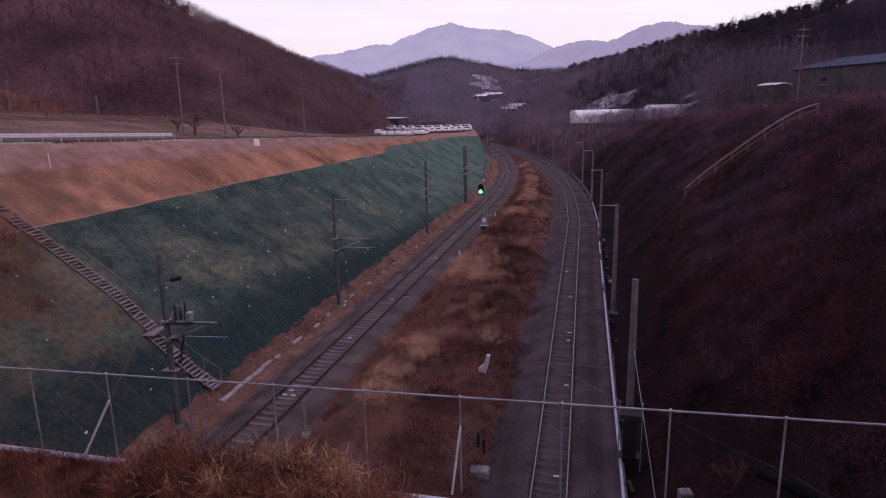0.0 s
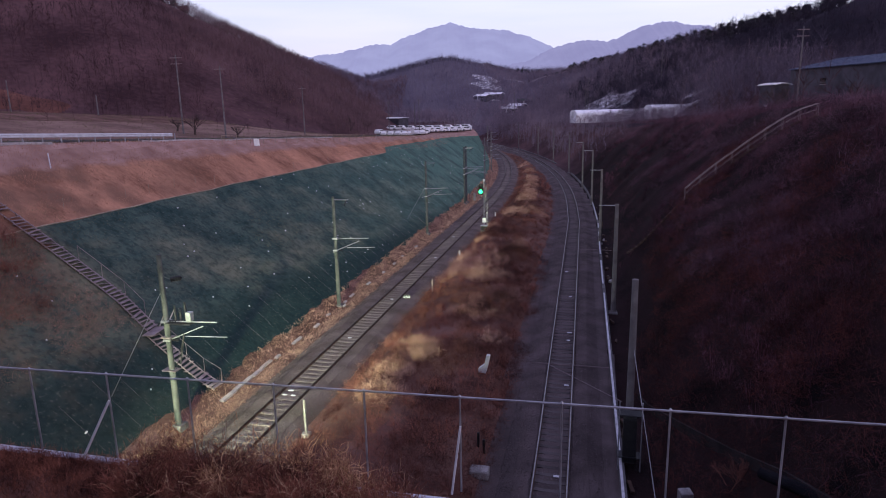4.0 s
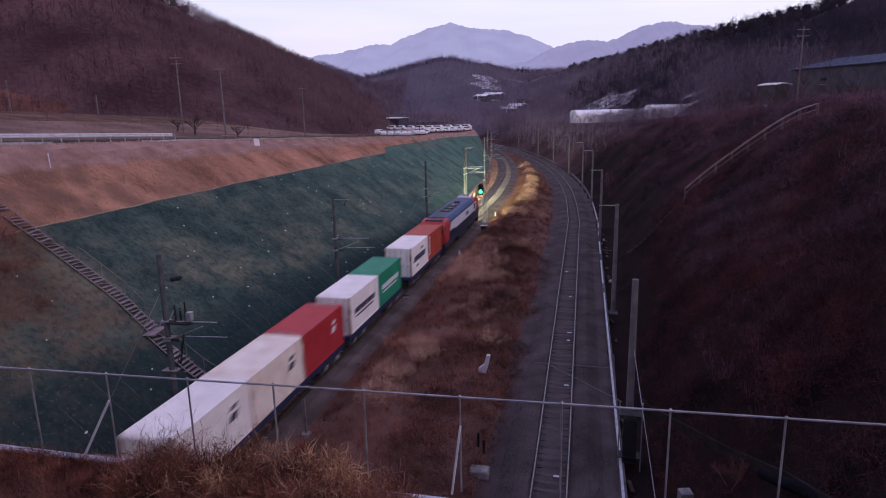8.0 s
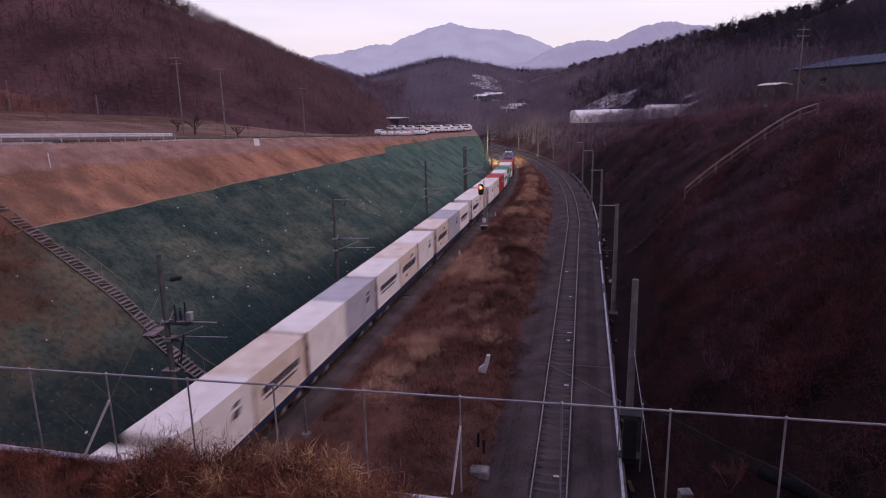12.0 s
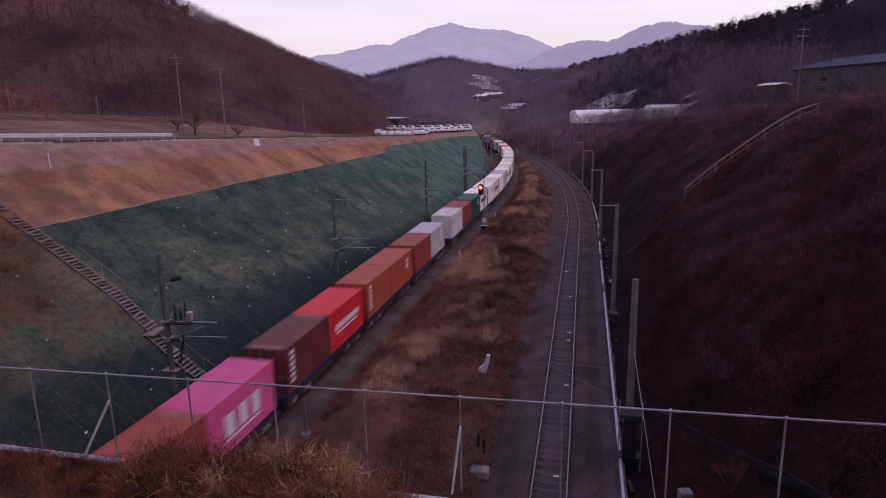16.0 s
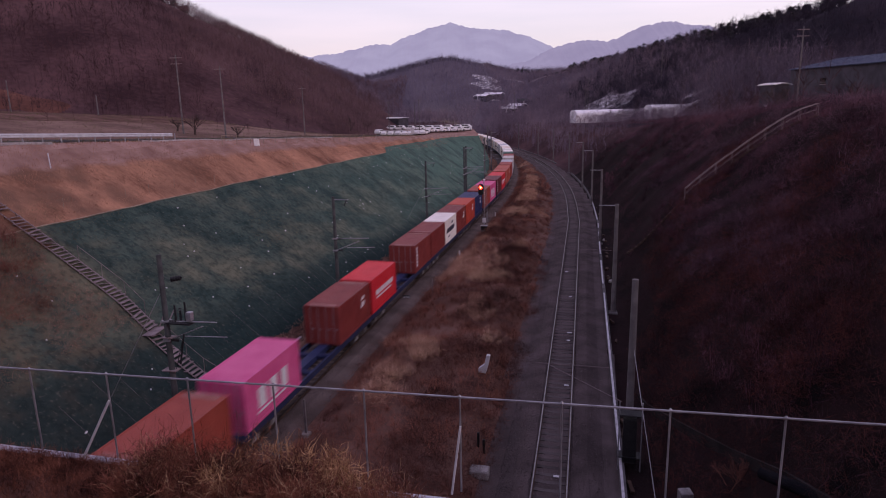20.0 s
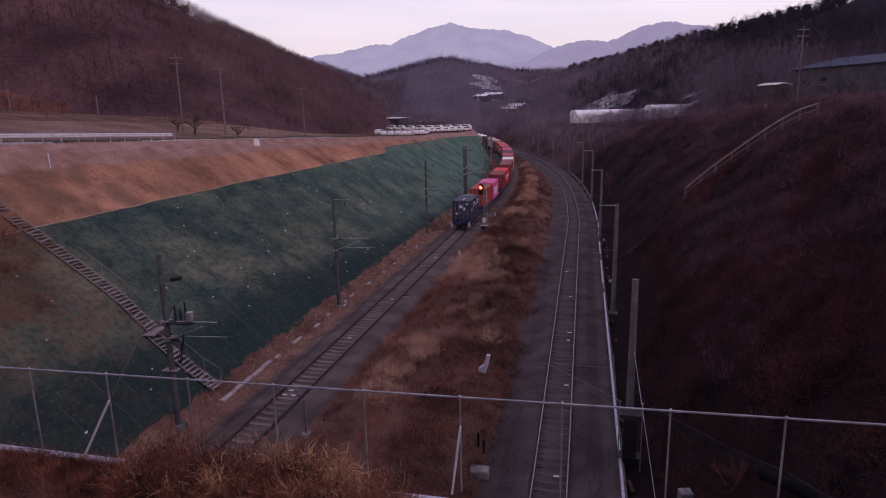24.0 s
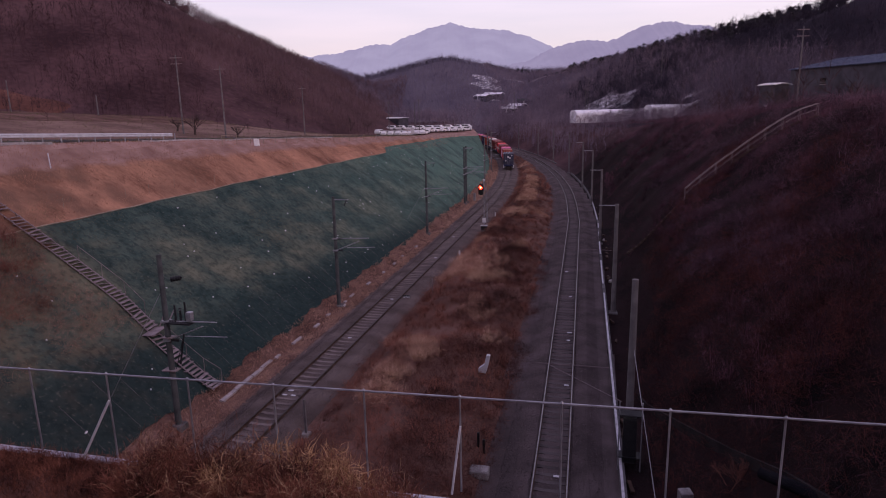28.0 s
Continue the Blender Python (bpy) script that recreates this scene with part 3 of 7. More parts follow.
def make_net():
    sl, rows = np.arange(11.6, 236, 0.8), np.linspace(-4.75, -17.3, 22)
    S, L = np.meshgrid(sl, rows, indexing="ij")
    jag = 0.02 * np.sin(S * 0.21) + 0.02 * np.sin(S * 0.9)
    top = -(4.4 + run_left(S) * net_top(S))
    frac = (L + 4.75) / (-17.3 + 4.75)
    Lc = -4.75 + frac * (top + 4.75) + jag + (1 - frac) ** 6 * (0.16 * np.sin(S * 1.7) * np.sin(S * 0.37) + 0.14 * np.sin(S * 0.61 + 1.0) + 0.08 * np.sin(S * 3.1))
    Lat = Lc - bend(S)
    Z = ground_z(S, Lat) + 0.07
    V = np.stack([N2[0] * (C0 + Lat) + D2[0] * S, N2[1] * (C0 + Lat) + D2[1] * S, Z], -1).reshape(-1, 3)
    b = len(rows)
    i = np.arange(len(sl) - 1)[:, None] * b + np.arange(b - 1)[None, :]
    F = np.stack([i, i + b, i + b + 1, i + 1], -1).reshape(-1, 4)
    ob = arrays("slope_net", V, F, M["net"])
    ob.data.polygons.foreach_set("use_smooth", np.ones(len(F), bool))
    tagged(ob, "green erosion netting pinned over the cut bank", "net", kind="structure")
    rg = np.random.default_rng(5)
    bm = bmesh.new()
    box(bm, -0.038, -0.038, -0.038, 0.038, 0.038, 0.038, 0.012)
    peg = part("peg", bm, M["white_paint"], ob)
    first = True
    for _ in range(110):
        s, l = rg.uniform(22, 125), rg.uniform(-16.5, -5.5)
        lat = l - float(bend(s))
        m = Matrix.Translation(at(s, lat, ground_at(s, lat) + 0.10)) @ pose(0, 0, 0, 0, 36, rg.uniform(0, 360))
        if first:
            peg.matrix_basis, first = m, False
        else:
            share("peg", peg.data, ob, m)


make_net()


def net_ropes():
    """Short anchor rods slanting up the foot of the net, and the pale hem along its top."""
    ob = bpy.data.objects["slope_net"]
    rv = random.Random(17)
    for i in range(58):
        s = 15 + i * 2.1 + rv.uniform(-0.4, 0.4)
        o0, o1 = -5.0 - rv.uniform(0, 0.4), -6.6 - rv.uniform(0, 1.4)
        a, b = [at(q, o - float(bend(q)), ground_at(q, o - float(bend(q))) + 0.13) for q, o in ((s, o0), (s + 0.3, o1))]
        bm = bmesh.new()
        tube(bm, a, b, 0.0045, seg=4, caps=False)
        part("anchor_rod", bm, M["stair"], ob, "thin slanting anchor rod")
    for s0 in range(20, 100, 8):
        line = []
        for q in np.arange(s0, s0 + 8.1, 2.0):
            lat = -(4.4 + float(run_left(q)) * float(net_top(q))) - float(bend(q))
            line.append(at(q, lat, ground_at(q, lat) + 0.10))
        bm = bmesh.new()
        pipe(bm, line, 0.045)
        part("hem", bm, M["hem"], ob, "bleached folded hem of the net")


# ---- portal wall and tunnel bores under the viewpoint ----
def make_portal():
    tun = Matrix.Rotation(-TURN, 4, "Z")
    bores = [(0.0, 3.4), (float(gap(PORTAL)), 3.4)]
    lo, hi, top = -14.0, 30.0, 8.53
    pts = [(lo, -0.5)]
    for c, w in bores:
        pts.append((c - w, -0.5))
        for k in range(0, 25):
            a = math.pi * k / 24
            pts.append((c - w * math.cos(a), 2.9 + 2.6 * math.sin(a)))
        pts.append((c + w, -0.5))
    pts += [(hi, -0.5), (hi, top), (lo, top)]
    bm = bmesh.new()
    a = [bm.verts.new((x, 0, z)) for x, z in pts]
    b = [bm.verts.new((x, 0.9, z)) for x, z in pts]
    k = len(pts)
    for i in range(k):
        bm.faces.new((a[i], a[(i + 1) % k], b[(i + 1) % k], b[i]))
    bm.faces.new(a)
    bm.faces.new(b[::-1])
    bm.normal_update()
    bmesh.ops.triangulate(bm, faces=[f for f in bm.faces if len(f.verts) > 4])
    bmesh.ops.recalc_face_normals(bm, faces=bm.faces)
    wall = part("wall_portal", bm, M["old_concrete"])
    wall.matrix_basis = Matrix.Translation(at(PORTAL - 0.85, 0)) @ tun
    tagged(wall, "concrete tunnel portal wall with two arched openings", "wall", kind="structure")
    for n, (c, w) in enumerate(bores):
        bm = bmesh.new()
        ring = [(-w - 0.01, -0.5)] + [(-(w + 0.01) * math.cos(math.pi * i / 24), 2.9 + 2.61 * math.sin(math.pi * i / 24)) for i in range(25)] + [(w + 0.01, -0.5)]
        rows = []
        for s in [PORTAL - 0.86] + list(range(8, -100, -6)) + list(range(-110, -520, -40)):
            o = 0.0 if n == 0 else float(gap(s))
            rows.append([bm.verts.new(on_line(s, o + x, z)) for x, z in ring])
        for f0, f1 in zip(rows[:-1], rows[1:]):
            for i in range(len(ring)):
                j = (i + 1) % len(ring)
                bm.faces.new((f0[i], f0[j], f1[j], f1[i]))
        bm.faces.new(rows[-1])
        bmesh.ops.recalc_face_normals(bm, faces=bm.faces)
        t = part("tunnel_lining", bm, M["old_concrete"])
        tagged(t, "dark concrete tunnel lining behind the portal", "tunnel", kind="structure")
    for k, (y, z) in enumerate(((0.72, 0.05), (0.88, 0.0))):
        bm = bmesh.new()
        tube(bm, (lo, y, top + z), (hi, y, top + z), 0.05, seg=8)
        cop = part("coping_pipe", bm, M["rail_pale"], wall)


# sky light on the coping is put into this pale bluish colour
M["rail_pale"] = mat("skylit_pipe", (0.42, 0.44, 0.52), (0.62, 0.64, 0.72), 2.0, 0.5, 0.1, 0.1, fine=20)
make_portal()


# ---- tracks ----
def make_track(off, name, s_near, count, bed, head, tie, dip, chips):
    root = empty(name)
    tagged(root, "ballasted single railway track with steel rails on concrete sleepers", "track", kind="structure")
    sr = np.concatenate([np.arange(-300, 100, 10.0), np.arange(100, 420, 4.0)])
    for side in (-0.7535, 0.7535):
        line = [on_line(s, float(off(s)) + side) for s in sr]
        sweep("rail", line, [(-0.07, -0.15), (0.07, -0.15), (0.07, -0.135), (0.015, -0.12), (0.015, -0.04), (0.034, -0.03), (0.034, -0.006), (-0.034, -0.006), (-0.034, -0.03), (-0.015, -0.04), (-0.015, -0.12), (-0.07, -0.135)], M["rust"], root, "rust-brown rail web and foot")
        sweep("rail_head", line, [(-0.033, -0.006), (0.033, -0.006), (0.027, 0.002), (-0.027, 0.002)], head, root, "worn rail head")
    sb = np.arange(12, 300, 2.0)
    line = [on_line(s, float(off(s))) for s in sb]
    sweep("ballast_bed", line, [(-2.4, -0.45), (2.4, -0.45), (1.6, -0.132), (0.88, -0.132), (0.80, dip), (-0.80, dip), (-0.88, -0.132), (-1.6, -0.132)], bed, root, "grey crushed-stone ballast")
    bm = bmesh.new()
    prism(bm, [(-1.2, -0.24), (1.2, -0.24), (1.17, -0.14), (0.55, -0.15), (0.35, -0.175), (-0.35, -0.175), (-0.55, -0.15), (-1.17, -0.14)], -0.12, 0.12)
    sl = part("sleeper", bm, tie, root)
    sl.matrix_basis = Matrix.Translation(on_line(s_near, float(off(s_near)))) @ Matrix.Rotation(heading(s_near), 4, "Z")
    for i in range(1, count):
        s = s_near + i * 0.62
        m = Matrix.Translation(on_line(s, float(off(s)))) @ Matrix.Rotation(heading(s), 4, "Z")
        share("sleeper", sl.data, root, m)
    for s, o in chips:
        rv = random.Random(int(s * 10))
        bm = bmesh.new()
        n = 7
        prism(bm, [((0.17 if o else 0.2) * rv.uniform(0.6, 1.2) * math.cos(6.283 * k / n), 0.018 * math.sin(6.283 * k / n)) for k in range(n)], -0.07, 0.07)
        c = part("limestone_chip", bm, M["lid"], root, "bleached lump of stone between the rails")
        c.matrix_basis = Matrix.Translation(on_line(s, float(off(s)) + o, -0.145)) @ Matrix.Rotation(heading(s) + rv.uniform(-0.2, 0.2), 4, "Z")
    return root


M["sleeper"] = mat("sleeper_concrete", (0.115, 0.093, 0.089), (0.20, 0.165, 0.158), 1.5, 0.85, bump=0.4, fine=30, rand=0.4)
M["dark_sleeper"] = mat("dark_brown_sleeper", (0.052, 0.044, 0.044), (0.10, 0.086, 0.086), 1.5, 0.85, bump=0.4, fine=30, rand=0.4)
M["dull_railhead"] = mat("dull_brown_railhead", (0.032, 0.025, 0.023), (0.065, 0.052, 0.047), 2.0, 0.5, 0.6, 0.05, fine=60)
make_track(lambda s: 0.0, "track_left", 20.0, 290, M["pale_ballast"], M["dull_railhead"], M["sleeper"], -0.195, ((32.2, -0.45), (32.2, 0.1), (32.8, -0.3), (41.8, -0.05), (51.4, 0.1), (65.6, -0.9), (66.9, 0.2), (78.0, -0.2)))
make_track(gap, "track_right", 20.0, 290, M["ballast"], M["railhead"], M["dark_sleeper"], -0.181, ((26.7, 0.25), (36.5, 0.4), (44.0, 0.35), (45.6, 0.4), (54.6, 0.3), (63.0, -0.3)))


# ---- chain-link fence on the portal ----
def make_fence():
    p0, di = Vector((-9.53, 13.94, 10.66)), Vector((math.cos(-0.19878), math.sin(-0.19878), 0.003))
    root = empty("chain_link_fence")
    tagged(root, "galvanised chain-link fence with top rail on the portal wall", "fence")
    for i in range(-2, 11):
        p = p0 + di * (2.0 * i)
        bm = bmesh.new()
        tube(bm, p + Vector((0, 0, -2.1)), p + Vector((0, 0, 0.02)), 0.021, seg=8)
        tube(bm, p + Vector((0, 0, 0.02)), p + Vector((0, 0, 0.05)), 0.036, 0.015, seg=8)
        post = part("post", bm, M["steel"], root)
        if i in (1, 5):
            bm = bmesh.new()
            tube(bm, p + Vector((0, -0.03, -0.62)), p + (Vector((-0.83, -0.06, -2.15)) if i == 1 else di * (-0.18) + Vector((-0.02, -0.12, -2.1))), 0.028 if i == 1 else 0.026, seg=8)
            part("brace", bm, M["lid"], root, "pale leaning brace")
        if i < 10:
            q = p0 + di * (2.0 * (i + 1))
            bm = bmesh.new()
            tube(bm, p, q, 0.024, seg=6)
            part("top_rail", bm, M["steel"], root)
            bm = bmesh.new()
            hh, step = 2.0, 0.0707
            for k in range(-int(hh / step), int(2.0 / step)):
                for sgn in (1, -1):
                    x0 = k * step
                    a0, a1 = max(x0, 0.0), min(x0 + hh, 2.0)
                    if a1 <= a0:
                        continue
                    z0, z1 = (a0 - x0), (a1 - x0)
                    if sgn < 0:
                        z0, z1 = hh - z0, hh - z1
                    A, B = p + di * a0 + Vector((0, 0, z0 - hh)), p + di * a1 + Vector((0, 0, z1 - hh))
                    w = Vector((0, 0, 0.0005))
                    bm.faces.new([bm.verts.new(v) for v in (A - w, B - w, B + w, A + w)])
            part("wire_mesh", bm, M["dark_pole"], root, "dull weathered chain-link mesh")


make_fence()


# ---- catenary masts ----
def make_mast(s, off, height, arm, thick=0.17, lean=0.0, round_pole=True):
    m = Matrix.Translation(on_line(s, off, ground_at(s, off - float(bend(s))) - 0.05)) @ Matrix.Rotation(heading(s), 4, "Z")
    root = empty("catenary_mast", m)
    z0 = 0.0
    bm = bmesh.new()
    tube(bm, (0, 0, 0), (lean, 0, height), thick, thick * 0.72, seg=14)
    # near left masts take the colour with shade painted in
    part("pole", bm, M["dark_pole"] if arm and s < 120 else M["pole"], root)
    bm = bmesh.new()
    box(bm, -0.35, -0.35, -0.3, 0.35, 0.35, 0.18, 0.04)
    part("footing", bm, M["old_concrete"], root)
    if arm:
        sg = 1 if arm > 0 else -1
        L = abs(arm)
        for za, zb, r in ((5.9, 6.0, 0.035), (4.9, 5.75, 0.03)):
            bm = bmesh.new()
            tube(bm, (0.1 * sg, 0, za), (sg * L * (1.0 if za > 5 else 0.72), 0, zb), r, seg=8)
            part("cantilever_tube", bm, M["steel"], root)
        bm = bmesh.new()
        tube(bm, (sg * L * 0.35, 0, 5.15), (sg * (L + 0.5), 0, 5.25), 0.025, seg=8)
        part("registration_arm", bm, M["steel"], root)
        for za in (5.9, 4.9):
            bm = bmesh.new()
            for k in range(5):
                tube(bm, (sg * (0.2 + k * 0.09), 0, za), (sg * (0.23 + k * 0.09), 0, za), 0.085, 0.05, seg=10)
            part("insulator", bm, M["dark_metal"], root)
        for za in (5.9, 4.9):
            bm = bmesh.new()
            box(bm, -thick - 0.03, -thick - 0.03, za - 0.06, thick + 0.03, thick + 0.03, za + 0.06, 0.01)
            part("clamp", bm, M["steel"], root)
        if s > 30:
            bm = bmesh.new()
            tube(bm, (0, 0, height - 0.25), (sg * 1.25, 0, height - 0.25), 0.03, seg=6)
            part("feeder_bracket", bm, M["steel"], root)
            bm = bmesh.new()
            tube(bm, (sg * 1.15, 0, height - 0.25), (sg * 0.95, 0, height - 0.75), 0.02, seg=6)
            for k in range(4):
                tube(bm, (sg * (1.13 - 0.05 * k), 0, height - 0.3 - 0.11 * k), (sg * (1.11 - 0.05 * k), 0, height - 0.35 - 0.11 * k), 0.035, 0.075, seg=10)
            part("insulator_string", bm, M["dark_metal"], root)
        else:
            bm = bmesh.new()
            tube(bm, (0, 0, height - 1.1), (sg * 0.55, 0, height - 1.25), 0.012, seg=5)
            part("feeder_strap", bm, M["dark_pole"], root)
            bm = bmesh.new()
            tube(bm, (sg * 0.5, 0, height - 1.27), (sg * 1.2, 0, height - 1.12), 0.03, seg=6)
            for k in range(4):
                x = 0.6 + 0.15 * k
                tube(bm, (sg * x, 0, height - 1.25 + 0.03 * k), (sg * (x + 0.07), 0, height - 1.235 + 0.03 * k), 0.14, 0.09, seg=12)
            part("insulator_string", bm, M["dark_metal"], root, "black ribbed insulator")
        if s < 30:
            for x, za, zb in ((0.5, 5.95, 6.75), (0.8, 5.95, 6.5), (1.1, 5.95, 6.95)):
                bm = bmesh.new()
                tube(bm, (sg * x, 0.1, za), (sg * x, 0.1, zb), 0.05, seg=8)
                for k in range(5):
                    tube(bm, (sg * x, 0.1, za + 0.1 + 0.13 * k), (sg * x, 0.1, za + 0.15 + 0.13 * k), 0.085, 0.06, seg=8)
                part("switch_insulator", bm, M["dark_metal"], root)
            bm = bmesh.new()
            box(bm, 1.2, -0.1, 6.0, 1.5, 0.2, 6.45, 0.02)
            part("switch_box", bm, M["steel"], root, "small grey switch box")
            bm = bmesh.new()
            box(bm, 0.1, -0.25, 5.82, 1.5, 0.3, 5.9, 0.01)
            part("switch_tray", bm, M["dark_metal"], root)
            bm = bmesh.new()
            tube(bm, (0.95, 0, 5.3), (0.55, 0, 3.6), 0.05, seg=6)
            tube(bm, (0.2, 0.05, 3.2), (0.95, 0, 5.3), 0.02, seg=6)
            part("drop_cable", bm, M["dark_metal"], root)
            bm = bmesh.new()
            box(bm, -0.45, -0.25, 3.2, 0.35, 0.25, 3.26, 0.01)
            part("work_step", bm, M["stair"], root)
            bm = bmesh.new()
            box(bm, -0.3, -0.22, 5.0, 0.3, 0.22, 5.06, 0.01)
            part("work_step", bm, M["stair"], root)
    elif s > 40:
        bm = bmesh.new()
        tube(bm, (0.1, 0, height - 0.12), (-1.35, 0, height - 0.12), 0.035, seg=6)
        part("feeder_bracket", bm, M["steel"], root)
    return tagged(root, "round concrete catenary mast with steel cantilever arm" if arm else "plain round concrete mast beside the cable trough", "mast", "masts along the tracks")


for s, off in ((27.6, -4.25), (49.4, -3.95), (80.0, -4.1), (104.9, -4.1), (106.8, -4.15), (131.0, -4.1), (156.5, -4.2), (200, -4.2), (245, -4.2)):
    make_mast(s, off, 9.4, 2.9)
for s, off in ((29.5, 3.5), (51.5, 3.7), (77.5, 3.2), (107, 3.2), (127.5, 3.2), (154, 3.6), (180.5, 4.1), (200, 3.6), (226.5, 3.6)):
    make_mast(s, off + float(gap(s)), 8.9, 0, thick=0.2 if s < 60 else 0.17)


def gravel(name, off, s0, s1, count, seed):
    """Loose ballast stones lying on the beds."""
    rg = np.random.default_rng(seed)
    s = s0 + (s1 - s0) * rg.uniform(0, 1, count) ** 1.7
    o = rg.uniform(-2.9, 2.6, count)
    o = np.where(np.abs(np.abs(o) - 0.7535) < 0.07, o + 0.16, o)
    z = np.where(np.abs(o) < 0.82, -0.19, np.where(np.abs(o) < 1.6, -0.125, -0.125 - (np.abs(o) - 1.6) * 0.38))
    l = o + off(s)
    lat = l - bend(s)
    c = np.stack([N2[0] * (C0 + lat) + D2[0] * s, N2[1] * (C0 + lat) + D2[1] * s, np.maximum(z, -0.42)], 1)
    r = rg.uniform(0.022, 0.05, count)
    base = rg.normal(0, 1, (count, 4, 3))
    base /= np.linalg.norm(base, axis=2)[:, :, None]
    v = c[:, None, :] + base * r[:, None, None]
    i = np.arange(count)[:, None] * 4
    f = np.concatenate([i + t for t in ([0, 1, 2], [0, 2, 3], [0, 3, 1], [1, 3, 2])], 0)
    return tagged(arrays(name, v.reshape(-1, 3), f, M["stone"]), "loose grey ballast stones", "gravel", kind="stuff")


gravel("ballast_gravel", lambda s: 0.0, 18, 120, 42000, 71)
gravel("ballast_gravel", gap, 14, 120, 52000, 72)

# ---- train ----
def train_at(t):
    """How far the reference mark of the train has come."""
    return 19.0 * (t - 7.0) + (0.75 * (t - 8.7) if t < 8.7 else 0.0)


def train_pose(t, mark, half):
    """Pose on the line of a vehicle whose middle lies at mark; it rides on two pivots."""
    u = train_at(t) + mark
    a, b = s_of_arc(u - half), s_of_arc(u + half)
    pa, pb = on_line(a, 0), on_line(b, 0)
    mid_p, dv = (pa + pb) / 2, pb - pa
    return Matrix.Translation(mid_p) @ Matrix.Rotation(math.atan2(-dv.x, dv.y), 4, "Z")


PAINTS = {
    "orange": ((0.36, 0.058, 0.034), (0.44, 0.082, 0.046)), "rustorange": ((0.29, 0.05, 0.035), (0.37, 0.075, 0.05)),
    "white": ((0.78, 0.73, 0.67), (0.94, 0.895, 0.835)), "cream": ((0.68, 0.55, 0.43), (0.88, 0.79, 0.69)), "grey": ((0.40, 0.40, 0.43), (0.52, 0.51, 0.54)),
    "green": ((0.015, 0.20, 0.10), (0.03, 0.27, 0.15)), "red": ((0.36, 0.025, 0.03), (0.46, 0.045, 0.05)), "bright": ((0.58, 0.02, 0.03), (0.68, 0.04, 0.05)),
    "maroon": ((0.10, 0.023, 0.03), (0.155, 0.04, 0.043)), "brown": ((0.18, 0.028, 0.026), (0.25, 0.047, 0.04)), "pink": ((0.62, 0.08, 0.235), (0.72, 0.13, 0.31)),
    "navy": ((0.015, 0.022, 0.08), (0.028, 0.038, 0.115)), "terracotta": ((0.36, 0.07, 0.042), (0.44, 0.095, 0.056)), "vermilion": ((0.47, 0.058, 0.034), (0.55, 0.08, 0.042)), "black": ((0.03, 0.03, 0.055), (0.05, 0.05, 0.085)), "bottle": ((0.012, 0.075, 0.05), (0.02, 0.105, 0.07)), "brick": ((0.26, 0.045, 0.034), (0.34, 0.068, 0.05)), "dirty": ((0.50, 0.46, 0.43), (0.68, 0.64, 0.60)),
}
for key, (a, b) in PAINTS.items():
    M["box_" + key] = mat("container_paint_" + key, a, b, 0.8, 0.55, bump=0.08, fine=12, rand=0.15)
M["rust_edge"] = mat("rust_streaked_paint", (0.22, 0.10, 0.06), (0.66, 0.55, 0.46), 1.6, 0.7, bump=0.1, fine=9)
M["roof_plate"] = mat("bleached_plate_paint", (0.27, 0.11, 0.10), (0.38, 0.20, 0.18), 1.6, 0.7, bump=0.1, fine=9)
# shade under the boxes is put into this darker sill blue
M["sill"] = mat("shaded_navy_paint", (0.011, 0.016, 0.05), (0.022, 0.03, 0.078), 1.5, 0.7, bump=0.2, fine=20)
M["rust_orange"] = mat("orange_rust_stain", (0.30, 0.10, 0.04), (0.5, 0.22, 0.10), 3.0, 0.8, bump=0.1, fine=20)
M["deck"] = mat("blue_wagon_paint", (0.014, 0.022, 0.075), (0.028, 0.040, 0.11), 1.5, 0.6, bump=0.2, fine=20)
M["bogie"] = mat("grimy_bogie", (0.02, 0.017, 0.016), (0.06, 0.05, 0.045), 3.0, 0.8, bump=0.3, fine=25)
M["axle"] = mat("pale_axle_box", (0.22, 0.21, 0.21), (0.42, 0.40, 0.40), 4.0, 0.6, 0.2, 0.2, fine=30)
M["wheel"] = mat("wheel_steel", (0.10, 0.09, 0.09), (0.25, 0.23, 0.22), 4.0, 0.5, 0.8, 0.1, fine=30)
M["logo_dark"] = mat("dark_lettering_paint", (0.03, 0.03, 0.05), (0.06, 0.06, 0.09), 5.0, 0.6, bump=0)
M["logo_white"] = mat("white_lettering_paint", (0.65, 0.65, 0.66), (0.8, 0.8, 0.8), 5.0, 0.6, bump=0)

# box length cut from 6.06 so the gaps fit the camera's view
CW, CL, CH = 1.219, 5.88, 2.591
SLOT = 5.9
FLOOR = 1.16
BOX_CACHE = {}


def corrugated(bm, x, y0, y1, z0, z1, sgn):
    """A pressed side wall facing x."""
    pts, y, dp = [], y0, 0.036
    k = int((y1 - y0) / 0.278)
    p = (y1 - y0) / k
    for i in range(k):
        a = y0 + i * p
        pts += [(x, a), (x, a + p * 0.26), (x - sgn * dp, a + p * 0.5), (x - sgn * dp, a + p * 0.76)]
    pts.append((x, y1))
    lo = [bm.verts.new((px, py, z0)) for px, py in pts]
    hi = [bm.verts.new((px, py, z1)) for px, py in pts]
    for i in range(len(pts) - 1):
        bm.faces.new((lo[i], lo[i + 1], hi[i + 1], hi[i]))


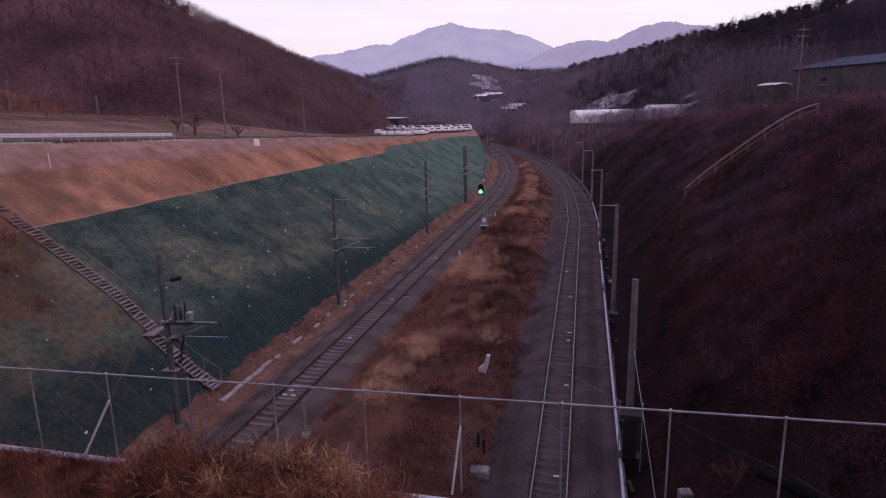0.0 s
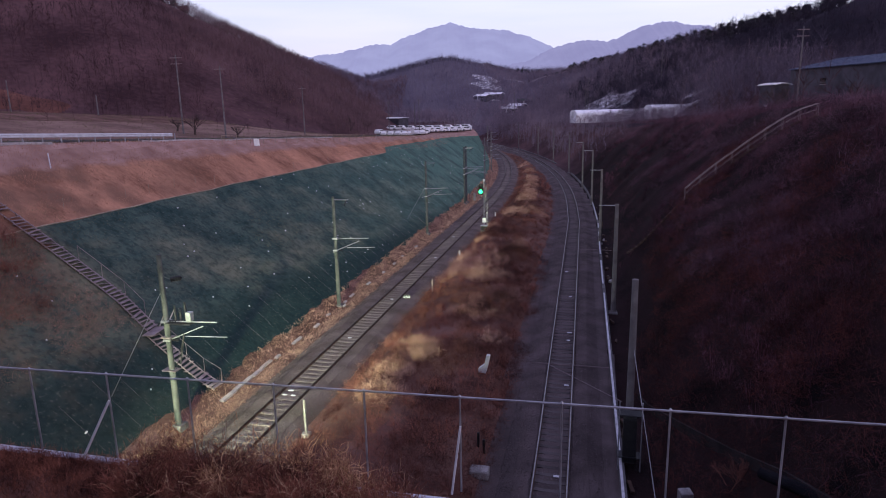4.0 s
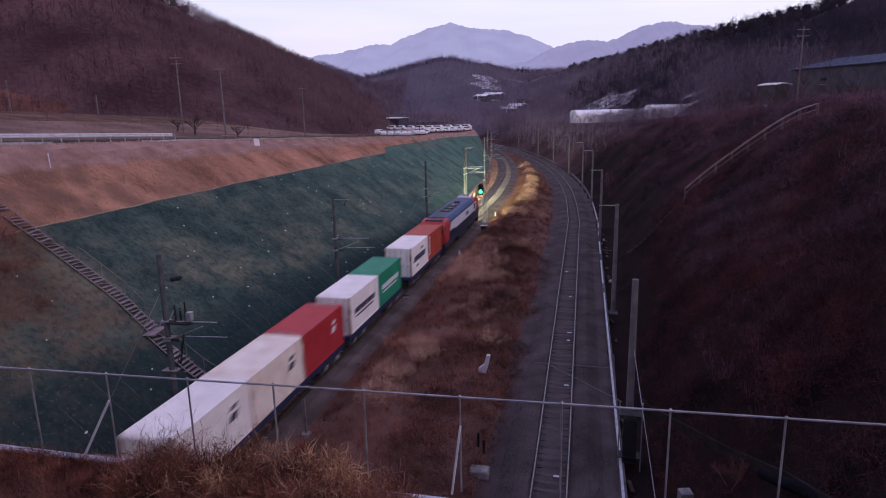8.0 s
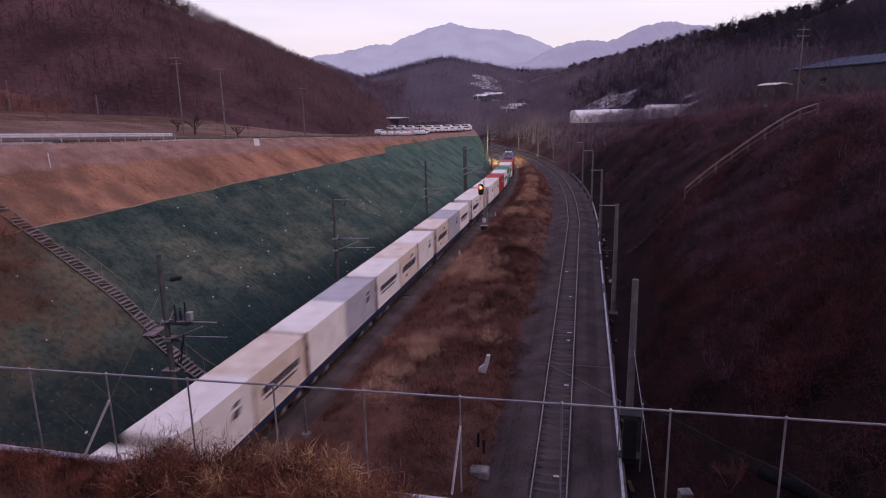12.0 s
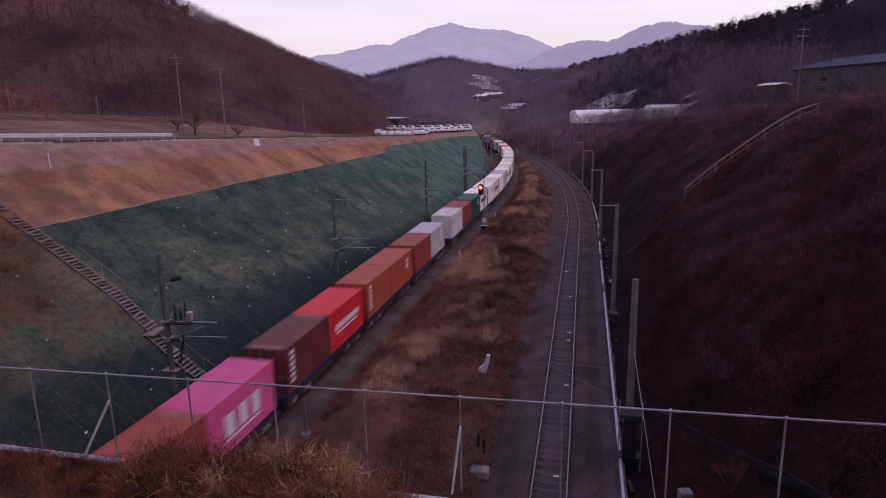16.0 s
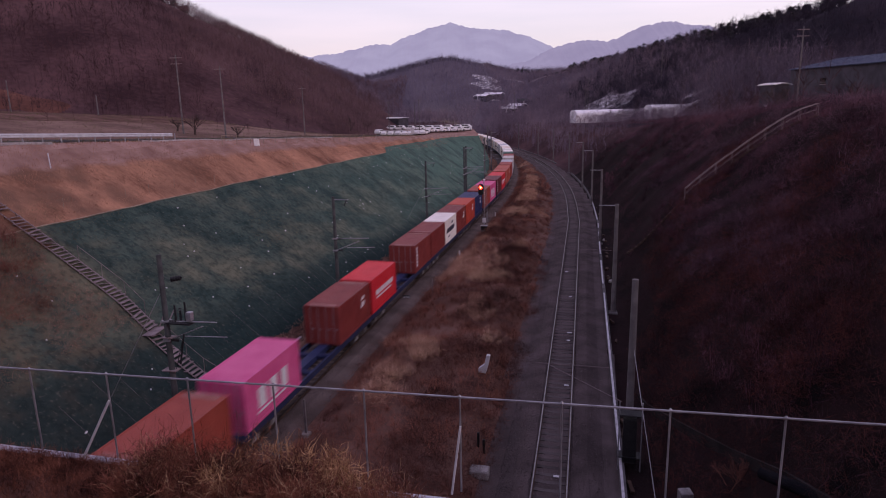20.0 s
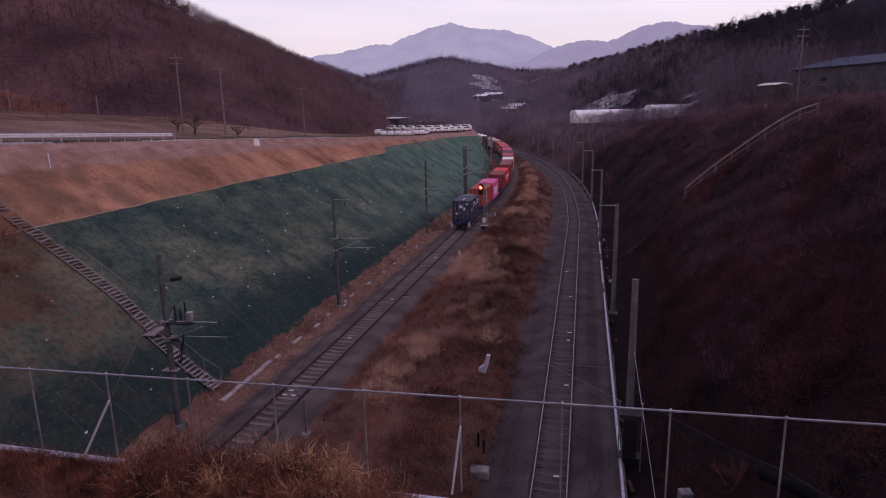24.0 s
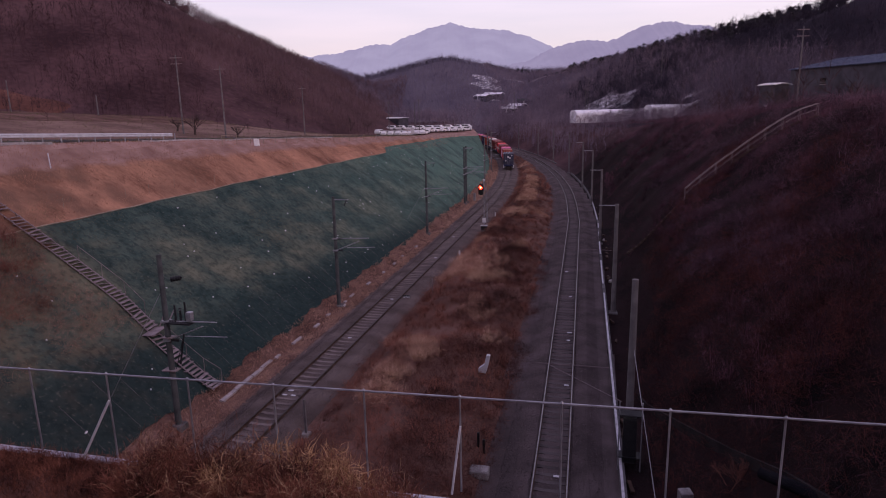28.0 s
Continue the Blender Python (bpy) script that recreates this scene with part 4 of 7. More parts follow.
def container(color, logo, label, flip=False):
    """A twenty-foot box, shortened to fit the camera's view, with its doors towards the rear of the train."""
    key = (color, logo)
    if key in BOX_CACHE:
        ob = copy_thing(BOX_CACHE[key], Matrix())
        return tagged(ob, label)
    P = M["box_" + color]
    root = empty("shipping_container")
    h, l = CH, CL / 2
    bm = bmesh.new()
    corrugated(bm, CW - 0.02, -l + 0.12, l - 0.12, 0.14, h - 0.07, 1)
    corrugated(bm, -CW + 0.02, -l + 0.12, l - 0.12, 0.14, h - 0.07, -1)
    f = [bm.verts.new(v) for v in ((-CW + 0.1, l - 0.03, 0.14), (CW - 0.1, l - 0.03, 0.14), (CW - 0.1, l - 0.03, h - 0.07), (-CW + 0.1, l - 0.03, h - 0.07))]
    bm.faces.new(f)
    bmesh.ops.recalc_face_normals(bm, faces=bm.faces)
    part("shell", bm, P, root)
    bm = bmesh.new()
    k = 20
    vs = []
    for i in range(k * 2 + 1):
        y = -l + 0.1 + (2 * l - 0.2) * i / (k * 2)
        zz = h - 0.035 + (0.018 if i % 2 else 0.0)
        vs.append([bm.verts.new((-CW + 0.05, y, zz)), bm.verts.new((CW - 0.05, y, zz))])
    for i in range(k * 2):
        bm.faces.new((vs[i][0], vs[i][1], vs[i + 1][1], vs[i + 1][0]))
    part("roof", bm, P, root)
    if color in ("brown", "rustorange", "red", "maroon"):
        for y in (-1, 1):
            bm = bmesh.new()
            ya, yb = sorted((y * (l - 0.03), y * (l - 0.42)))
            box(bm, -0.9, ya, h - 0.03, 0.9, yb, h - 0.005)
            part("roof_end_plate", bm, M["roof_plate"], root, "bleached roof end plate")
    for x in (-1, 1):
        for y in (-1, 1):
            bm = bmesh.new()
            box(bm, x * CW - (0.15 if x > 0 else 0), y * l - (0.16 if y > 0 else 0), 0, x * CW + (0.15 if x < 0 else 0), y * l + (0.16 if y < 0 else 0), h, 0.012)
            part("corner_post", bm, M["rust_edge"] if color in ("cream", "white") and (y < 0 or color == "cream") else P, root)
        for z0, z1 in ((0.0, 0.15), (h - 0.09, h)):
            bm = bmesh.new()
            box(bm, x * (CW - 0.005) - (0.08 if x > 0 else 0), -l + 0.16, z0 + 0.003, x * (CW - 0.005) + (0.08 if x < 0 else 0), l - 0.16, z1 - 0.003)
            part("side_rail", bm, P, root)
    for y in (-1, 1):
        for z0, z1 in ((0.0, 0.15), (h - 0.12, h)):
            bm = bmesh.new()
            box(bm, -CW + 0.15, y * (l - 0.004) - (0.1 if y > 0 else 0), z0 + 0.003, CW - 0.15, y * (l - 0.004) + (0.1 if y < 0 else 0), z1 - 0.003)
            part("end_rail", bm, P, root)
    for x in (-1, 1):
        bm = bmesh.new()
        xa, xb = (0.01, CW - 0.16) if x > 0 else (-CW + 0.16, -0.01)
        box(bm, xa, -l + 0.03, 0.16, xb, -l + 0.08, h - 0.13, 0.01)
        for zz in (0.75, 1.35, 1.95):
            box(bm, xa + 0.06, -l + 0.015, zz - 0.05, xb - 0.06, -l + 0.03, zz + 0.05)
        door = part("door", bm, P, root)
        for kx in (0.25, 0.75):
            bm = bmesh.new()
            xx = xa + (xb - xa) * kx
            tube(bm, (xx, -l + 0.0, 0.1), (xx, -l + 0.0, h - 0.08), 0.019, seg=6)
            box(bm, xx - 0.02, -l - 0.03, 1.0, xx + 0.3, -l - 0.005, 1.05)
            part("lock_rod", bm, M["steel"], door, "galvanised locking rod")
    if logo:
        kind, lm = logo
        for x in (-1, 1):
            X = x * (CW + 0.004)
            bars = []
            if kind == "slant":
                bars = [(-1.8 + i * 0.5, 1.32, 0.36, 0.5, 0.14) for i in range(8)] + [(-0.9, 0.62, 0.55, 0.18, 0.1), (0.9, 1.95, 0.6, 0.2, 0.12)]
            elif kind == "word":
                bars = [(-1.85 + i * 0.47, 1.38, 0.34, 0.36, 0.04) for i in range(9)] + [(-0.1, 0.98, 3.6, 0.1, 0.0)]
            elif kind == "big":
                bars = [(-1.3, 1.25, 0.75, 1.0, 0.0), (-0.1, 1.25, 0.7, 1.0, 0.0), (1.05, 1.25, 0.65, 1.0, 0.0), (-0.2, 0.55, 3.2, 0.1, 0.0)]
            elif kind == "small":
                bars = [(1.4, 1.45, 0.55, 0.35, 0.1), (1.45, 1.9, 0.45, 0.2, 0.1)]
            elif kind == "streak":
                bars = [(0.9 + i * 0.35, 2.05 - 0.02 * i, 0.42, 0.12 + 0.03 * (i % 2), 0.05) for i in range(4)] + [(-2.4, 1.9, 0.12, 0.5, 0.0)]
            elif kind == "column":
                bars = [(-2.2, 0.6 + i * 0.32, 0.4, 0.2, 0.0) for i in range(6)]
            for cy, cz, w, hh, sh in bars:
                bm = bmesh.new()
                v = [bm.verts.new((X, cy + a * w / 2 + b * sh, cz + b * hh / 2)) for a, b in ((-1, -1), (1, -1), (1, 1), (-1, 1))]
                w2 = [bm.verts.new((X - x * 0.03, p.co.y, p.co.z)) for p in v]
                bm.faces.new(v), bm.faces.new(w2[::-1])
                for i in range(4):
                    bm.faces.new((v[i], v[(i + 1) % 4], w2[(i + 1) % 4], w2[i]))
                bmesh.ops.recalc_face_normals(bm, faces=bm.faces)
                part("lettering", bm, lm, root, "painted lettering block")
    tagged(root, label, "container", "containers on the train")
    BOX_CACHE[key] = root
    return root


WAGON_CACHE = {}


def wagon(length, label="dark blue flat container wagon on two bogies"):
    if length in WAGON_CACHE:
        return copy_thing(WAGON_CACHE[length], Matrix())
    root = empty("flat_wagon")
    l = length / 2
    for x in (-1, 1):
        bm = bmesh.new()
        xa = x * 1.18
        prism(bm, [(xa, 0.78), (xa, 1.13), (xa - x * 0.16, 1.13), (xa - x * 0.16, 1.10), (xa - x * 0.03, 1.08), (xa - x * 0.03, 0.83), (xa - x * 0.14, 0.81), (xa - x * 0.14, 0.78)], -l + 0.2, l - 0.2)
        part("side_sill", bm, M["sill"], root)
    bm = bmesh.new()
    box(bm, -0.3, -l + 0.2, 0.75, 0.3, l - 0.2, 1.12, 0.02)
    part("centre_sill", bm, M["deck"], root)
    k = max(5, int(length / 2.4))
    for i in range(k + 1):
        y = -l + 0.25 + (length - 0.5) * i / k
        bm = bmesh.new()
        box(bm, -1.15, y - 0.16, 0.9, 1.15, y + 0.16, 1.135, 0.01)
        part("cross_beam", bm, M["deck"], root)
    for sg in (-1, 1):
        by = sg * (l - 2.2)
        bg_ = empty("bogie")
        bg_.parent = root
        bg_.matrix_basis = Matrix.Translation((0, by, 0))
        for x in (-1, 1):
            bm = bmesh.new()
            prism(bm, [(x * 1.0 - 0.06, 0.45), (x * 1.0 + 0.06, 0.45), (x * 1.0 + 0.06, 0.72), (x * 1.0 - 0.06, 0.72)], -1.15, 1.15)
            part("side_frame", bm, M["bogie"], bg_)
            for y in (-0.9, 0.9):
                bm = bmesh.new()
                tube(bm, (x * 0.70, y, 0.46), (x * 0.82, y, 0.46), 0.46, 0.44, seg=20)
                part("wheel", bm, M["wheel"], bg_)
                bm = bmesh.new()
                box(bm, x * 1.0 - 0.1, y - 0.16, 0.34, x * 1.0 + 0.12, y + 0.16, 0.6, 0.03)
                part("axle_box", bm, M["axle"], bg_, "pale axle box")
        bm = bmesh.new()
        for y in (-0.9, 0.9):
            tube(bm, (-0.7, y, 0.46), (0.7, y, 0.46), 0.08, seg=8)
        box(bm, -1.0, -0.2, 0.45, 1.0, 0.2, 0.74, 0.03)
        part("bolster", bm, M["bogie"], bg_)
        bm = bmesh.new()
        box(bm, -0.13, sg * l - 0.35, 0.78, 0.13, sg * l + 0.35, 1.0, 0.03)
        part("coupler", bm, M["bogie"], root)
    tagged(root, label, "wagon", "wagons of the train")
    WAGON_CACHE[length] = root
    return root


# front mark of each wagon's first box, then its boxes: paint, lettering; None is an empty place
SL, WO, BI, SM, CO = "slant", "word", "big", "small", "column"
DK, WT = M["logo_dark"], M["logo_white"]
CONSIST = [
    (47.3, [("orange", (CO, WT)), ("white", (SL, DK))]),
    (32.3, [("green", (WO, WT)), ("white", (WO, DK))]),
    (19.2, [("red", (SM, WT)), ("cream", (SM, DK)), ("white", (SM, DK))]),
    (-0.1, [("cream", ("streak", M["rust_orange"])), ("white", (SL, DK))]),
    (-14.0, [("white", (WO, DK)), ("grey", (SM, DK)), ("cream", (SL, DK))]),
    (-32.8, [("white", (SM, DK)), ("cream", (SL, DK)), ("white", (WO, DK))]),
    (-50.9, [("grey", (SM, DK)), ("white", None)]),
    (-63.0, [("cream", (WO, DK)), ("white", (SM, DK))]),
    (-75.8, [("white", (SL, DK)), ("bottle", (SM, WT))]),
    (-88.2, [("brick", None), ("dirty", ("streak", M["rust_orange"]))]),
    (-104.0, [("grey", (SM, WT)), ("brick", None)]),
    (-116.8, [("terracotta", (SM, WT)), ("terracotta", (CO, WT))]),
    (-129.6, [("bright", (WO, WT)), ("maroon", (CO, WT))]),
    (-142.8, [("pink", (BI, WT)), ("rustorange", (CO, WT))]),
    (-155.9, [("navy", (SM, WT)), ("vermilion", (SM, WT))]),
    (-167.9, [("brown", (SM, WT)), ("white", (SL, DK)), ("brown", None)]),
    (-185.9, [("brown", (CO, WT)), None, ("bright", (WO, WT))]),
    (-204.0, [("brown", (SM, WT)), None, ("pink", (BI, WT))]),
    (-222.9, [("rustorange", (CO, WT)), None]),
]
WORDS = {"orange": "bright orange-red", "rustorange": "faded orange", "white": "white", "cream": "rust-stained cream", "grey": "pale grey", "green": "green", "red": "dark red", "bright": "bright red", "maroon": "maroon", "brown": "brown-red", "pink": "magenta pink", "navy": "navy blue", "vermilion": "vermilion", "terracotta": "orange-brown", "black": "black", "bottle": "dark bottle-green", "brick": "brick-red", "dirty": "grimy off-white"}
MOVERS = []
for front, boxes in CONSIST:
    length = round(SLOT * len(boxes) + 0.7, 2)
    mid_mark = front - (SLOT * len(boxes)) / 2
    MOVERS.append((wagon(length), mid_mark, length / 2 - 2.2, 0.0))
    for i, bx in enumerate(boxes):
        if bx:
            c = container(bx[0], bx[1], WORDS[bx[0]] + " twenty-foot shipping container on a flat wagon")
            MOVERS.append((c, front - SLOT * (i + 0.5), 2.0, FLOOR))


def tail_box():
    """The dark box at the tail, with scraps of white lettering."""
    root = container("black", None, "dark navy shipping container with white marks on the last wagon")
    l = CL / 2
    marks = [("roof_marking", -0.06, -1.7, CH - 0.02, 0.06, -0.2, CH + 0.008), ("roof_marking", -0.9, l - 0.35, CH - 0.02, 0.5, l - 0.2, CH + 0.008)]
    for x in (-1, 1):
        xa, xb = sorted((x * (CW + 0.004), x * (CW - 0.04)))
        for cy, cz, w, hh in ((2.1, 2.1, 1.1, 0.2), (1.9, 1.75, 0.7, 0.2), (-0.3, 2.0, 0.9, 0.2), (-0.5, 1.65, 0.6, 0.18), (0.9, 1.6, 0.5, 0.2), (-1.9, 1.3, 0.3, 0.3)):
            marks.append(("marking", xa, cy - w / 2, cz - hh / 2, xb, cy + w / 2, cz + hh / 2))
    for x0, x1, z0, z1 in ((-0.3, 0.12, 1.65, 2.0), (0.2, 0.5, 1.35, 1.7), (-0.75, -0.5, 0.8, 1.0), (0.55, 0.9, 2.1, 2.25)):
        marks.append(("end_marking", x0, -l - 0.012, z0, x1, -l + 0.03, z1))
    for name, *c in marks:
        bm = bmesh.new()
        box(bm, *c)
        part(name, bm, M["logo_white"], root, "white painted marking")
    return root


MOVERS.append((tail_box(), -237.85, 2.0, FLOOR))
last_wagon = wagon(9.0)
for x in (-1.15, 1.15):
    bm = bmesh.new()
    box(bm, x - 0.07, -4.42, 0.42, x + 0.07, -4.3, 1.1, 0.02)
    part("tail_marker", bm, M["logo_white"], last_wagon, "white painted tail marker")
MOVERS.append((last_wagon, -237.2, 2.4, 0.0))

# ---- locomotive ----
M["loco_navy"] = mat("navy_locomotive_paint", (0.015, 0.018, 0.035), (0.028, 0.032, 0.055), 1.5, 0.5, bump=0.08, fine=20)
M["loco_blue"] = mat("blue_roof_paint", (0.02, 0.036, 0.125), (0.034, 0.055, 0.165), 1.5, 0.5, bump=0.08, fine=20)
M["loco_white"] = mat("white_locomotive_paint", (0.55, 0.55, 0.58), (0.68, 0.68, 0.70), 1.5, 0.45, bump=0.08, fine=20)
M["loco_red"] = mat("red_cab_paint", (0.36, 0.038, 0.036), (0.46, 0.06, 0.055), 1.5, 0.45, bump=0.08, fine=20)
M["loco_glass"] = mat("dark_cab_glass", (0.01, 0.012, 0.014), (0.02, 0.022, 0.025), 3.0, 0.08, bump=0, spec=0.6)
M["headlight"] = glow("headlight_lamp", (0.93, 1.0, 0.50), 195000.0)
M["ditch_light"] = glow("ditch_lamp_light", (0.93, 1.0, 0.42), 18000.0)


def locomotive():
    root = empty("diesel_locomotive")
    L = 10.2

    def add(name, m, fn, parent=None, label=""):
        bm = bmesh.new()
        fn(bm)
        return part(name, bm, m, parent or root, label)

    add("underframe", M["loco_navy"], lambda b: box(b, -1.42, -L, 0.95, 1.42, L, 1.45, 0.05))
    for x in (-1, 1):
        xa, xb = sorted((x * 1.44, x * 1.38))
        add("skirt_panel", M["loco_navy"], lambda b: box(b, xa, -L + 0.3, 1.45, xb, L - 0.2, 2.25))
        xc, xd = sorted((x * 1.44, x * 1.30))
        add("side_panel", M["loco_white"], lambda b: box(b, xc, -L + 1.9, 2.25, xd, L - 2.2, 3.35, 0.01))
        add("roof_flank", M["loco_blue"], lambda b: prism(b, [(x * 1.44, 3.3), (x * 1.40, 3.55), (x * 1.08, 3.93), (x * 0.6, 4.0), (x * 0.6, 3.93), (x * 0.95, 3.9), (x * 1.28, 3.3)], -L + 2.3, L - 3.2))
        xe, xf = sorted((x * 1.452, x * 1.42))
        grille = add("grille", M["dark_metal"], lambda b: box(b, xe, -8.0, 1.75, xf, -5.3, 2.45, 0.01))
        for k in range(6):
            xg, xh = sorted((x * 1.462, x * 1.445))
            add("louvre", M["loco_navy"], lambda b: box(b, xg, -7.95, 1.8 + k * 0.11, xh, -5.35, 1.83 + k * 0.11), grille)
        xe, xf = sorted((x * 1.447, x * 1.40))
        add("red_end_panel", M["loco_red"], lambda b: [prism(b, [(xe, 0), (xf, 0), (xf, 1), (xe, 1)], 0, 1), [setattr(v, "co", Vector((v.co.x, -L + (0.3 if v.co.y < 0.5 else 1.7 + 1.5 * v.co.z ** 1.5), 1.5 + 1.9 * v.co.z))) for v in b.verts]])
        add("red_window_band", M["loco_red"], lambda b: box(b, xe, L - 1.35, 2.2, xf, L - 0.5, 3.45, 0.01))
        for cy in (1.6, 2.2, 2.8):
            xe, xf = sorted((x * 1.447, x * 1.42))
            add("emblem", M["logo_dark"], lambda b: box(b, xe, cy - 0.22, 2.6, xf, cy + 0.25, 3.05))
        xe, xf = sorted((x * 1.45, x * 1.40))
        add("cab_side_window", M["loco_glass"], lambda b: box(b, xe, L - 3.5, 2.55, xf, L - 2.75, 3.25, 0.01))
        add("cab_door_window", M["loco_glass"], lambda b: box(b, xe, L - 2.1, 2.3, xf, L - 1.6, 3.2, 0.01))
        for k in range(4):
            add("handrail", M["steel"], lambda b: tube(b, (x * 1.5, L - 2.4 - k * 0.02 + (0.9 if k > 1 else 0) - 0.3, 1.4), (x * 1.5, L - 2.4 - k * 0.02 + (0.9 if k > 1 else 0) - 0.3, 2.6), 0.018, seg=6))
    add("hood", M["loco_navy"], lambda b: prism(b, [(-1.28, 1.4), (1.28, 1.4), (1.28, 3.35), (0.95, 3.9), (-0.95, 3.9), (-1.28, 3.35)], -L + 0.9, L - 1.2))
    for y0, y1, rm in ((-L + 2.3, -4.2, M["loco_navy"]), (1.9, L - 3.2, M["loco_blue"])):
        add("roof_panel", rm, lambda b: box(b, -0.58, y0, 3.88, 0.58, y1, 3.985, 0.02))
    add("cab_roof", M["loco_red"], lambda b: prism(b, [(-1.36, 3.55), (-1.02, 3.93), (1.02, 3.93), (1.36, 3.55), (1.2, 3.4), (-1.2, 3.4)], L - 3.2, L - 2.2))
    for k in range(3):
        y = -3.1 + 2.0 * k
        fan = add("roof_fan", M["dark_metal"], lambda b: tube(b, (0, y, 3.88), (0, y, 4.0), 0.82, seg=20))
        add("fan_guard", M["steel"], lambda b: tube(b, (0, y, 4.0), (0, y, 4.02), 0.2, seg=12), fan)
    add("exhaust_stack", M["dark_metal"], lambda b: box(b, -0.35, 2.6, 3.94, 0.35, 3.4, 4.12, 0.04))
    # cabs
    for sg in (-1, 1):
        def cab(b):
            prof = [(L - 2.3, 1.5), (L - 0.15, 1.5), (L - 0.05, 2.5), (L - 0.45, 3.45), (L - 0.8, 3.75), (L - 2.3, 3.92)]
            a = [b.verts.new((-1.43, sg * y, z)) for y, z in prof]
            c = [b.verts.new((1.43, sg * y, z)) for y, z in prof]
            for i in range(len(prof)):
                j = (i + 1) % len(prof)
                b.faces.new((a[i], a[j], c[j], c[i]))
            b.faces.new(a), b.faces.new(c)
            bmesh.ops.recalc_face_normals(b, faces=b.faces)
            es = [e for e in b.edges if abs(e.verts[0].co.x - e.verts[1].co.x) < 0.01]
            bmesh.ops.bevel(b, geom=es, offset=0.12, segments=2, affect="EDGES")
        cb = add("cab", M["loco_red"], cab)
        for x in (-1, 1):
            xe, xf = sorted((x * 1.438, x * 1.40))
            ya, yb = sorted((sg * (L - 2.25), sg * (L - (1.3 if sg > 0 else 0.35))))
            add("cab_side_panel", M["loco_white"] if sg > 0 else M["loco_red"], lambda b: box(b, xe, ya, 1.5, xf, yb, 3.3), cb)
            def pane(b):
                p = [(x * 0.12, 2.62), (x * 1.22, 2.62), (x * 1.15, 3.38), (x * 0.12, 3.38)]
                v = []
                for px, pz in p:
                    y = L - 0.05 - (pz - 2.5) / 0.95 * 0.4 + 0.025
                    v.append(b.verts.new((px, sg * y, pz)))
                w = [b.verts.new((q.co.x, q.co.y - sg * 0.03, q.co.z)) for q in v]
                b.faces.new(v), b.faces.new(w[::-1])
                for i in range(4):
                    b.faces.new((v[i], v[(i + 1) % 4], w[(i + 1) % 4], w[i]))
                bmesh.ops.recalc_face_normals(b, faces=b.faces)
            add("windscreen", M["loco_glass"], pane, cb)
        ya, yb = sorted((sg * (L + 0.02), sg * (L - 0.25)))
        add("pilot", M["loco_navy"], lambda b: box(b, -1.35, ya, 0.35, 1.35, yb, 1.5, 0.04))
        add("coupler", M["bogie"], lambda b: box(b, -0.15, sg * L - 0.45, 0.75, 0.15, sg * L + 0.45, 1.05, 0.03))
    # roof headlamp pod with its recessed lamps, aimed ahead
    add("roof_unit", M["white_paint"], lambda b: box(b, -0.8, L - 3.0, 3.85, 0.8, L - 1.75, 4.2, 0.06))
    for x in (-0.14, 0.14):
        def housing(b):
            tube(b, (x, L - 1.5, 4.13), (x, L - 0.8, 4.08), 0.125, seg=16, caps=True)
            b.faces.ensure_lookup_table()
            far = max(b.faces, key=lambda f: f.calc_center_median().y + (10 if len(f.verts) > 4 else 0))
            bmesh.ops.delete(b, geom=[far], context="FACES_ONLY")
        tub = add("headlamp_tube", M["dark_metal"], housing)

        def lens(b):
            ring = [b.verts.new((x + 0.115 * math.cos(k * math.pi / 8), L - 1.44, 4.126 + 0.115 * math.sin(k * math.pi / 8))) for k in range(16)]
            b.faces.new(ring)
        add("headlamp", M["headlight"], lens, tub, "lit yellow-white headlamp")
    for k in range(3):
        add("unit_grille", M["dark_metal"], lambda b: box(b, -0.65, L - 2.85 + 0.36 * k, 4.18, 0.65, L - 2.65 + 0.36 * k, 4.215))
    # ditch lamps low on the pilot
    for x in (-1.0, 1.0):
        def shade(b):
            tube(b, (x, L - 0.02, 1.35), (x, L + 0.2, 1.35), 0.115, seg=14, caps=False)
        sh = add("ditch_lamp_shade", M["dark_metal"], shade)

        def disc(b):
            b.faces.new([b.verts.new((x + 0.1 * math.cos(k * math.pi / 7), L + 0.04, 1.35 + 0.1 * math.sin(k * math.pi / 7))) for k in range(14)])
        add("ditch_lamp", M["ditch_light"], disc, sh, "lit yellow-white ditch lamp")
    # bogies
    for sg in (-1, 1):
        bg_ = empty("bogie")
        bg_.parent = root
        bg_.matrix_basis = Matrix.Translation((0, sg * 6.3, 0))
        for x in (-1, 1):
            add("side_frame", M["bogie"], lambda b: box(b, x * 1.08 - 0.09, -2.2, 0.45, x * 1.08 + 0.09, 2.2, 0.85, 0.03), bg_)
            for y in (-1.75, 0.0, 1.75):
                add("wheel", M["wheel"], lambda b: tube(b, (x * 0.70, y, 0.5), (x * 0.83, y, 0.5), 0.5, 0.48, seg=20), bg_)
                add("axle_box", M["bogie"], lambda b: box(b, x * 1.08 - 0.12, y - 0.2, 0.38, x * 1.08 + 0.14, y + 0.2, 0.66, 0.03), bg_)
        add("axle", M["bogie"], lambda b: [tube(b, (-0.7, y, 0.5), (0.7, y, 0.5), 0.09, seg=8) for y in (-1.75, 0.0, 1.75)], bg_)
    add("fuel_tank", M["loco_navy"], lambda b: box(b, -1.3, -2.8, 0.35, 1.3, 2.8, 1.0, 0.12))
    return tagged(root, "navy and white diesel locomotive with red cabs and lit headlamps", "locomotive")


MOVERS.append((locomotive(), 58.1, 6.3, 0.0))

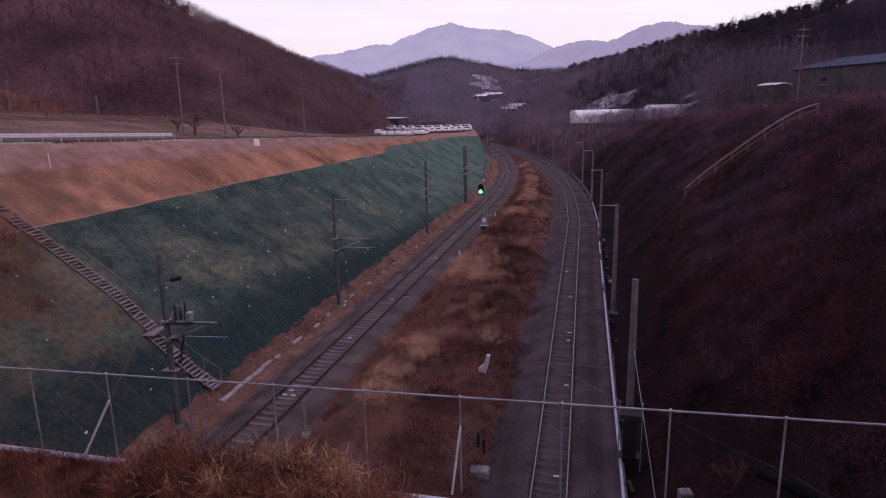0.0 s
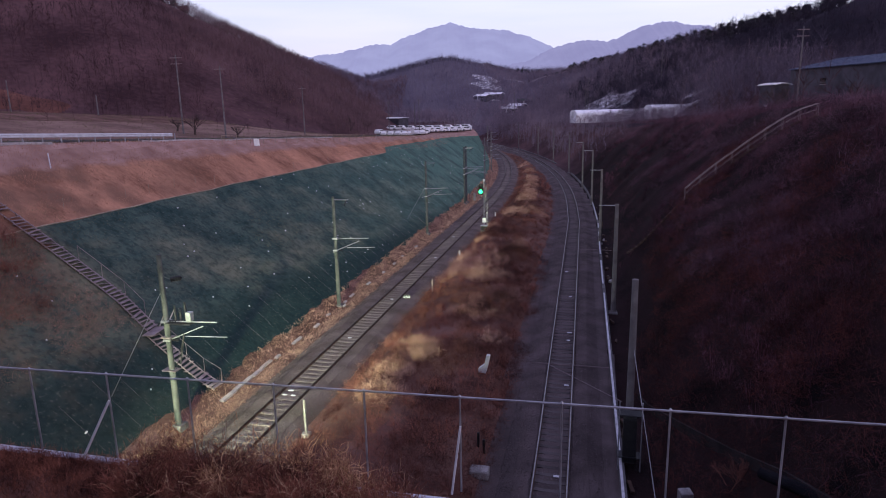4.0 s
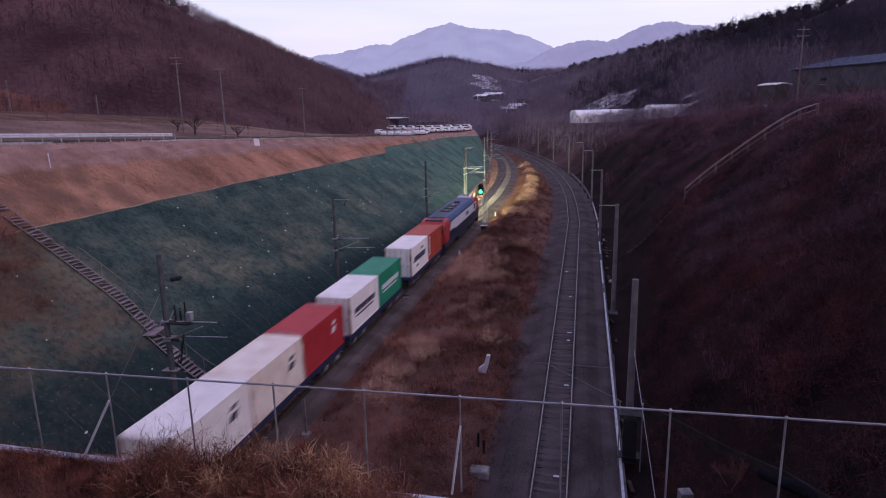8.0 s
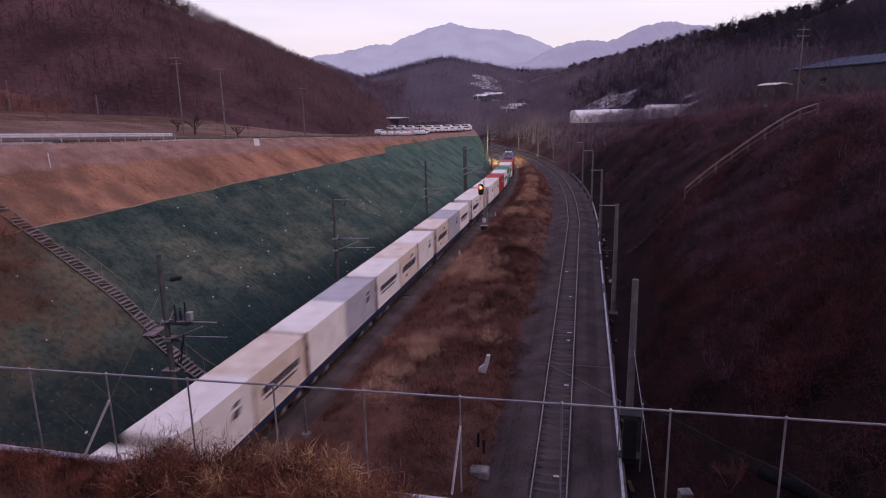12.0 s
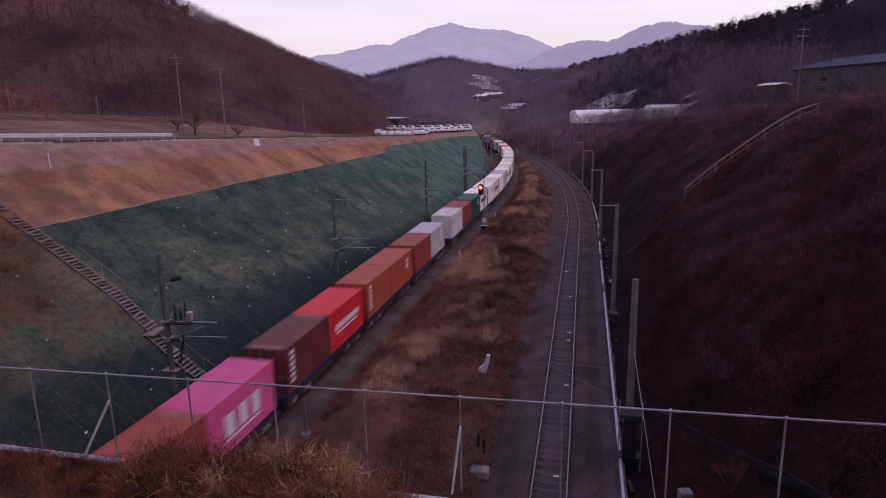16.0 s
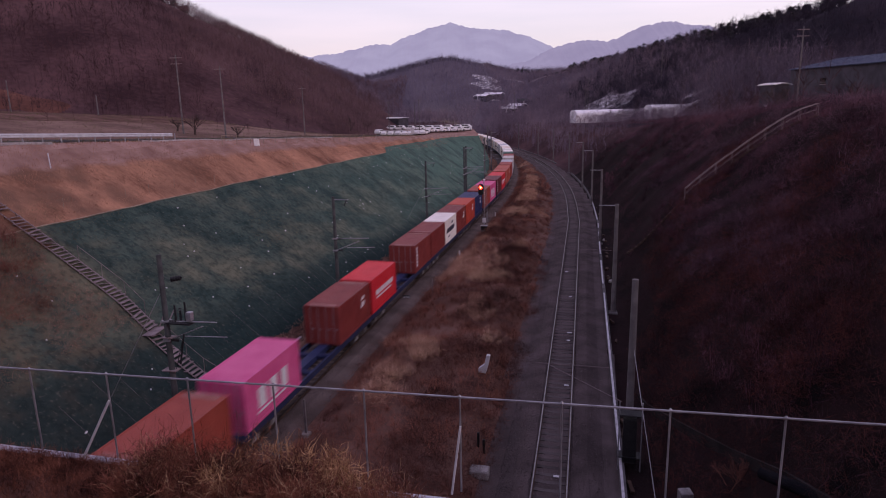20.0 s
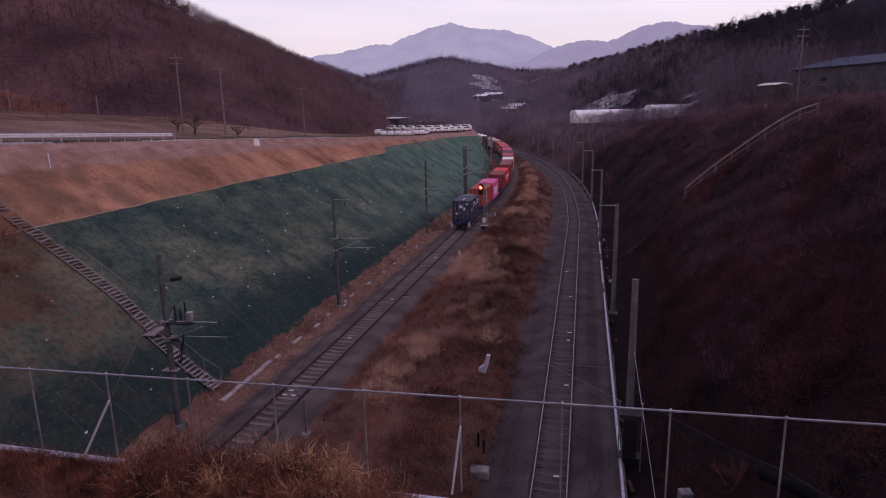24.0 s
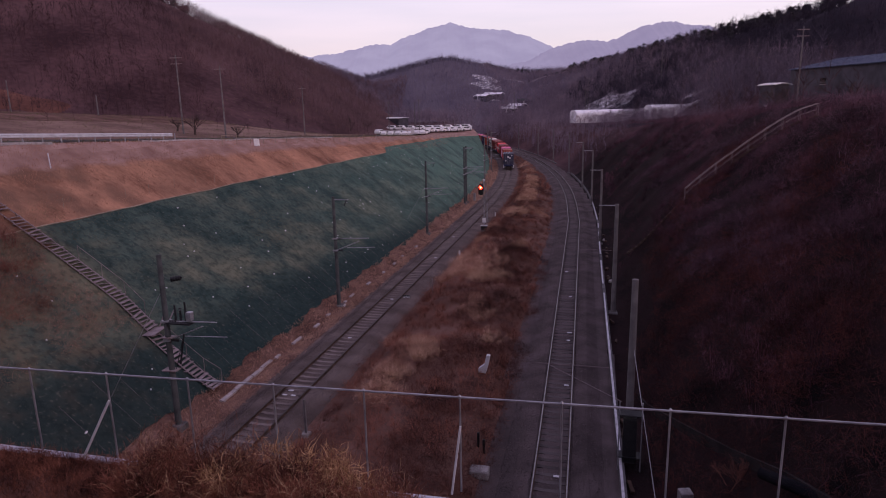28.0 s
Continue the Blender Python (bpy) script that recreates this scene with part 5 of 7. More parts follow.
# ---- far mountains ----
def mountain(name, ridge, depth, base, tint):
    rg = np.random.default_rng(len(ridge))
    xs = np.linspace(ridge[0][0], ridge[-1][0], 160)
    ys = np.interp(xs, [p[0] for p in ridge], [p[1] for p in ridge])
    zs = np.interp(xs, [p[0] for p in ridge], [p[2] for p in ridge]) + 5 * np.sin(xs * 0.035) * np.sin(xs * 0.013) + rg.normal(0, 2.2, 160)
    rows = 24
    V, F = [], []
    for j in range(rows):
        f = j / (rows - 1)
        spur = 40 * np.sin(xs * 0.021 + f * 2) * f
        V.append(np.stack([xs, ys - depth * f + spur, base + (zs - base) * (1 - f) ** 1.15 + 12 * np.sin(xs * 0.03 + 3 * f) * f * (1 - f) * 4], 1))
    V = np.concatenate(V)
    i = np.arange(rows - 1)[:, None] * 160 + np.arange(159)[None, :]
    F = np.stack([i, i + 160, i + 161, i + 1], -1).reshape(-1, 4)
    m = bpy.data.materials.new("hazy_mountain")
    m.use_nodes = True
    b = m.node_tree.nodes["Principled BSDF"]
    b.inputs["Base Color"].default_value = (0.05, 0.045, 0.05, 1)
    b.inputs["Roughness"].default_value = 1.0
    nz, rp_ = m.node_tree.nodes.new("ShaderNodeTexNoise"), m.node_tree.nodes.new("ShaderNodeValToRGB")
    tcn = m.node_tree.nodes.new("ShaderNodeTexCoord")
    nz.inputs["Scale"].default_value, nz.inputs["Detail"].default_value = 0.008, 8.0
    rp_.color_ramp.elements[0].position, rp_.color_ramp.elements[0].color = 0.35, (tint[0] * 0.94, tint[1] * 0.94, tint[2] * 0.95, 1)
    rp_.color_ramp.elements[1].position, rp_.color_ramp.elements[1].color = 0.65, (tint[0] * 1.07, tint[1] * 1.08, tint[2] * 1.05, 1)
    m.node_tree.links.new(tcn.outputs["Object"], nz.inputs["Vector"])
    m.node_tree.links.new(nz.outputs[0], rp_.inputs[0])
    # haze is painted on: the ridge gives off its own bluish tint
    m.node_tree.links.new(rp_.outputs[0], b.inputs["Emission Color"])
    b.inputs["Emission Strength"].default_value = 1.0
    ob = arrays(name, V, F, m)
    ob.data.polygons.foreach_set("use_smooth", np.ones(len(F), bool))
    tagged(ob, "distant hazy blue mountain ridge", "mountain", kind="structure")


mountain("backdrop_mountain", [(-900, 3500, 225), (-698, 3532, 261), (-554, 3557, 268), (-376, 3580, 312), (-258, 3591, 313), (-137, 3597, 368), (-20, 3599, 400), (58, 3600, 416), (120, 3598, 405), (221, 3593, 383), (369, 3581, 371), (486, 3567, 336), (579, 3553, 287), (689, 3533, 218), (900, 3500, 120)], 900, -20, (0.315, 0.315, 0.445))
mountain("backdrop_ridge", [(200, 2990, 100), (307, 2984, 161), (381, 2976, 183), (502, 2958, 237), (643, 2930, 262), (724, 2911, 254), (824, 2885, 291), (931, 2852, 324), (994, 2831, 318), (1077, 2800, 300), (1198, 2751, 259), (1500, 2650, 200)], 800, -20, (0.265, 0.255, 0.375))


# ---- woods on the hills ----
def bare_wood(name, places, height, seed, label, branches=14, width=0.10, wood="twig"):
    """Many bare trees: a stem each and upswept branches."""
    rg = np.random.default_rng(seed)
    k = len(places)
    h = height * rg.uniform(0.6, 1.25, k)
    up = np.array([0, 0, 1.0])
    B, T, Wd = [places], [places + up * h[:, None] + np.c_[rg.normal(0, 0.3, (k, 2)), np.zeros(k)]], [np.full(k, width * 0.9)]
    for j in range(branches):
        f = rg.uniform(0.25, 0.85, k)
        az = rg.uniform(0, 2 * np.pi, k)
        ln = h * rg.uniform(0.22, 0.48, k) * (1.15 - f)
        b0 = places + up * (h * f)[:, None]
        t0 = b0 + np.stack([np.cos(az) * ln, np.sin(az) * ln, ln * rg.uniform(0.5, 1.5, k)], 1)
        B.append(b0), T.append(t0), Wd.append(np.full(k, width))
        for q in range(2):
            g = rg.uniform(0.35, 0.8, k)
            b1 = b0 + (t0 - b0) * g[:, None]
            a2 = az + rg.normal(0, 0.9, k)
            l2 = ln * rg.uniform(0.35, 0.6, k)
            B.append(b1), T.append(b1 + np.stack([np.cos(a2) * l2, np.sin(a2) * l2, l2 * rg.uniform(0.4, 1.6, k)], 1)), Wd.append(np.full(k, width * 0.7))
    B, T, Wd = np.concatenate(B), np.concatenate(T), np.concatenate(Wd)
    turn = rg.uniform(0, np.pi, len(B))
    side = np.stack([np.cos(turn), np.sin(turn), np.zeros(len(B))], 1) * (Wd / 2)[:, None]
    V = np.stack([B - side, B + side, T], 1).reshape(-1, 3)
    F = np.arange(len(V)).reshape(-1, 3)
    return tagged(arrays(name, V, F, M[wood]), label, "trees", kind="stuff")


def xy_places(rg, count, x0, x1, y0, y1, rule):
    x, y = rg.uniform(x0, x1, count), rg.uniform(y0, y1, count)
    s, lat = x * D2[0] + y * D2[1], x * N2[0] + y * N2[1] - C0
    z = ground_z(s, lat)
    ok = rule(x, y, z, s, lat + bend(s))
    return np.stack([x, y, z - 0.1], 1)[ok]


def hilly(x, y, z, s, l):
    return (ridge_height(x, y) > z - 2.5) & ((l < -25) | (l > gap(s) + 26) | (s > 330))


rg = np.random.default_rng(11)
bare_wood("hill_wood", xy_places(rg, 21000, -300, -20, 110, 420, lambda x, y, z, s, l: hilly(x, y, z, s, l) & (x + 0.35 * y < -5 + 12 * wob(x, y, 0.05))), 5.2, 21, "bare brown winter woodland covering the hillside", 9, 0.075)
# farther part of the hill wood, in the twig colour paled for haze
bare_wood("hill_wood", xy_places(rg, 15000, -150, -20, 180, 420, lambda x, y, z, s, l: hilly(x, y, z, s, l) & (x + 0.35 * y > -5 + 12 * wob(x, y, 0.05))), 4.6, 121, "brown winter woodland paled by haze on the farther hillside", 9, 0.08, "twig_hill")
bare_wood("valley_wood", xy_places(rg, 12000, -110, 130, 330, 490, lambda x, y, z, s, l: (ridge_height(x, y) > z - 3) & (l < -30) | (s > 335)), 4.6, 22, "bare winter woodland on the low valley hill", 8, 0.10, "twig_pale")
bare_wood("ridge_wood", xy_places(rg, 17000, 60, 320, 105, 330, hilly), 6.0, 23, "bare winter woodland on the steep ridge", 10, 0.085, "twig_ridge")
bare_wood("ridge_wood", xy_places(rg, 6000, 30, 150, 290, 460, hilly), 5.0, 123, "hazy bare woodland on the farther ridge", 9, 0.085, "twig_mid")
bare_wood("bank_top_trees", xy_places(rg, 420, 25, 110, 50, 230, lambda x, y, z, s, l: (l > gap(s) + 22) & (l < gap(s) + 60) & ~((s > 80) & (s < 122) & (l > gap(s) + 28)) & (s > 66)), 5.5, 24, "bare trees and saplings along the top of the bank", 14, 0.06)
bare_wood("verge_trees", xy_places(rg, 150, -120, -20, 60, 230, lambda x, y, z, s, l: (l < -46) & (l > -95)), 4.5, 25, "low bare trees beyond the road", 14, 0.06)


bare_wood("far_bank_wood", xy_places(rg, 9000, -10, 110, 140, 350, lambda x, y, z, s, l: (l > gap(s) + 6.5) & (s > 150) & (rg.uniform(0, 1, len(s)) < np.clip((s - 140) / 50, 0, 1))), 4.0, 26, "bare scrub woodland beyond the far bank", 9, 0.065, "twig_mid")


# woods placed to hide the far cutting and lit ground from the camera
bare_wood("line_end_wood", xy_places(rg, 3400, -60, 60, 205, 350, lambda x, y, z, s, l: (s > np.where(l < -6, 212, 248)) & ~((l < -14) & (s < 232)) & (((l < -6) & (l > -50)) | (l > gap(s) + 5))), 5.5, 27, "bare scrub woodland where the line leaves the valley", 10, 0.09, "twig_mid")
bare_wood("tall_dark_trees", xy_places(rg, 150, 50, 92, 128, 172, lambda x, y, z, s, l: (l > gap(s) + 22) & (x > 0.36 * y)), 14.0, 28, "tall dark bare trees behind the bank top", 34, 0.07, "twig_tall")


def ridge_pick(line, count, spread, rg):
    out = []
    for _ in range(count):
        i = rg.integers(0, len(line) - 1)
        t = rg.uniform()
        x = line[i][0] * (1 - t) + line[i + 1][0] * t + rg.normal(0, spread)
        y = line[i][1] * (1 - t) + line[i + 1][1] * t + rg.normal(0, spread)
        s, lat = to_plan(x, y)
        out.append((x, y, ground_at(s, lat) - 0.2))
    return np.array(out)


def ridge_scrub(name, line, count, seed, wood):
    rg = np.random.default_rng(seed)
    pts = ridge_pick(line, count, 7, rg)
    tangle(name, pts, 34, 1.9, 2.0, 0.08, 1.2, M[wood], seed)
    tagged(bpy.data.objects[name], "dense low scrub along the ridge top", "scrub")


def pines(name, places, seed, size=1.0):
    rg = np.random.default_rng(seed)
    V = []
    for p in places:
        h = rg.uniform(3.5, 6.5) * size
        k = 70
        f = rg.uniform(0.25, 1.0, k)
        r = (1.05 - f) * h * 0.42 + 0.6 * size
        az = rg.uniform(0, 6.283, k)
        c = p + np.stack([np.cos(az) * r * rg.uniform(0.2, 1, k), np.sin(az) * r * rg.uniform(0.2, 1, k), f * h], 1)
        for _ in range(2):
            V.append((c[:, None, :] + rg.normal(0, 0.55 * size, (k, 3, 3)) * [1, 1, 0.6]).reshape(-1, 3))
        st = np.array([[-0.15, 0, 0], [0.15, 0, 0], [0, 0, h * 0.9], [0, -0.15, 0], [0, 0.15, 0], [0, 0, h * 0.9]])
        V.append(p + st)
    V = np.concatenate(V)
    tagged(arrays(name, V, np.arange(len(V)).reshape(-1, 3), M["pine"]), "dark evergreen pines along the ridge line", "trees", kind="stuff")


ridge_scrub("ridge_scrub", RIDGES[0][1:], 900, 51, "twig")
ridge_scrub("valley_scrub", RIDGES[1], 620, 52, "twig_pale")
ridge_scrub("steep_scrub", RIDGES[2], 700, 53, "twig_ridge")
rg = np.random.default_rng(12)
pines("ridge_pines", ridge_pick(RIDGES[2][1:9], 230, 5, rg), 31, 0.85)
pines("valley_pines", ridge_pick(RIDGES[1][1:], 260, 4, rg), 32, 0.5)
pines("hill_pines", ridge_pick(RIDGES[0][1:5], 60, 4, rg), 33, 0.6)


# ---- dry vegetation ----
M["blade_verge"] = mat("faded_verge_blades", (0.20, 0.11, 0.085), (0.40, 0.23, 0.17), 0.3, 0.9, bump=0, fine=8, islands=True, rand=0.4)
M["toe_blade"] = mat("toe_grass_blades", (0.33, 0.19, 0.135), (0.56, 0.355, 0.265), 0.5, 0.9, bump=0, fine=8, islands=True, rand=0.14)
M["blade_straw"] = mat("bleached_straw_blades", (0.42, 0.245, 0.16), (0.80, 0.55, 0.38), 0.5, 0.9, bump=0, fine=8, islands=True, rand=0.14)
rg = np.random.default_rng(41)
mid_keep = lambda s, l: (l > 2.3) & (l < gap(s) - 2.9) & (rg.uniform(0, 1, len(s)) < np.clip(60 / np.maximum(s, 20), 0.25, 1))
b = scatter(rg, 10000, 13, 210, 2.2, 12.5, mid_keep)
tangle("median_brush", b, 11, 0.5, 0.4, 0.010, 0.35, M["blade_red"], 1)
b = scatter(rg, 1500, 20, 42, 7.5, 12.5)
tangle("median_foot_brush", b, 22, 0.4, 0.3, 0.008, 0.3, M["blade_dark"], 33)
b = scatter(rg, 3000, 14, 210, 2.8, 12.3, mid_keep)
clumps("median_brown_clumps", b, 44, 0.8, 0.55, 0.008, M["blade_red"], 12)


def bushes(name, spots, per, material, seed, width, squash=0.8):
    """Rounded thickets, each of its own size: s, off, radius, height."""
    rq = np.random.default_rng(seed)
    P = []
    for s, l, r, h in spots:
        n = int(per * r * r)
        a, q = rq.uniform(0, 2 * np.pi, n), np.sqrt(rq.uniform(0, 1, n))
        ss, ll = s + r * 1.25 * q * np.cos(a), l + r * q * np.sin(a)
        lat = ll - bend(ss)
        z = ground_z(ss, lat) + h * squash * (1 - q ** 2) * rq.uniform(0.25, 1.0, n)
        P.append(np.stack([N2[0] * (C0 + lat) + D2[0] * ss, N2[1] * (C0 + lat) + D2[1] * ss, z], 1))
    return tangle(name, np.concatenate(P), 16, 0.38, 0.32, width, 0.34, material, seed)


# dark bramble thickets down the middle and along the far flank of the median
dark_spots = [(rg.uniform(44, 76), rg.uniform(5.5, 11.5), rg.uniform(1.0, 1.9), rg.uniform(0.7, 1.3)) for _ in range(26)]
dark_spots += [(rg.uniform(76, 132), rg.uniform(4.0, 8.8), rg.uniform(0.9, 1.6), rg.uniform(0.7, 1.2)) for _ in range(34)]
dark_spots += [(rg.uniform(24, 44), rg.uniform(8.5, 12.0), rg.uniform(0.8, 1.4), rg.uniform(0.3, 0.7)) for _ in range(14)]
bushes("median_dark_thicket", dark_spots, 30, M["blade_dark"], 61, 0.010)
# pale dry grass mounds
pale_spots = [(59.0, 6.6, 1.2, 1.0), (71.8, 8.9, 0.9, 0.8), (92.5, 5.6, 1.8, 1.1), (94.0, 7.6, 1.5, 1.0), (104.0, 6.2, 1.7, 1.3), (112.0, 5.8, 1.5, 1.1), (122.0, 5.7, 1.5, 1.2), (130.0, 5.5, 1.3, 1.0),
              (138.0, 5.3, 1.3, 1.0), (91.6, 9.7, 0.9, 0.8), (39.0, 5.8, 1.4, 0.8), (35.4, 5.0, 1.3, 0.6), (32.0, 5.4, 1.1, 0.5), (66.0, 3.9, 1.1, 0.7), (74.0, 4.0, 1.0, 0.7), (82.0, 4.2, 1.1, 0.8), (150.0, 4.8, 1.4, 0.9), (165.0, 4.2, 1.4, 0.8)]
bushes("median_pale_mounds", pale_spots, 95, M["blade_tan"], 62, 0.007)
straw_spots = [(57.2, 7.3, 1.7, 1.4), (58.8, 8.2, 1.1, 1.0), (37.4, 6.9, 0.9, 0.7), (35.0, 5.6, 0.7, 0.5), (32.4, 6.3, 0.6, 0.4), (41.5, 10.4, 0.7, 0.4), (46.5, 9.2, 0.5, 0.4), (72.0, 8.9, 0.8, 0.8),
               (93.0, 6.4, 1.3, 1.0), (104.5, 6.2, 1.3, 1.1), (112.5, 6.4, 1.2, 1.0), (122.5, 5.7, 1.2, 1.0), (131.0, 5.6, 1.1, 1.0), (139.0, 5.4, 1.1, 1.0)]
bushes("median_straw_mounds", straw_spots, 30, M["blade_straw"], 64, 0.007)
# long stalks lying over the mounds
b = np.concatenate([scatter(rg, int(11 * r * r), s - r, s + r, l - r, l + r) for s, l, r, h in straw_spots])
clumps("median_straw_clumps", b, 34, 0.95, 0.8, 0.008, M["blade_straw"], 65)
b = scatter(rg, 5200, 20, 150, 1.75, 3.6, lambda s, l: rg.uniform(0, 1, len(s)) < (l - 1.6) / 2.0)
tangle("ballast_edge_weeds", b, 12, 0.3, 0.16, 0.006, 0.2, M["blade_red"], 63)
b = scatter(rg, 900, 36, 80, 2.6, 8.5, lambda s, l: mid_keep(s, l) & (wob(s, l * 1.6, 0.33, 2.2) > 0.2))
clumps("median_pale_clumps", b, 50, 0.8, 0.6, 0.007, M["blade_tan"], 2)
b = scatter(rg, 14000, 13, 190, -4.95, -2.6)
blades("toe_grass", tufts(b, rg, 7, 0.15), 0.2, 0.014, 1.1, M["toe_blade"], 3)
b = scatter(rg, 16000, 12, 150, -25.5, -16.0, lambda s, l: ((-4.4 - l) / run_left(s) < crest_left(s) + 0.3) & ((-4.4 - l) / run_left(s) > 9.5))
b2 = scatter(rg, 9000, 12, 150, -28, -14.0, lambda s, l: np.abs((-4.4 - l) / run_left(s) - crest_left(s) + 1.6) < 0.55)
blades("bank_edge_grass", tufts(b2, rg, 6, 0.35), 0.22, 0.022, 0.8, M["blade_verge"], 44)
blades("bank_grass", tufts(b, rg, 6, 0.25), 0.20, 0.014, 0.7, M["blade_orange"], 4)
b = np.concatenate([scatter(rg, 6000, 12, 80, -17, -10, lambda s, l: wob(s * 0.6, l * 1.3, 0.4, 6.0) > 0.35), scatter(rg, 3500, 12, 36, -19, -11.0, lambda s, l: wob(s * 0.7, l * 1.2, 0.5, 3.0) > -0.1)])
tangle("net_weeds", b, 9, 0.3, 0.07, 0.007, 0.18, M["blade_weed"], 5)
b = scatter(rg, 4200, 14, 31.5, -20, -9.8, lambda s, l: wob(s, l, 0.5, 1.0) > -0.45)
b2 = scatter(rg, 2600, 18, 32.3, -20.5, -12.0, lambda s, l: wob(s, l, 0.6, 4.0) > -0.2)
tangle("net_red_brush", b2, 22, 0.5, 0.22, 0.006, 0.4, M["blade_red"], 56)
tangle("net_brown_weeds", b, 16, 0.45, 0.14, 0.006, 0.35, M["blade_verge"], 55)
b = scatter(rg, 15000, 13, 210, 17, 40, lambda s, l: (l > gap(s) + 4.8) & (rg.uniform(0, 1, len(s)) < np.clip(55 / np.maximum(s, 20), 0.3, 1)))
# shade low on the near bank is painted as a darker brush colour
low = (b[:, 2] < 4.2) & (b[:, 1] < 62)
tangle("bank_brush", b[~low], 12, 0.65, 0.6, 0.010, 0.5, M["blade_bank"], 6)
tangle("bank_foot_brush", b[low], 10, 0.6, 0.5, 0.010, 0.5, M["blade_shade"], 66)
b = scatter(rg, 3600, 13, 44, 19.5, 29, lambda s, l: l > gap(s) + 4.6)
tangle("bank_foot_twigs", b, 14, 0.5, 0.4, 0.007, 0.45, M["blade_rust"], 67)
b = scatter(rg, 2600, 14, 150, 19, 40, lambda s, l: (l > gap(s) + 5.0) & (wob(s, l, 0.22, 5.1) > -0.1))
b = b[~((b[:, 2] < 3.2) & (b[:, 1] < 62))]
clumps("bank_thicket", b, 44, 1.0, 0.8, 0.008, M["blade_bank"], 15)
b = np.concatenate([scatter(rg, 330, 24, 33, 23.2, 28.5, lambda s, l: (s - 28.3) ** 2 / 16 + (l - 25.6) ** 2 / 5 < rg.uniform(0.1, 1, len(s))), scatter(rg, 1500, 26, 75, 21.5, 33, lambda s, l: wob(s, l, 0.3, 9.0) > 0.1)])
tangle("bank_red_brush", b, 60, 0.8, 0.7, 0.008, 0.45, M["blade_rust"], 17)
b = scatter(rg, 2600, 34, 150, 24, 42, lambda s, l: (l > gap(s) + 8.5) & (wob(s * 0.8, l * 1.5, 0.5, 7.0) > 0.0))
tangle("bank_wisps", b, 40, 0.8, 0.75, 0.008, 0.6, M["blade_crest"], 18)
# rows of paler dry growth slanting down the bank
rows_ = []
for (s0, l0), (s1, l1) in (((42.5, 29.2), (53.5, 23.9)), ((48.5, 29.4), (61.0, 23.6)), ((40.5, 27.6), (46.5, 23.6)), ((57.0, 31.5), (70.0, 24.5)), ((35.0, 30.0), (40.0, 26.0)), ((72.0, 32.0), (84.0, 24.0)), ((86.0, 30.0), (100.0, 22.0))):
    k = 170
    f = rg.uniform(0, 1, k)
    rows_.append(np.stack([s0 + (s1 - s0) * f + rg.normal(0, 0.45, k), l0 + (l1 - l0) * f + rg.normal(0, 0.3, k)], 1))
q = np.concatenate(rows_)
lat = q[:, 1] - bend(q[:, 0])
b = np.stack([N2[0] * (C0 + lat) + D2[0] * q[:, 0], N2[1] * (C0 + lat) + D2[1] * q[:, 0], ground_z(q[:, 0], lat)], 1)
tangle("bank_pale_rows", b, 30, 0.6, 0.6, 0.007, 0.5, M["blade_crest"], 19)
b = scatter(rg, 1500, 40, 260, 24, 60, lambda s, l: (l > gap(s) + 14) & (l < gap(s) + 40))
tangle("crest_thicket", b, 44, 1.2, 1.3, 0.016, 0.9, M["blade_crest"], 14)
b = scatter(rg, 5000, 30, 200, -75, -24.5, lambda s, l: (-4.4 - l) / run_left(s) > crest_left(s))
blades("verge_grass", tufts(b, rg, 4, 0.3), 0.3, 0.04, 0.9, M["blade_weed"], 8)

M["vine"] = mat("pale_dry_vine", (0.32, 0.19, 0.11), (0.60, 0.41, 0.25), 4.0, 0.9, bump=0, fine=30)
# brambles on the portal, in front of and through the fence
s_ = rg.uniform(7.6, 11.15, 5200)
l_ = rg.uniform(2.0, 16.5, 5200)
keep = rg.uniform(0, 1, 5200) < np.where((l_ > 7.6) & (l_ < 13.9), 1.0, np.where(l_ < 8, 0.9, 0.35))
s_, l_ = s_[keep], l_[keep]
tall = (l_ > 7.6) & (l_ < 13.7) & (s_ > 9.7)
short_ = (l_ > 12.2) & (s_ > 10.75)
s_, l_, tall = s_[~short_], l_[~short_], tall[~short_]
base = np.stack([N2[0] * (C0 + l_) + D2[0] * s_, N2[1] * (C0 + l_) + D2[1] * s_, ground_z(s_, l_) - 0.05], 1)
tangle("portal_brambles", base[tall], 64, 0.38, 0.86, 0.0075, 0.32, M["blade_near"], 9)
tangle("portal_undergrowth", base[~tall], 50, 0.3, 0.24, 0.007, 0.2, M["blade_near"], 16)
sel = rg.uniform(0, 1, len(base)) < 0.085
high_ = tall & (l_ > 8.2) & (l_ < 13.0) & (s_ > 10.4)
tangle("portal_bramble_tips", base[high_], 17, 0.34, 1.3, 0.0065, 0.26, M["blade_near"], 18)
tangle("portal_pale_stalks", base[tall & sel], 46, 0.4, 0.95, 0.006, 0.4, M["vine"], 10)

# golden straw heads standing out of the brambles
M["gold_straw"] = mat("golden_straw", (0.24, 0.125, 0.065), (0.70, 0.43, 0.23), 1.5, 0.9, bump=0, fine=12, islands=True, rand=0.3)
q = np.array([(11.0, 12.0), (10.95, 11.75), (10.8, 12.1), (11.0, 10.6), (10.5, 12.6), (10.3, 9.8)])
q = np.repeat(q, 6, 0) + rg.normal(0, 0.16, (len(q) * 6, 2))
b = np.stack([N2[0] * (C0 + q[:, 1]) + D2[0] * q[:, 0], N2[1] * (C0 + q[:, 1]) + D2[1] * q[:, 0], ground_z(q[:, 0], q[:, 1]) + 0.62], 1)
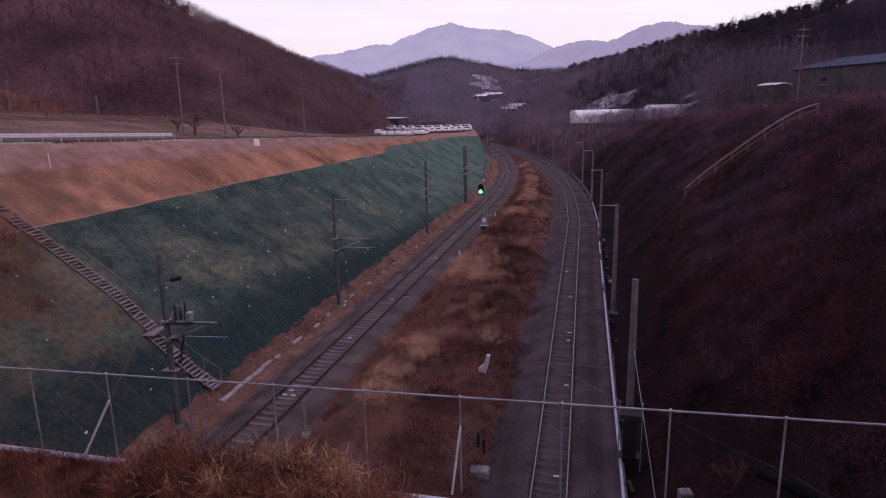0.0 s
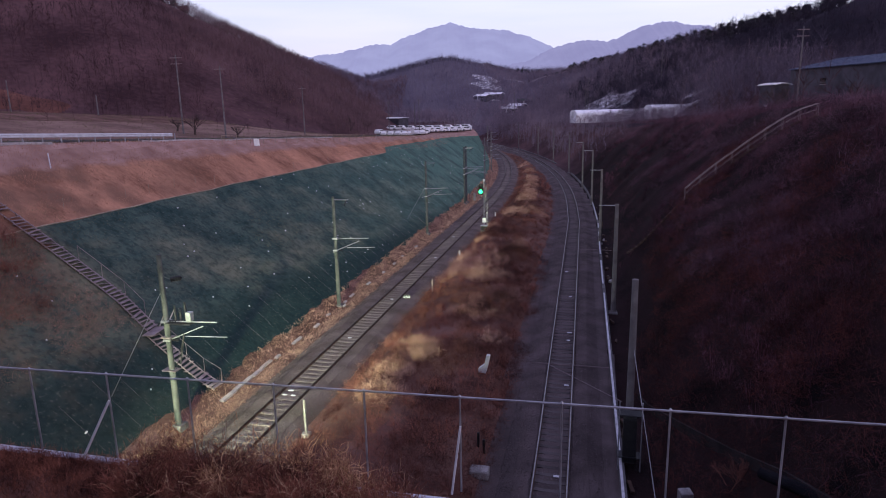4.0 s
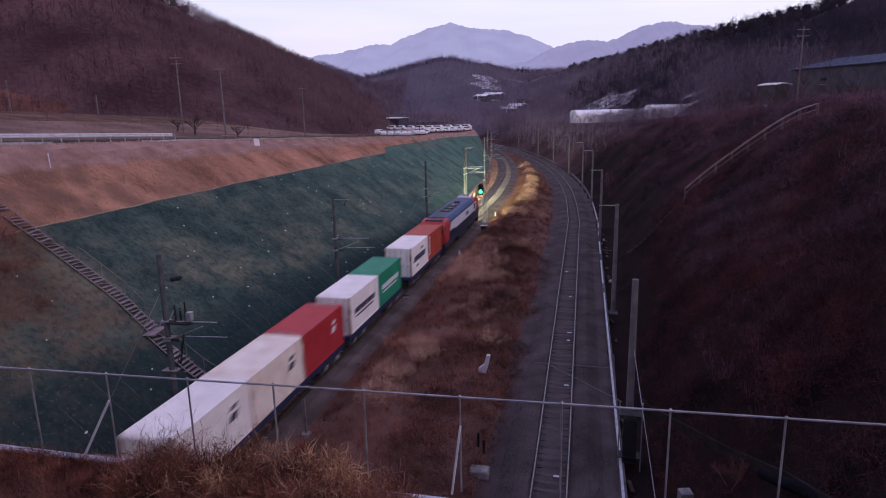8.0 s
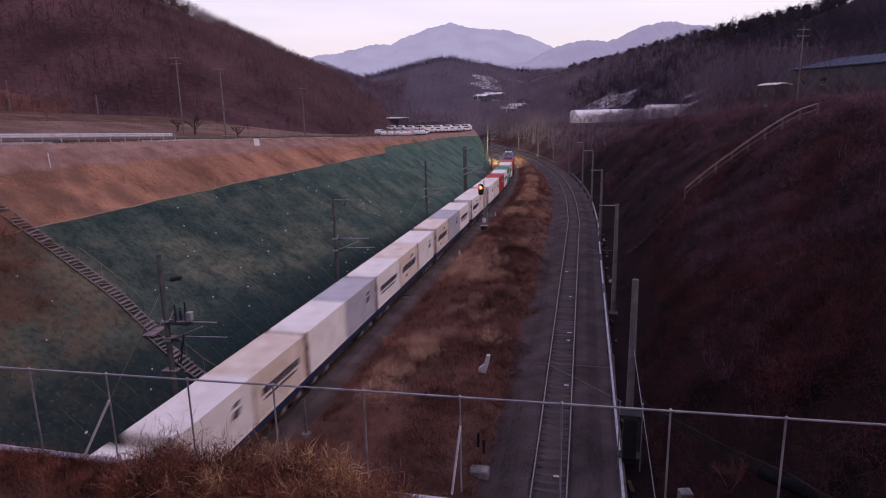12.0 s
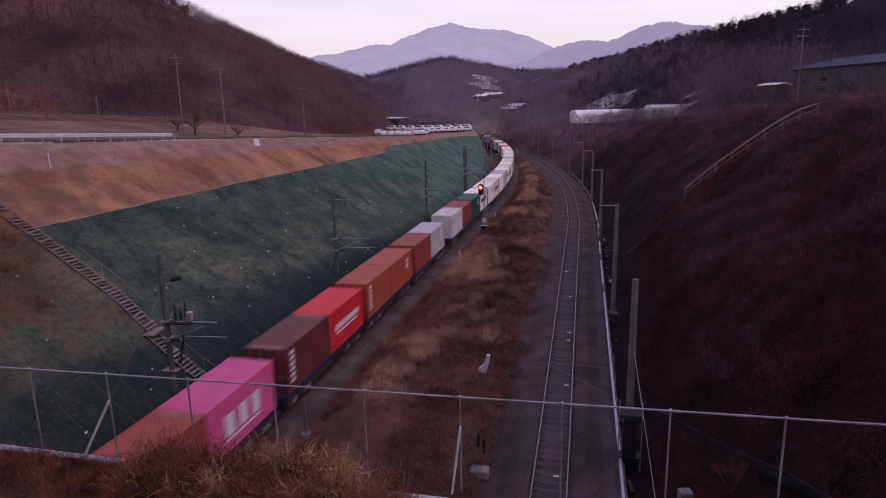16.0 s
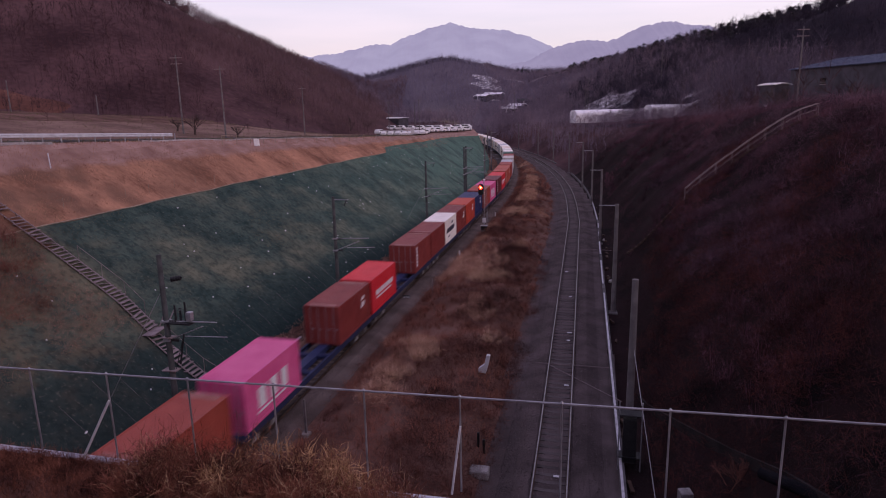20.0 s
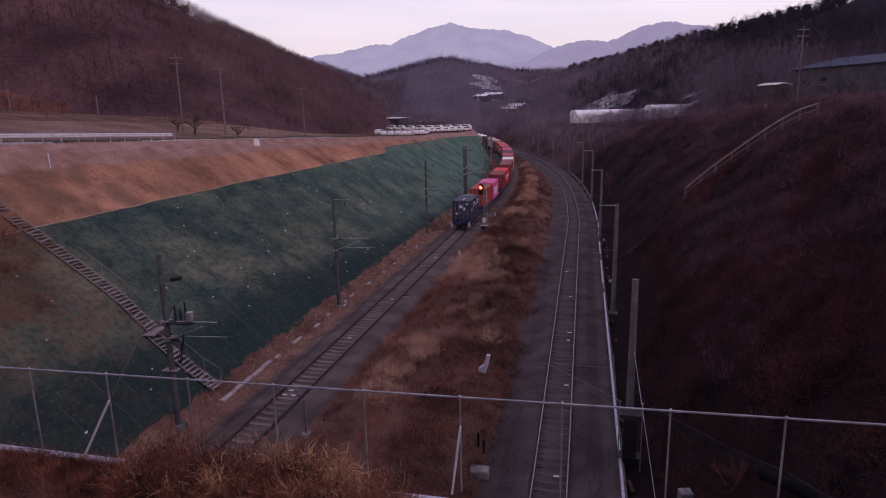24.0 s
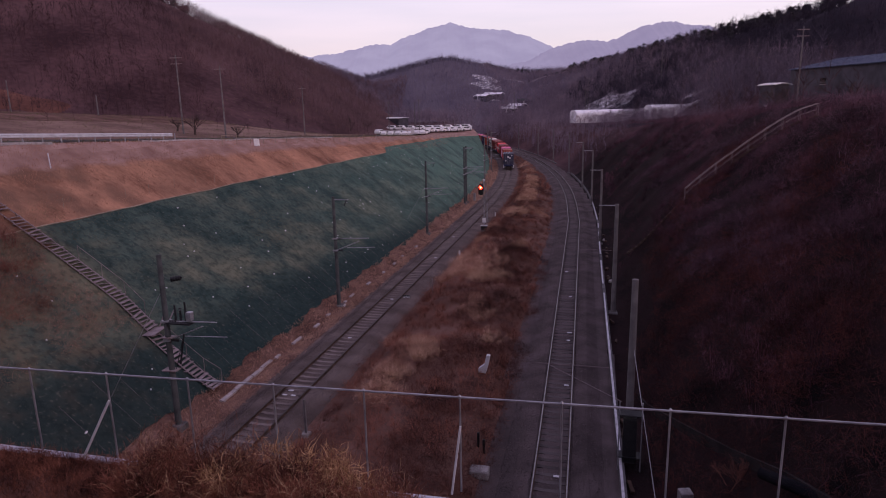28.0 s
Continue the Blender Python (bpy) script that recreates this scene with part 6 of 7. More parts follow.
tangle("portal_straw_heads", b, 32, 0.22, 0.42, 0.011, 0.3, M["gold_straw"], 11)


def vine(seed):
    rv = random.Random(seed)
    s, l = rv.uniform(9.8, 11.2), rv.choice((8.6, 10.1, 11.9, 12.1, 12.6)) + rv.gauss(0, 0.45)
    p = at(s, l, ground_at(s, l))
    line, a, z = [p.copy()], rv.uniform(0, 6.28), 0.0
    up = rv.uniform(0.13, 0.24)
    for i in range(12):
        a += rv.uniform(-1.2, 1.2)
        up -= 0.022
        p = p + Vector((math.cos(a) * 0.07, math.sin(a) * 0.07, up * 0.8))
        line.append(p.copy())
    bm = bmesh.new()
    for i in range(len(line) - 1):
        tube(bm, line[i], line[i + 1], 0.0062 - 0.0004 * i, 0.0058 - 0.0004 * i, seg=4, caps=False)
    return tagged(part("dry_vine", bm, M["vine"]), "pale dry curling vine in the brambles", "plant", "vines in the brambles")


for i in range(84):
    vine(i)


# ---- steel stair up the left bank ----
def pipe(bm, line, r, seg=6):
    """One bent bar through a list of places."""
    rings = []
    for i, p in enumerate(line):
        t = (line[min(i + 1, len(line) - 1)] - line[max(i - 1, 0)]).normalized()
        a = t.cross(Vector((0, 0, 1)))
        a = a.normalized() if a.length > 1e-3 else Vector((1, 0, 0))
        b = a.cross(t)
        rings.append([bm.verts.new(p + (a * math.cos(k * 2 * math.pi / seg) + b * math.sin(k * 2 * math.pi / seg)) * r) for k in range(seg)])
    for u, v in zip(rings[:-1], rings[1:]):
        for k in range(seg):
            bm.faces.new((u[k], u[(k + 1) % seg], v[(k + 1) % seg], v[k]))
    bm.faces.new(rings[0][::-1]), bm.faces.new(rings[-1])
    bmesh.ops.recalc_face_normals(bm, faces=bm.faces)


def bank_stair(way, off0, off1, width, treads, name, label, landing=None, lift=0.25, worn=False, rail_from=0.0):
    """A stair straight up a bank, from off0 at the foot to off1 at the top, bending with the ground; way gives s for each part of the climb."""
    root = empty(name)
    rv = random.Random(name + label)
    fs = np.linspace(0, 1, 41)
    raw = np.array([ground_at(way(f), off0 + (off1 - off0) * f) for f in fs])
    fit = np.convolve(np.pad(raw, 4, mode="edge"), np.ones(9) / 9, "valid") + lift
    spot = lambda f: at(way(f), off0 + (off1 - off0) * f, float(np.interp(f, fs, fit)))
    along = Vector((D2[0], D2[1], 0)) * (width / 2)
    cuts = [0.0, 1.0] if landing is None else [0.0, landing - 0.003, landing + 0.003, 1.0]
    for f0, f1 in zip(cuts[::2], cuts[1::2]):
        n = max(4, int(14 * (f1 - f0)))
        for sg in (-1, 1):
            bm = bmesh.new()
            pipe(bm, [spot(f0 + (f1 - f0) * i / n) + along * sg for i in range(n + 1)], 0.035 if worn else 0.05)
            part("stringer", bm, M["tread"] if worn else M["rust"], root)
    sides = (1,) if worn else (-1, 1)
    for sg in sides:
        for f0, f1 in (((0.0, 0.22), (0.34, 0.62)) if worn else ((rail_from, 1.0),)):
            n = max(3, int(13 * (f1 - f0)))
            pts = [spot(f0 + (f1 - f0) * i / n) + along * sg for i in range(n + 1)]
            for hz, r in ((0.95, 0.014),) if worn else ((0.5, 0.012), (1.0, 0.028)):
                bm = bmesh.new()
                pipe(bm, [q + Vector((0, 0, hz)) for q in pts], r)
                part("handrail", bm, M["stair"] if worn else M["pale_rail"], root)
            for q in pts:
                bm = bmesh.new()
                tube(bm, q, q + Vector((0, 0, 0.95)), 0.014 if worn else 0.022, seg=6)
                part("baluster", bm, M["stair"], root)
    for sg in (-1, 1):
        for f in (0.12, 0.37, 0.62, 0.87):
            q = spot(f) + along * sg
            bm = bmesh.new()
            tube(bm, q + Vector((0, 0, 0.05)), q - Vector((0, 0, 0.6)), 0.03, seg=6)
            part("leg", bm, M["rust"], root)
    bm = bmesh.new()
    box(bm, -0.11, -width / 2 - 0.02, -0.02, 0.11, width / 2 + 0.02, 0.02)
    first = part("tread", bm, M["tread"] if worn else M["rust"], root)
    k = 0
    for i in range(treads):
        f = (i + 0.5) / treads
        if worn and (rv.random() < 0.06 or 0.86 < f < 0.9):
            continue
        j = (rv.gauss(0, 5), rv.gauss(0, 7), rv.gauss(0, 4)) if worn else (0, 0, 0)
        m = Matrix.Translation(spot(f) + along * (rv.gauss(0, 0.12) if worn else 0)) @ Matrix.Rotation(-TURN, 4, "Z") @ pose(0, 0, 0, *j)
        if k == 0:
            first.matrix_basis = m
        else:
            share("tread", first.data, root, m)
        k += 1
    if landing is not None:
        q = spot(landing)
        bm = bmesh.new()
        box(bm, -0.5, -width / 2 - 0.35, -0.02, 0.5, width / 2 + 0.2, 0.02, m=Matrix.Translation(q + Vector((0, 0, 0.06))) @ Matrix.Rotation(-TURN, 4, "Z") @ pose(0, 0, 0, 3, -4, 5))
        part("landing", bm, M["tread"], root)
        for dx, dz in ((0.35, 1.35), (0.75, 1.1)):
            bm = bmesh.new()
            tube(bm, q + along * 1.2 + Vector((dx - 0.35, 0, 0)), q + along * 1.6 + Vector((dx + 0.15, 0.1, dz)), 0.04, seg=6)
            part("bracket_arm", bm, M["tread"], root)
    return tagged(root, label, "stairs")


M["tread"] = mat("pale_stair_tread", (0.17, 0.13, 0.135), (0.30, 0.245, 0.255), 2.5, 0.6, 0.2, 0.2, fine=40)
bank_stair(lambda f: float(np.interp(f, [0, 0.275, 0.28, 0.45, 1.0], [31.4, 31.75, 32.1, 32.6, 32.15])), -4.2, -20.0, 0.85, 66, "bank_stair", "weathered open steel stair climbing the netted bank, some treads askew", 0.278, 0.22, True)
bank_stair(lambda f: float(np.interp(f, [0, 0.35, 0.6, 1.0], [65.6, 64.6, 63.2, 61.4])), 20.2, 34.9, 0.5, 40, "bank_stair", "narrow steel stair with pale handrail on the brushy bank", None, 0.3, False, 0.34)
net_ropes()


# ---- cable trough beside the right-hand track ----
TROUGH = random.Random(8)


def make_trough():
    root = empty("cable_trough")
    tagged(root, "pale concrete cable trough beside the track", "trough", kind="structure")
    s = 14.0
    while s < 235:
        n = 3.0
        if not (62 < s < 65 or 83 < s < 86 or 150 < s < 176):
            off = lambda q: float(gap(q)) + 3.15 + 0.9 * float(smooth(q, 60, 190))
            line = [on_line(q, off(q), -0.42) for q in (s, s + n / 2, s + n - 0.03)]
            sweep("trough_section", line, [(-0.13, 0.0), (0.13, 0.0), (0.13, 0.30), (-0.13, 0.30)], M["old_concrete"], root)
            if s < 110 and TROUGH.random() > (0.12 if s < 40 else 0.3):
                sweep("lid", [p + Vector((0, 0, 0.305)) for p in line], [(-0.10, 0.0), (0.02, 0.0), (0.02, 0.05), (-0.10, 0.05)], M["lid"], root, "bleached concrete lid")
            if s < 110:
                for k in range(TROUGH.randint(0, 2)):
                    q = s + TROUGH.uniform(0, n)
                    bm = bmesh.new()
                    w, d, h = TROUGH.uniform(0.06, 0.16), TROUGH.uniform(0.15, 0.5), TROUGH.uniform(0.1, 0.22)
                    box(bm, -w, -d, 0, w, d, h, 0.03)
                    lump = part("broken_cover", bm, M["concrete"] if TROUGH.random() < 0.12 else M["rust"], root)
                    lump.matrix_basis = Matrix.Translation(on_line(q, off(q) + TROUGH.uniform(0.3, 0.75), -0.42)) @ Matrix.Rotation(heading(q) + TROUGH.uniform(-0.4, 0.4), 4, "Z")
        s += n
    r2 = empty("drain_slabs")
    tagged(r2, "broken pale concrete slabs along the bank foot", "slab", kind="structure")
    for s, n, off, w in ((31.0, 1.5, -3.82, 0.26), (32.6, 1.9, -3.88, 0.24), (34.6, 1.2, -3.84, 0.25), (35.9, 1.3, -3.92, 0.22), (37.6, 0.6, -3.8, 0.2), (46.6, 0.6, -3.9, 0.18), (49.3, 0.5, -3.6, 0.24), (50.3, 0.4, -3.85, 0.2), (64.0, 0.6, -3.7, 0.2), (67.5, 0.4, -3.8, 0.2), (40.3, 1.4, -3.85, 0.2), (43.9, 0.8, -3.75, 0.2), (51.9, 0.9, -3.95, 0.2), (56.0, 0.8, -3.8, 0.22), (60.4, 0.5, -3.7, 0.2), (72.3, 0.7, -3.6, 0.22)):
        sweep("slab", [on_line(q, off, -0.46) for q in (s, s + n / 2, s + n)], [(-w / 2, 0), (w / 2, 0.0), (w / 2, 0.2), (-w / 2, 0.22)], M["white_conc"], r2)


M["white_conc"] = mat("bleached_concrete", (0.26, 0.23, 0.23), (0.46, 0.42, 0.42), 1.5, 0.85, bump=0.3, fine=25)
make_trough()


# ---- colour-light signal beside the left-hand track ----
FLAPS = []


def make_signal():
    s, off = 81.9, 3.05
    gz0 = ground_at(s, off)
    root = empty("railway_signal", Matrix.Translation(at(s, off, gz0)) @ Matrix.Rotation(-TURN, 4, "Z"))

    def add(name, m, fn, parent=None, label=""):
        bm = bmesh.new()
        fn(bm)
        return part(name, bm, m, parent or root, label)
    add("mast", M["steel"], lambda b: tube(b, (0, 0, 0), (0, 0, 6.75), 0.07, 0.06, seg=10))
    add("base", M["old_concrete"], lambda b: box(b, -0.4, -0.4, -0.3, 0.4, 0.4, 0.35, 0.05))
    add("platform", M["steel"], lambda b: box(b, -0.45, -0.45, 0.9, 0.45, 0.3, 0.96))
    add("relay_box", M["dark_metal"], lambda b: box(b, -0.38, -0.3, 0.35, 0.38, 0.2, 0.88, 0.02))
    add("number_board", M["white_paint"], lambda b: box(b, -0.22, -0.12, 1.35, 0.22, -0.09, 1.95))
    for x in (0.42, 0.72):
        add("ladder_rail", M["steel"], lambda b: tube(b, (x * 0.55 + 0.05, 0.45, 0.0), (x * 0.55 - 0.08, 0.12, 5.9), 0.028, seg=6))
    for i in range(14):
        f = 0.03 + i / 14.5
        add("rung", M["steel"], lambda b: tube(b, (0.42 * 0.55 + 0.05 - 0.13 * f, 0.45 - 0.33 * f, 5.9 * f), (0.72 * 0.55 + 0.05 - 0.13 * f, 0.45 - 0.33 * f, 5.9 * f), 0.018, seg=6))
    add("bracket", M["dark_metal"], lambda b: box(b, -0.4, -0.05, 5.5, 0.0, 0.05, 5.6))
    add("mast_lamp", M["white_paint"], lambda b: tube(b, (0.0, -0.12, 6.75), (0.0, 0.1, 6.85), 0.12, seg=10))

    def shield(b):
        pr = [(-0.4 + 0.34 * math.cos(a), (6.02 if math.sin(a) > 0 else 5.22) + 0.34 * math.sin(a)) for a in [i * math.pi / 8 for i in range(16)]]
        prism(b, pr, -0.12, 0.06)
    head = add("head", M["dark_metal"], shield)
    # lenses made oversized so their glow stands in for the lamps' halo
    for z, m, nm in ((5.36, M["lamp_green"], "green_lens"), (5.88, M["lamp_red"], "red_lens")):
        add(nm, m, lambda b: tube(b, (-0.4, -0.14, z), (-0.4, -0.121, z), 0.24, 0.24, seg=16), head)
        if nm == "red_lens":
            add("lamp_core", M["lamp_core"], lambda b: tube(b, (-0.4, -0.15, z), (-0.4, -0.138, z), 0.09, 0.09, seg=12), head)
        bm = bmesh.new()
        tube(bm, (-0.4, -0.45, z + 0.01), (-0.4, -0.12, z + 0.01), 0.255, 0.25, seg=16, caps=False)
        bmesh.ops.delete(bm, geom=[f for f in bm.faces if f.calc_center_median().z < z - 0.03], context="FACES")
        part("hood", bm, M["dark_metal"], head)
        # flap added to put the lamp out; the lens behind it always glows
        bm = bmesh.new()
        box(bm, 0.0, -0.008, -0.25, 0.49, 0.008, 0.25)
        fl = part("shutter", bm, M["dark_metal"], root, "black flap added to hide a lamp that is out")
        FLAPS.append((fl, Vector((-0.645, -0.175, z)), nm))
    return tagged(root, "colour-light railway signal on a slim mast with ladder", "signal")


M["lamp_green"] = glow("green_signal_lamp", (0.03, 1.0, 0.25), 5.0)
M["lamp_red"] = glow("red_signal_lamp", (1.0, 0.03, 0.012), 9.0)
M["lamp_core"] = glow("hot_lamp_core", (1.0, 0.42, 0.12), 12.0)
make_signal()

# ---- road, guard rail and what stands beyond the crest ----
def strip(name, s0, s1, off0, off1, lift, material, label, category):
    sl = np.arange(s0, s1, 3.0)
    V, w = [], 6
    for s in sl:
        for j in range(w):
            o = off0 + (off1 - off0) * j / (w - 1)
            lat = o - float(bend(s))
            V.append(at(s, lat, ground_at(s, lat) + lift))
    i = np.arange(len(sl) - 1)[:, None] * w + np.arange(w - 1)[None, :]
    F = np.stack([i, i + w, i + w + 1, i + 1], -1).reshape(-1, 4)
    return tagged(arrays(name, np.array(V), F, material), label, category, kind="structure")


strip("road", 0, 190, -38.5, -30.0, 0.06, M["asphalt"], "narrow asphalt road along the top of the bank", "road")


def guard_rail():
    root = empty("guard_rail")
    tagged(root, "galvanised steel guard rail beside the road", "guard rail")
    off = -28.8
    z = lambda s: float(crest_left(s)) + 0.02
    for i in range(-9, 11):
        s = 44.6 + 2 * i
        p = at(s, off, z(s))
        bm = bmesh.new()
        tube(bm, p - Vector((0, 0, 0.3)), p + Vector((0, 0, 0.78)), 0.06, seg=8)
        part("post", bm, M["steel"], root)
    line = [at(s, off + 0.1, z(s) + 0.45) for s in np.arange(26, 66, 2.0)]
    sweep("beam", line, [(0, 0), (0.04, 0.0), (0.08, 0.06), (0.08, 0.1), (0.02, 0.15), (0.02, 0.19), (0.08, 0.24), (0.08, 0.28), (0.04, 0.34), (0, 0.34), (-0.02, 0.17)], M["rail_bright"], root, "bright corrugated beam")


M["rail_bright"] = mat("bright_galvanised", (0.52, 0.53, 0.56), (0.70, 0.71, 0.74), 2.0, 0.4, 0.35, 0.05, fine=40)
guard_rail()
kb = empty("kerb")
tagged(kb, "pale concrete drain kerb along the crest", "kerb", kind="structure")
for s0, s1, w in ((20, 44, 0.28), (52, 96, 0.14)):
    sweep("kerb_section", [at(s, -23.6 + 0.02 * (s - 40), ground_at(s, -23.6 + 0.02 * (s - 40)) - 0.05) for s in np.arange(s0, s1, 2.0)], [(-w / 2, 0), (w / 2, 0), (w / 2, 0.2), (-w / 2, 0.2)], M["white_conc"], kb)


def crest_fence():
    root = empty("wire_fence")
    tagged(root, "low wire fence with thin posts along the crest", "fence")
    prev = None
    for i in range(38):
        s = 62 + i * 2.6
        off = -(4.4 + float(run_left(s)) * float(crest_left(s))) + 0.6
        lat = off - float(bend(s))
        p = at(s, lat, ground_at(s, lat))
        bm = bmesh.new()
        tube(bm, p - Vector((0, 0, 0.2)), p + Vector((0, 0, 1.0)), 0.03, seg=6)
        part("post", bm, M["hem"], root)
        if prev is not None:
            for hz in (0.5, 0.95):
                bm = bmesh.new()
                tube(bm, prev + Vector((0, 0, hz)), p + Vector((0, 0, hz)), 0.018, seg=4)
                part("wire", bm, M["hem"], root)
        prev = p


crest_fence()


def board(s, off, w, h, z, material, label, name="sign_board"):
    lat = off - float(bend(s))
    root = empty(name, Matrix.Translation(at(s, lat, ground_at(s, lat))) @ Matrix.Rotation(-TURN + 0.3, 4, "Z"))
    bm = bmesh.new()
    tube(bm, (0, 0, -0.2), (0, 0, z + h), 0.035, seg=8)
    part("post", bm, M["steel"], root)
    bm = bmesh.new()
    box(bm, -w / 2, -0.06, z, w / 2, -0.035, z + h, 0.008)
    part("panel", bm, material, root)
    return tagged(root, label, "sign")


board(67.5, -20.45, 0.62, 0.8, 0.12, M["white_paint"], "small white warning board on the grassy bank")
board(64.0, -52.0, 1.3, 1.9, 3.6, M["box_grey"], "grey-blue road sign panel seen edge on")


_s, _l = to_plan(-8.3, 196.0)
board(_s, _l + float(bend(_s)), 1.1, 1.6, 0.5, M["box_grey"], "pale board at the edge of the car park")


def utility_pole(x, y, h, arms, r=0.14):
    s, lat = to_plan(x, y)
    h -= float(field_rise(s, lat + float(bend(s))))
    root = empty("utility_pole", Matrix.Translation((x, y, ground_at(s, lat) - 0.2)))
    bm = bmesh.new()
    tube(bm, (0, 0, 0), (0, 0, h), r, r * 0.62, seg=10)
    part("pole", bm, M["pole"], root)
    for i in range(arms):
        bm = bmesh.new()
        box(bm, -0.9, -0.05, h - 0.5 - 0.9 * i, 0.9, 0.05, h - 0.4 - 0.9 * i, 0.01)
        part("crossarm", bm, M["stair"], root)
    return tagged(root, "slender concrete utility pole with crossarms", "pole", "utility poles")


for x, y, h, n in ((-40.7, 104.7, 12.5, 2), (-33.7, 103.6, 11.0, 1), (-63.9, 124.4, 6.0, 0), (-29.3, 142.6, 10.5, 1), (-15.5, 200.0, 10.5, 1), (-8.0, 209.0, 9.0, 0), (-6.6, 208.0, 10.0, 1), (-12.0, 100.0, 0.0, 0), (-76, 118, 8, 0),
                   (52.6, 98.0, 12.6, 2), (71.8, 175.9, 15.5, 2), (86.0, 260.0, 15.0, 1), (60.0, 270.0, 15.0, 1), (54.0, 247.0, 13.0, 1), (78.0, 165.0, 15.0, 1), (37.0, 330.0, 14.0, 1)):
    if h:
        utility_pole(x, y, h, n)


# ---- vehicles parked beyond the bank ----
CAR = []


def van(m, label):
    if CAR:
        return tagged(copy_thing(CAR[0], m), label)
    root = empty("parked_car")
    bm = bmesh.new()
    pr = [(-2.15, 0.28), (2.1, 0.28), (2.15, 0.75), (1.2, 0.9), (0.6, 1.42), (-1.3, 1.45), (-1.75, 0.98), (-2.18, 0.92)]
    a = [bm.verts.new((-0.86, y, z)) for y, z in pr]
    b = [bm.verts.new((0.86, y, z)) for y, z in pr]
    for i in range(len(pr)):
        j = (i + 1) % len(pr)
        bm.faces.new((a[i], a[j], b[j], b[i]))
    bm.faces.new(a), bm.faces.new(b)
    bmesh.ops.recalc_face_normals(bm, faces=bm.faces)
    bmesh.ops.bevel(bm, geom=list(bm.edges), offset=0.07, segments=2, affect="EDGES")
    part("body", bm, M["white_paint"], root)
    for x in (-1, 1):
        bm = bmesh.new()
        xa, xb = sorted((x * 0.868, x * 0.84))
        box(bm, xa, -1.35, 0.98, xb, 0.8, 1.3)
        part("side_window", bm, M["loco_glass"], root)
        for y in (-1.45, 1.45):
            bm = bmesh.new()
            tube(bm, (x * 0.68, y, 0.33), (x * 0.9, y, 0.33), 0.33, seg=16)
            wh = part("wheel", bm, M["dark_metal"], root)
            bm = bmesh.new()
            tube(bm, (x * 0.9, y, 0.33), (x * 0.91, y, 0.33), 0.19, seg=12)
            part("rim", bm, M["steel"], wh)
    bm = bmesh.new()
    box(bm, -0.72, -0.01, -0.33, 0.72, 0.01, 0.33, m=Matrix.Translation((0, 0.915, 1.175)) @ pose(0, 0, 0, 49))
    part("windscreen", bm, M["loco_glass"], root)
    root.matrix_basis = m
    CAR.append(root)
    return tagged(root, label, "car", "parked vehicles")


rg = np.random.default_rng(61)
spots = [(-18.4 + 1.95 * i, 200.0, -0.35) for i in range(8)] + [(-2.6 + 2.05 * i, 203.5, -0.8) for i in range(6)] + [(-16.0 + 3.0 * i, 213.0, 1.2) for i in range(9)]
for x, y, turn in spots:
    x, y = x + rg.normal(0, 0.12), y + rg.normal(0, 0.4)
    van(Matrix.Translation((x, y, ground_at(*to_plan(x, y)) + 0.02)) @ Matrix.Rotation(turn + rg.normal(0, 0.06), 4, "Z"), "white car parked in a row above the bank")



# ---- buildings ----
def gabled(name, x, y, turn, w, d, h, rise, wall, roof, label, category, openings=(), base=None, eave=0.35):
    """A plain building: walls with openings set in, pitched roof, base plinth."""
    s, lat = to_plan(x, y)
    z = ground_at(s, lat) if base is None else base
    root = empty(name, Matrix.Translation((x, y, z)) @ Matrix.Rotation(turn, 4, "Z"))
    bm = bmesh.new()
    prism(bm, [(-w / 2, -2.5), (w / 2, -2.5), (w / 2, h), (0, h + rise - 0.05), (-w / 2, h)], -d / 2, d / 2)
    part("wall_shell", bm, wall, root)
    for sg in (-1, 1):
        bm = bmesh.new()
        prism(bm, [(0, h + rise), (sg * (w / 2 + eave), h - eave * rise / (w / 2)), (sg * (w / 2 + eave), h - eave * rise / (w / 2) + 0.12), (0, h + rise + 0.12)], -d / 2 - eave, d / 2 + eave)
        part("roof_slope", bm, roof, root)
        k = int(d / 1.2)
        for i in range(k):
            yy = -d / 2 + (i + 0.5) * d / k
            bm = bmesh.new()
            v = [bm.verts.new(q) for q in ((0, yy - 0.03, h + rise + 0.125), (0, yy + 0.03, h + rise + 0.125), (sg * (w / 2 + eave), yy + 0.03, h - eave * rise / (w / 2) + 0.125), (sg * (w / 2 + eave), yy - 0.03, h - eave * rise / (w / 2) + 0.125))]
            t = [bm.verts.new(p.co + Vector((0, 0, 0.05))) for p in v]
            bm.faces.new(t)
            for a in range(4):
                bm.faces.new((v[a], v[(a + 1) % 4], t[(a + 1) % 4], t[a]))
            bmesh.ops.recalc_face_normals(bm, faces=bm.faces)
            part("roof_seam", bm, roof, root)
    for side, yy, z0, ww, hh, kind in openings:
        bm = bmesh.new()
        xa, xb = sorted((side * (w / 2 + 0.02), side * (w / 2 - 0.1)))
        box(bm, xa, yy - ww / 2, z0, xb, yy + ww / 2, z0 + hh)
        part(kind, bm, M["loco_glass"] if kind == "window" else M["box_grey"], root)
        if kind == "window":
            bm = bmesh.new()
            xa, xb = sorted((side * (w / 2 + 0.06), side * (w / 2)))
            box(bm, xa, yy - ww / 2 - 0.06, z0 - 0.08, xb, yy + ww / 2 + 0.06, z0)
            part("sill", bm, M["concrete"], root)
    return tagged(root, label, category)


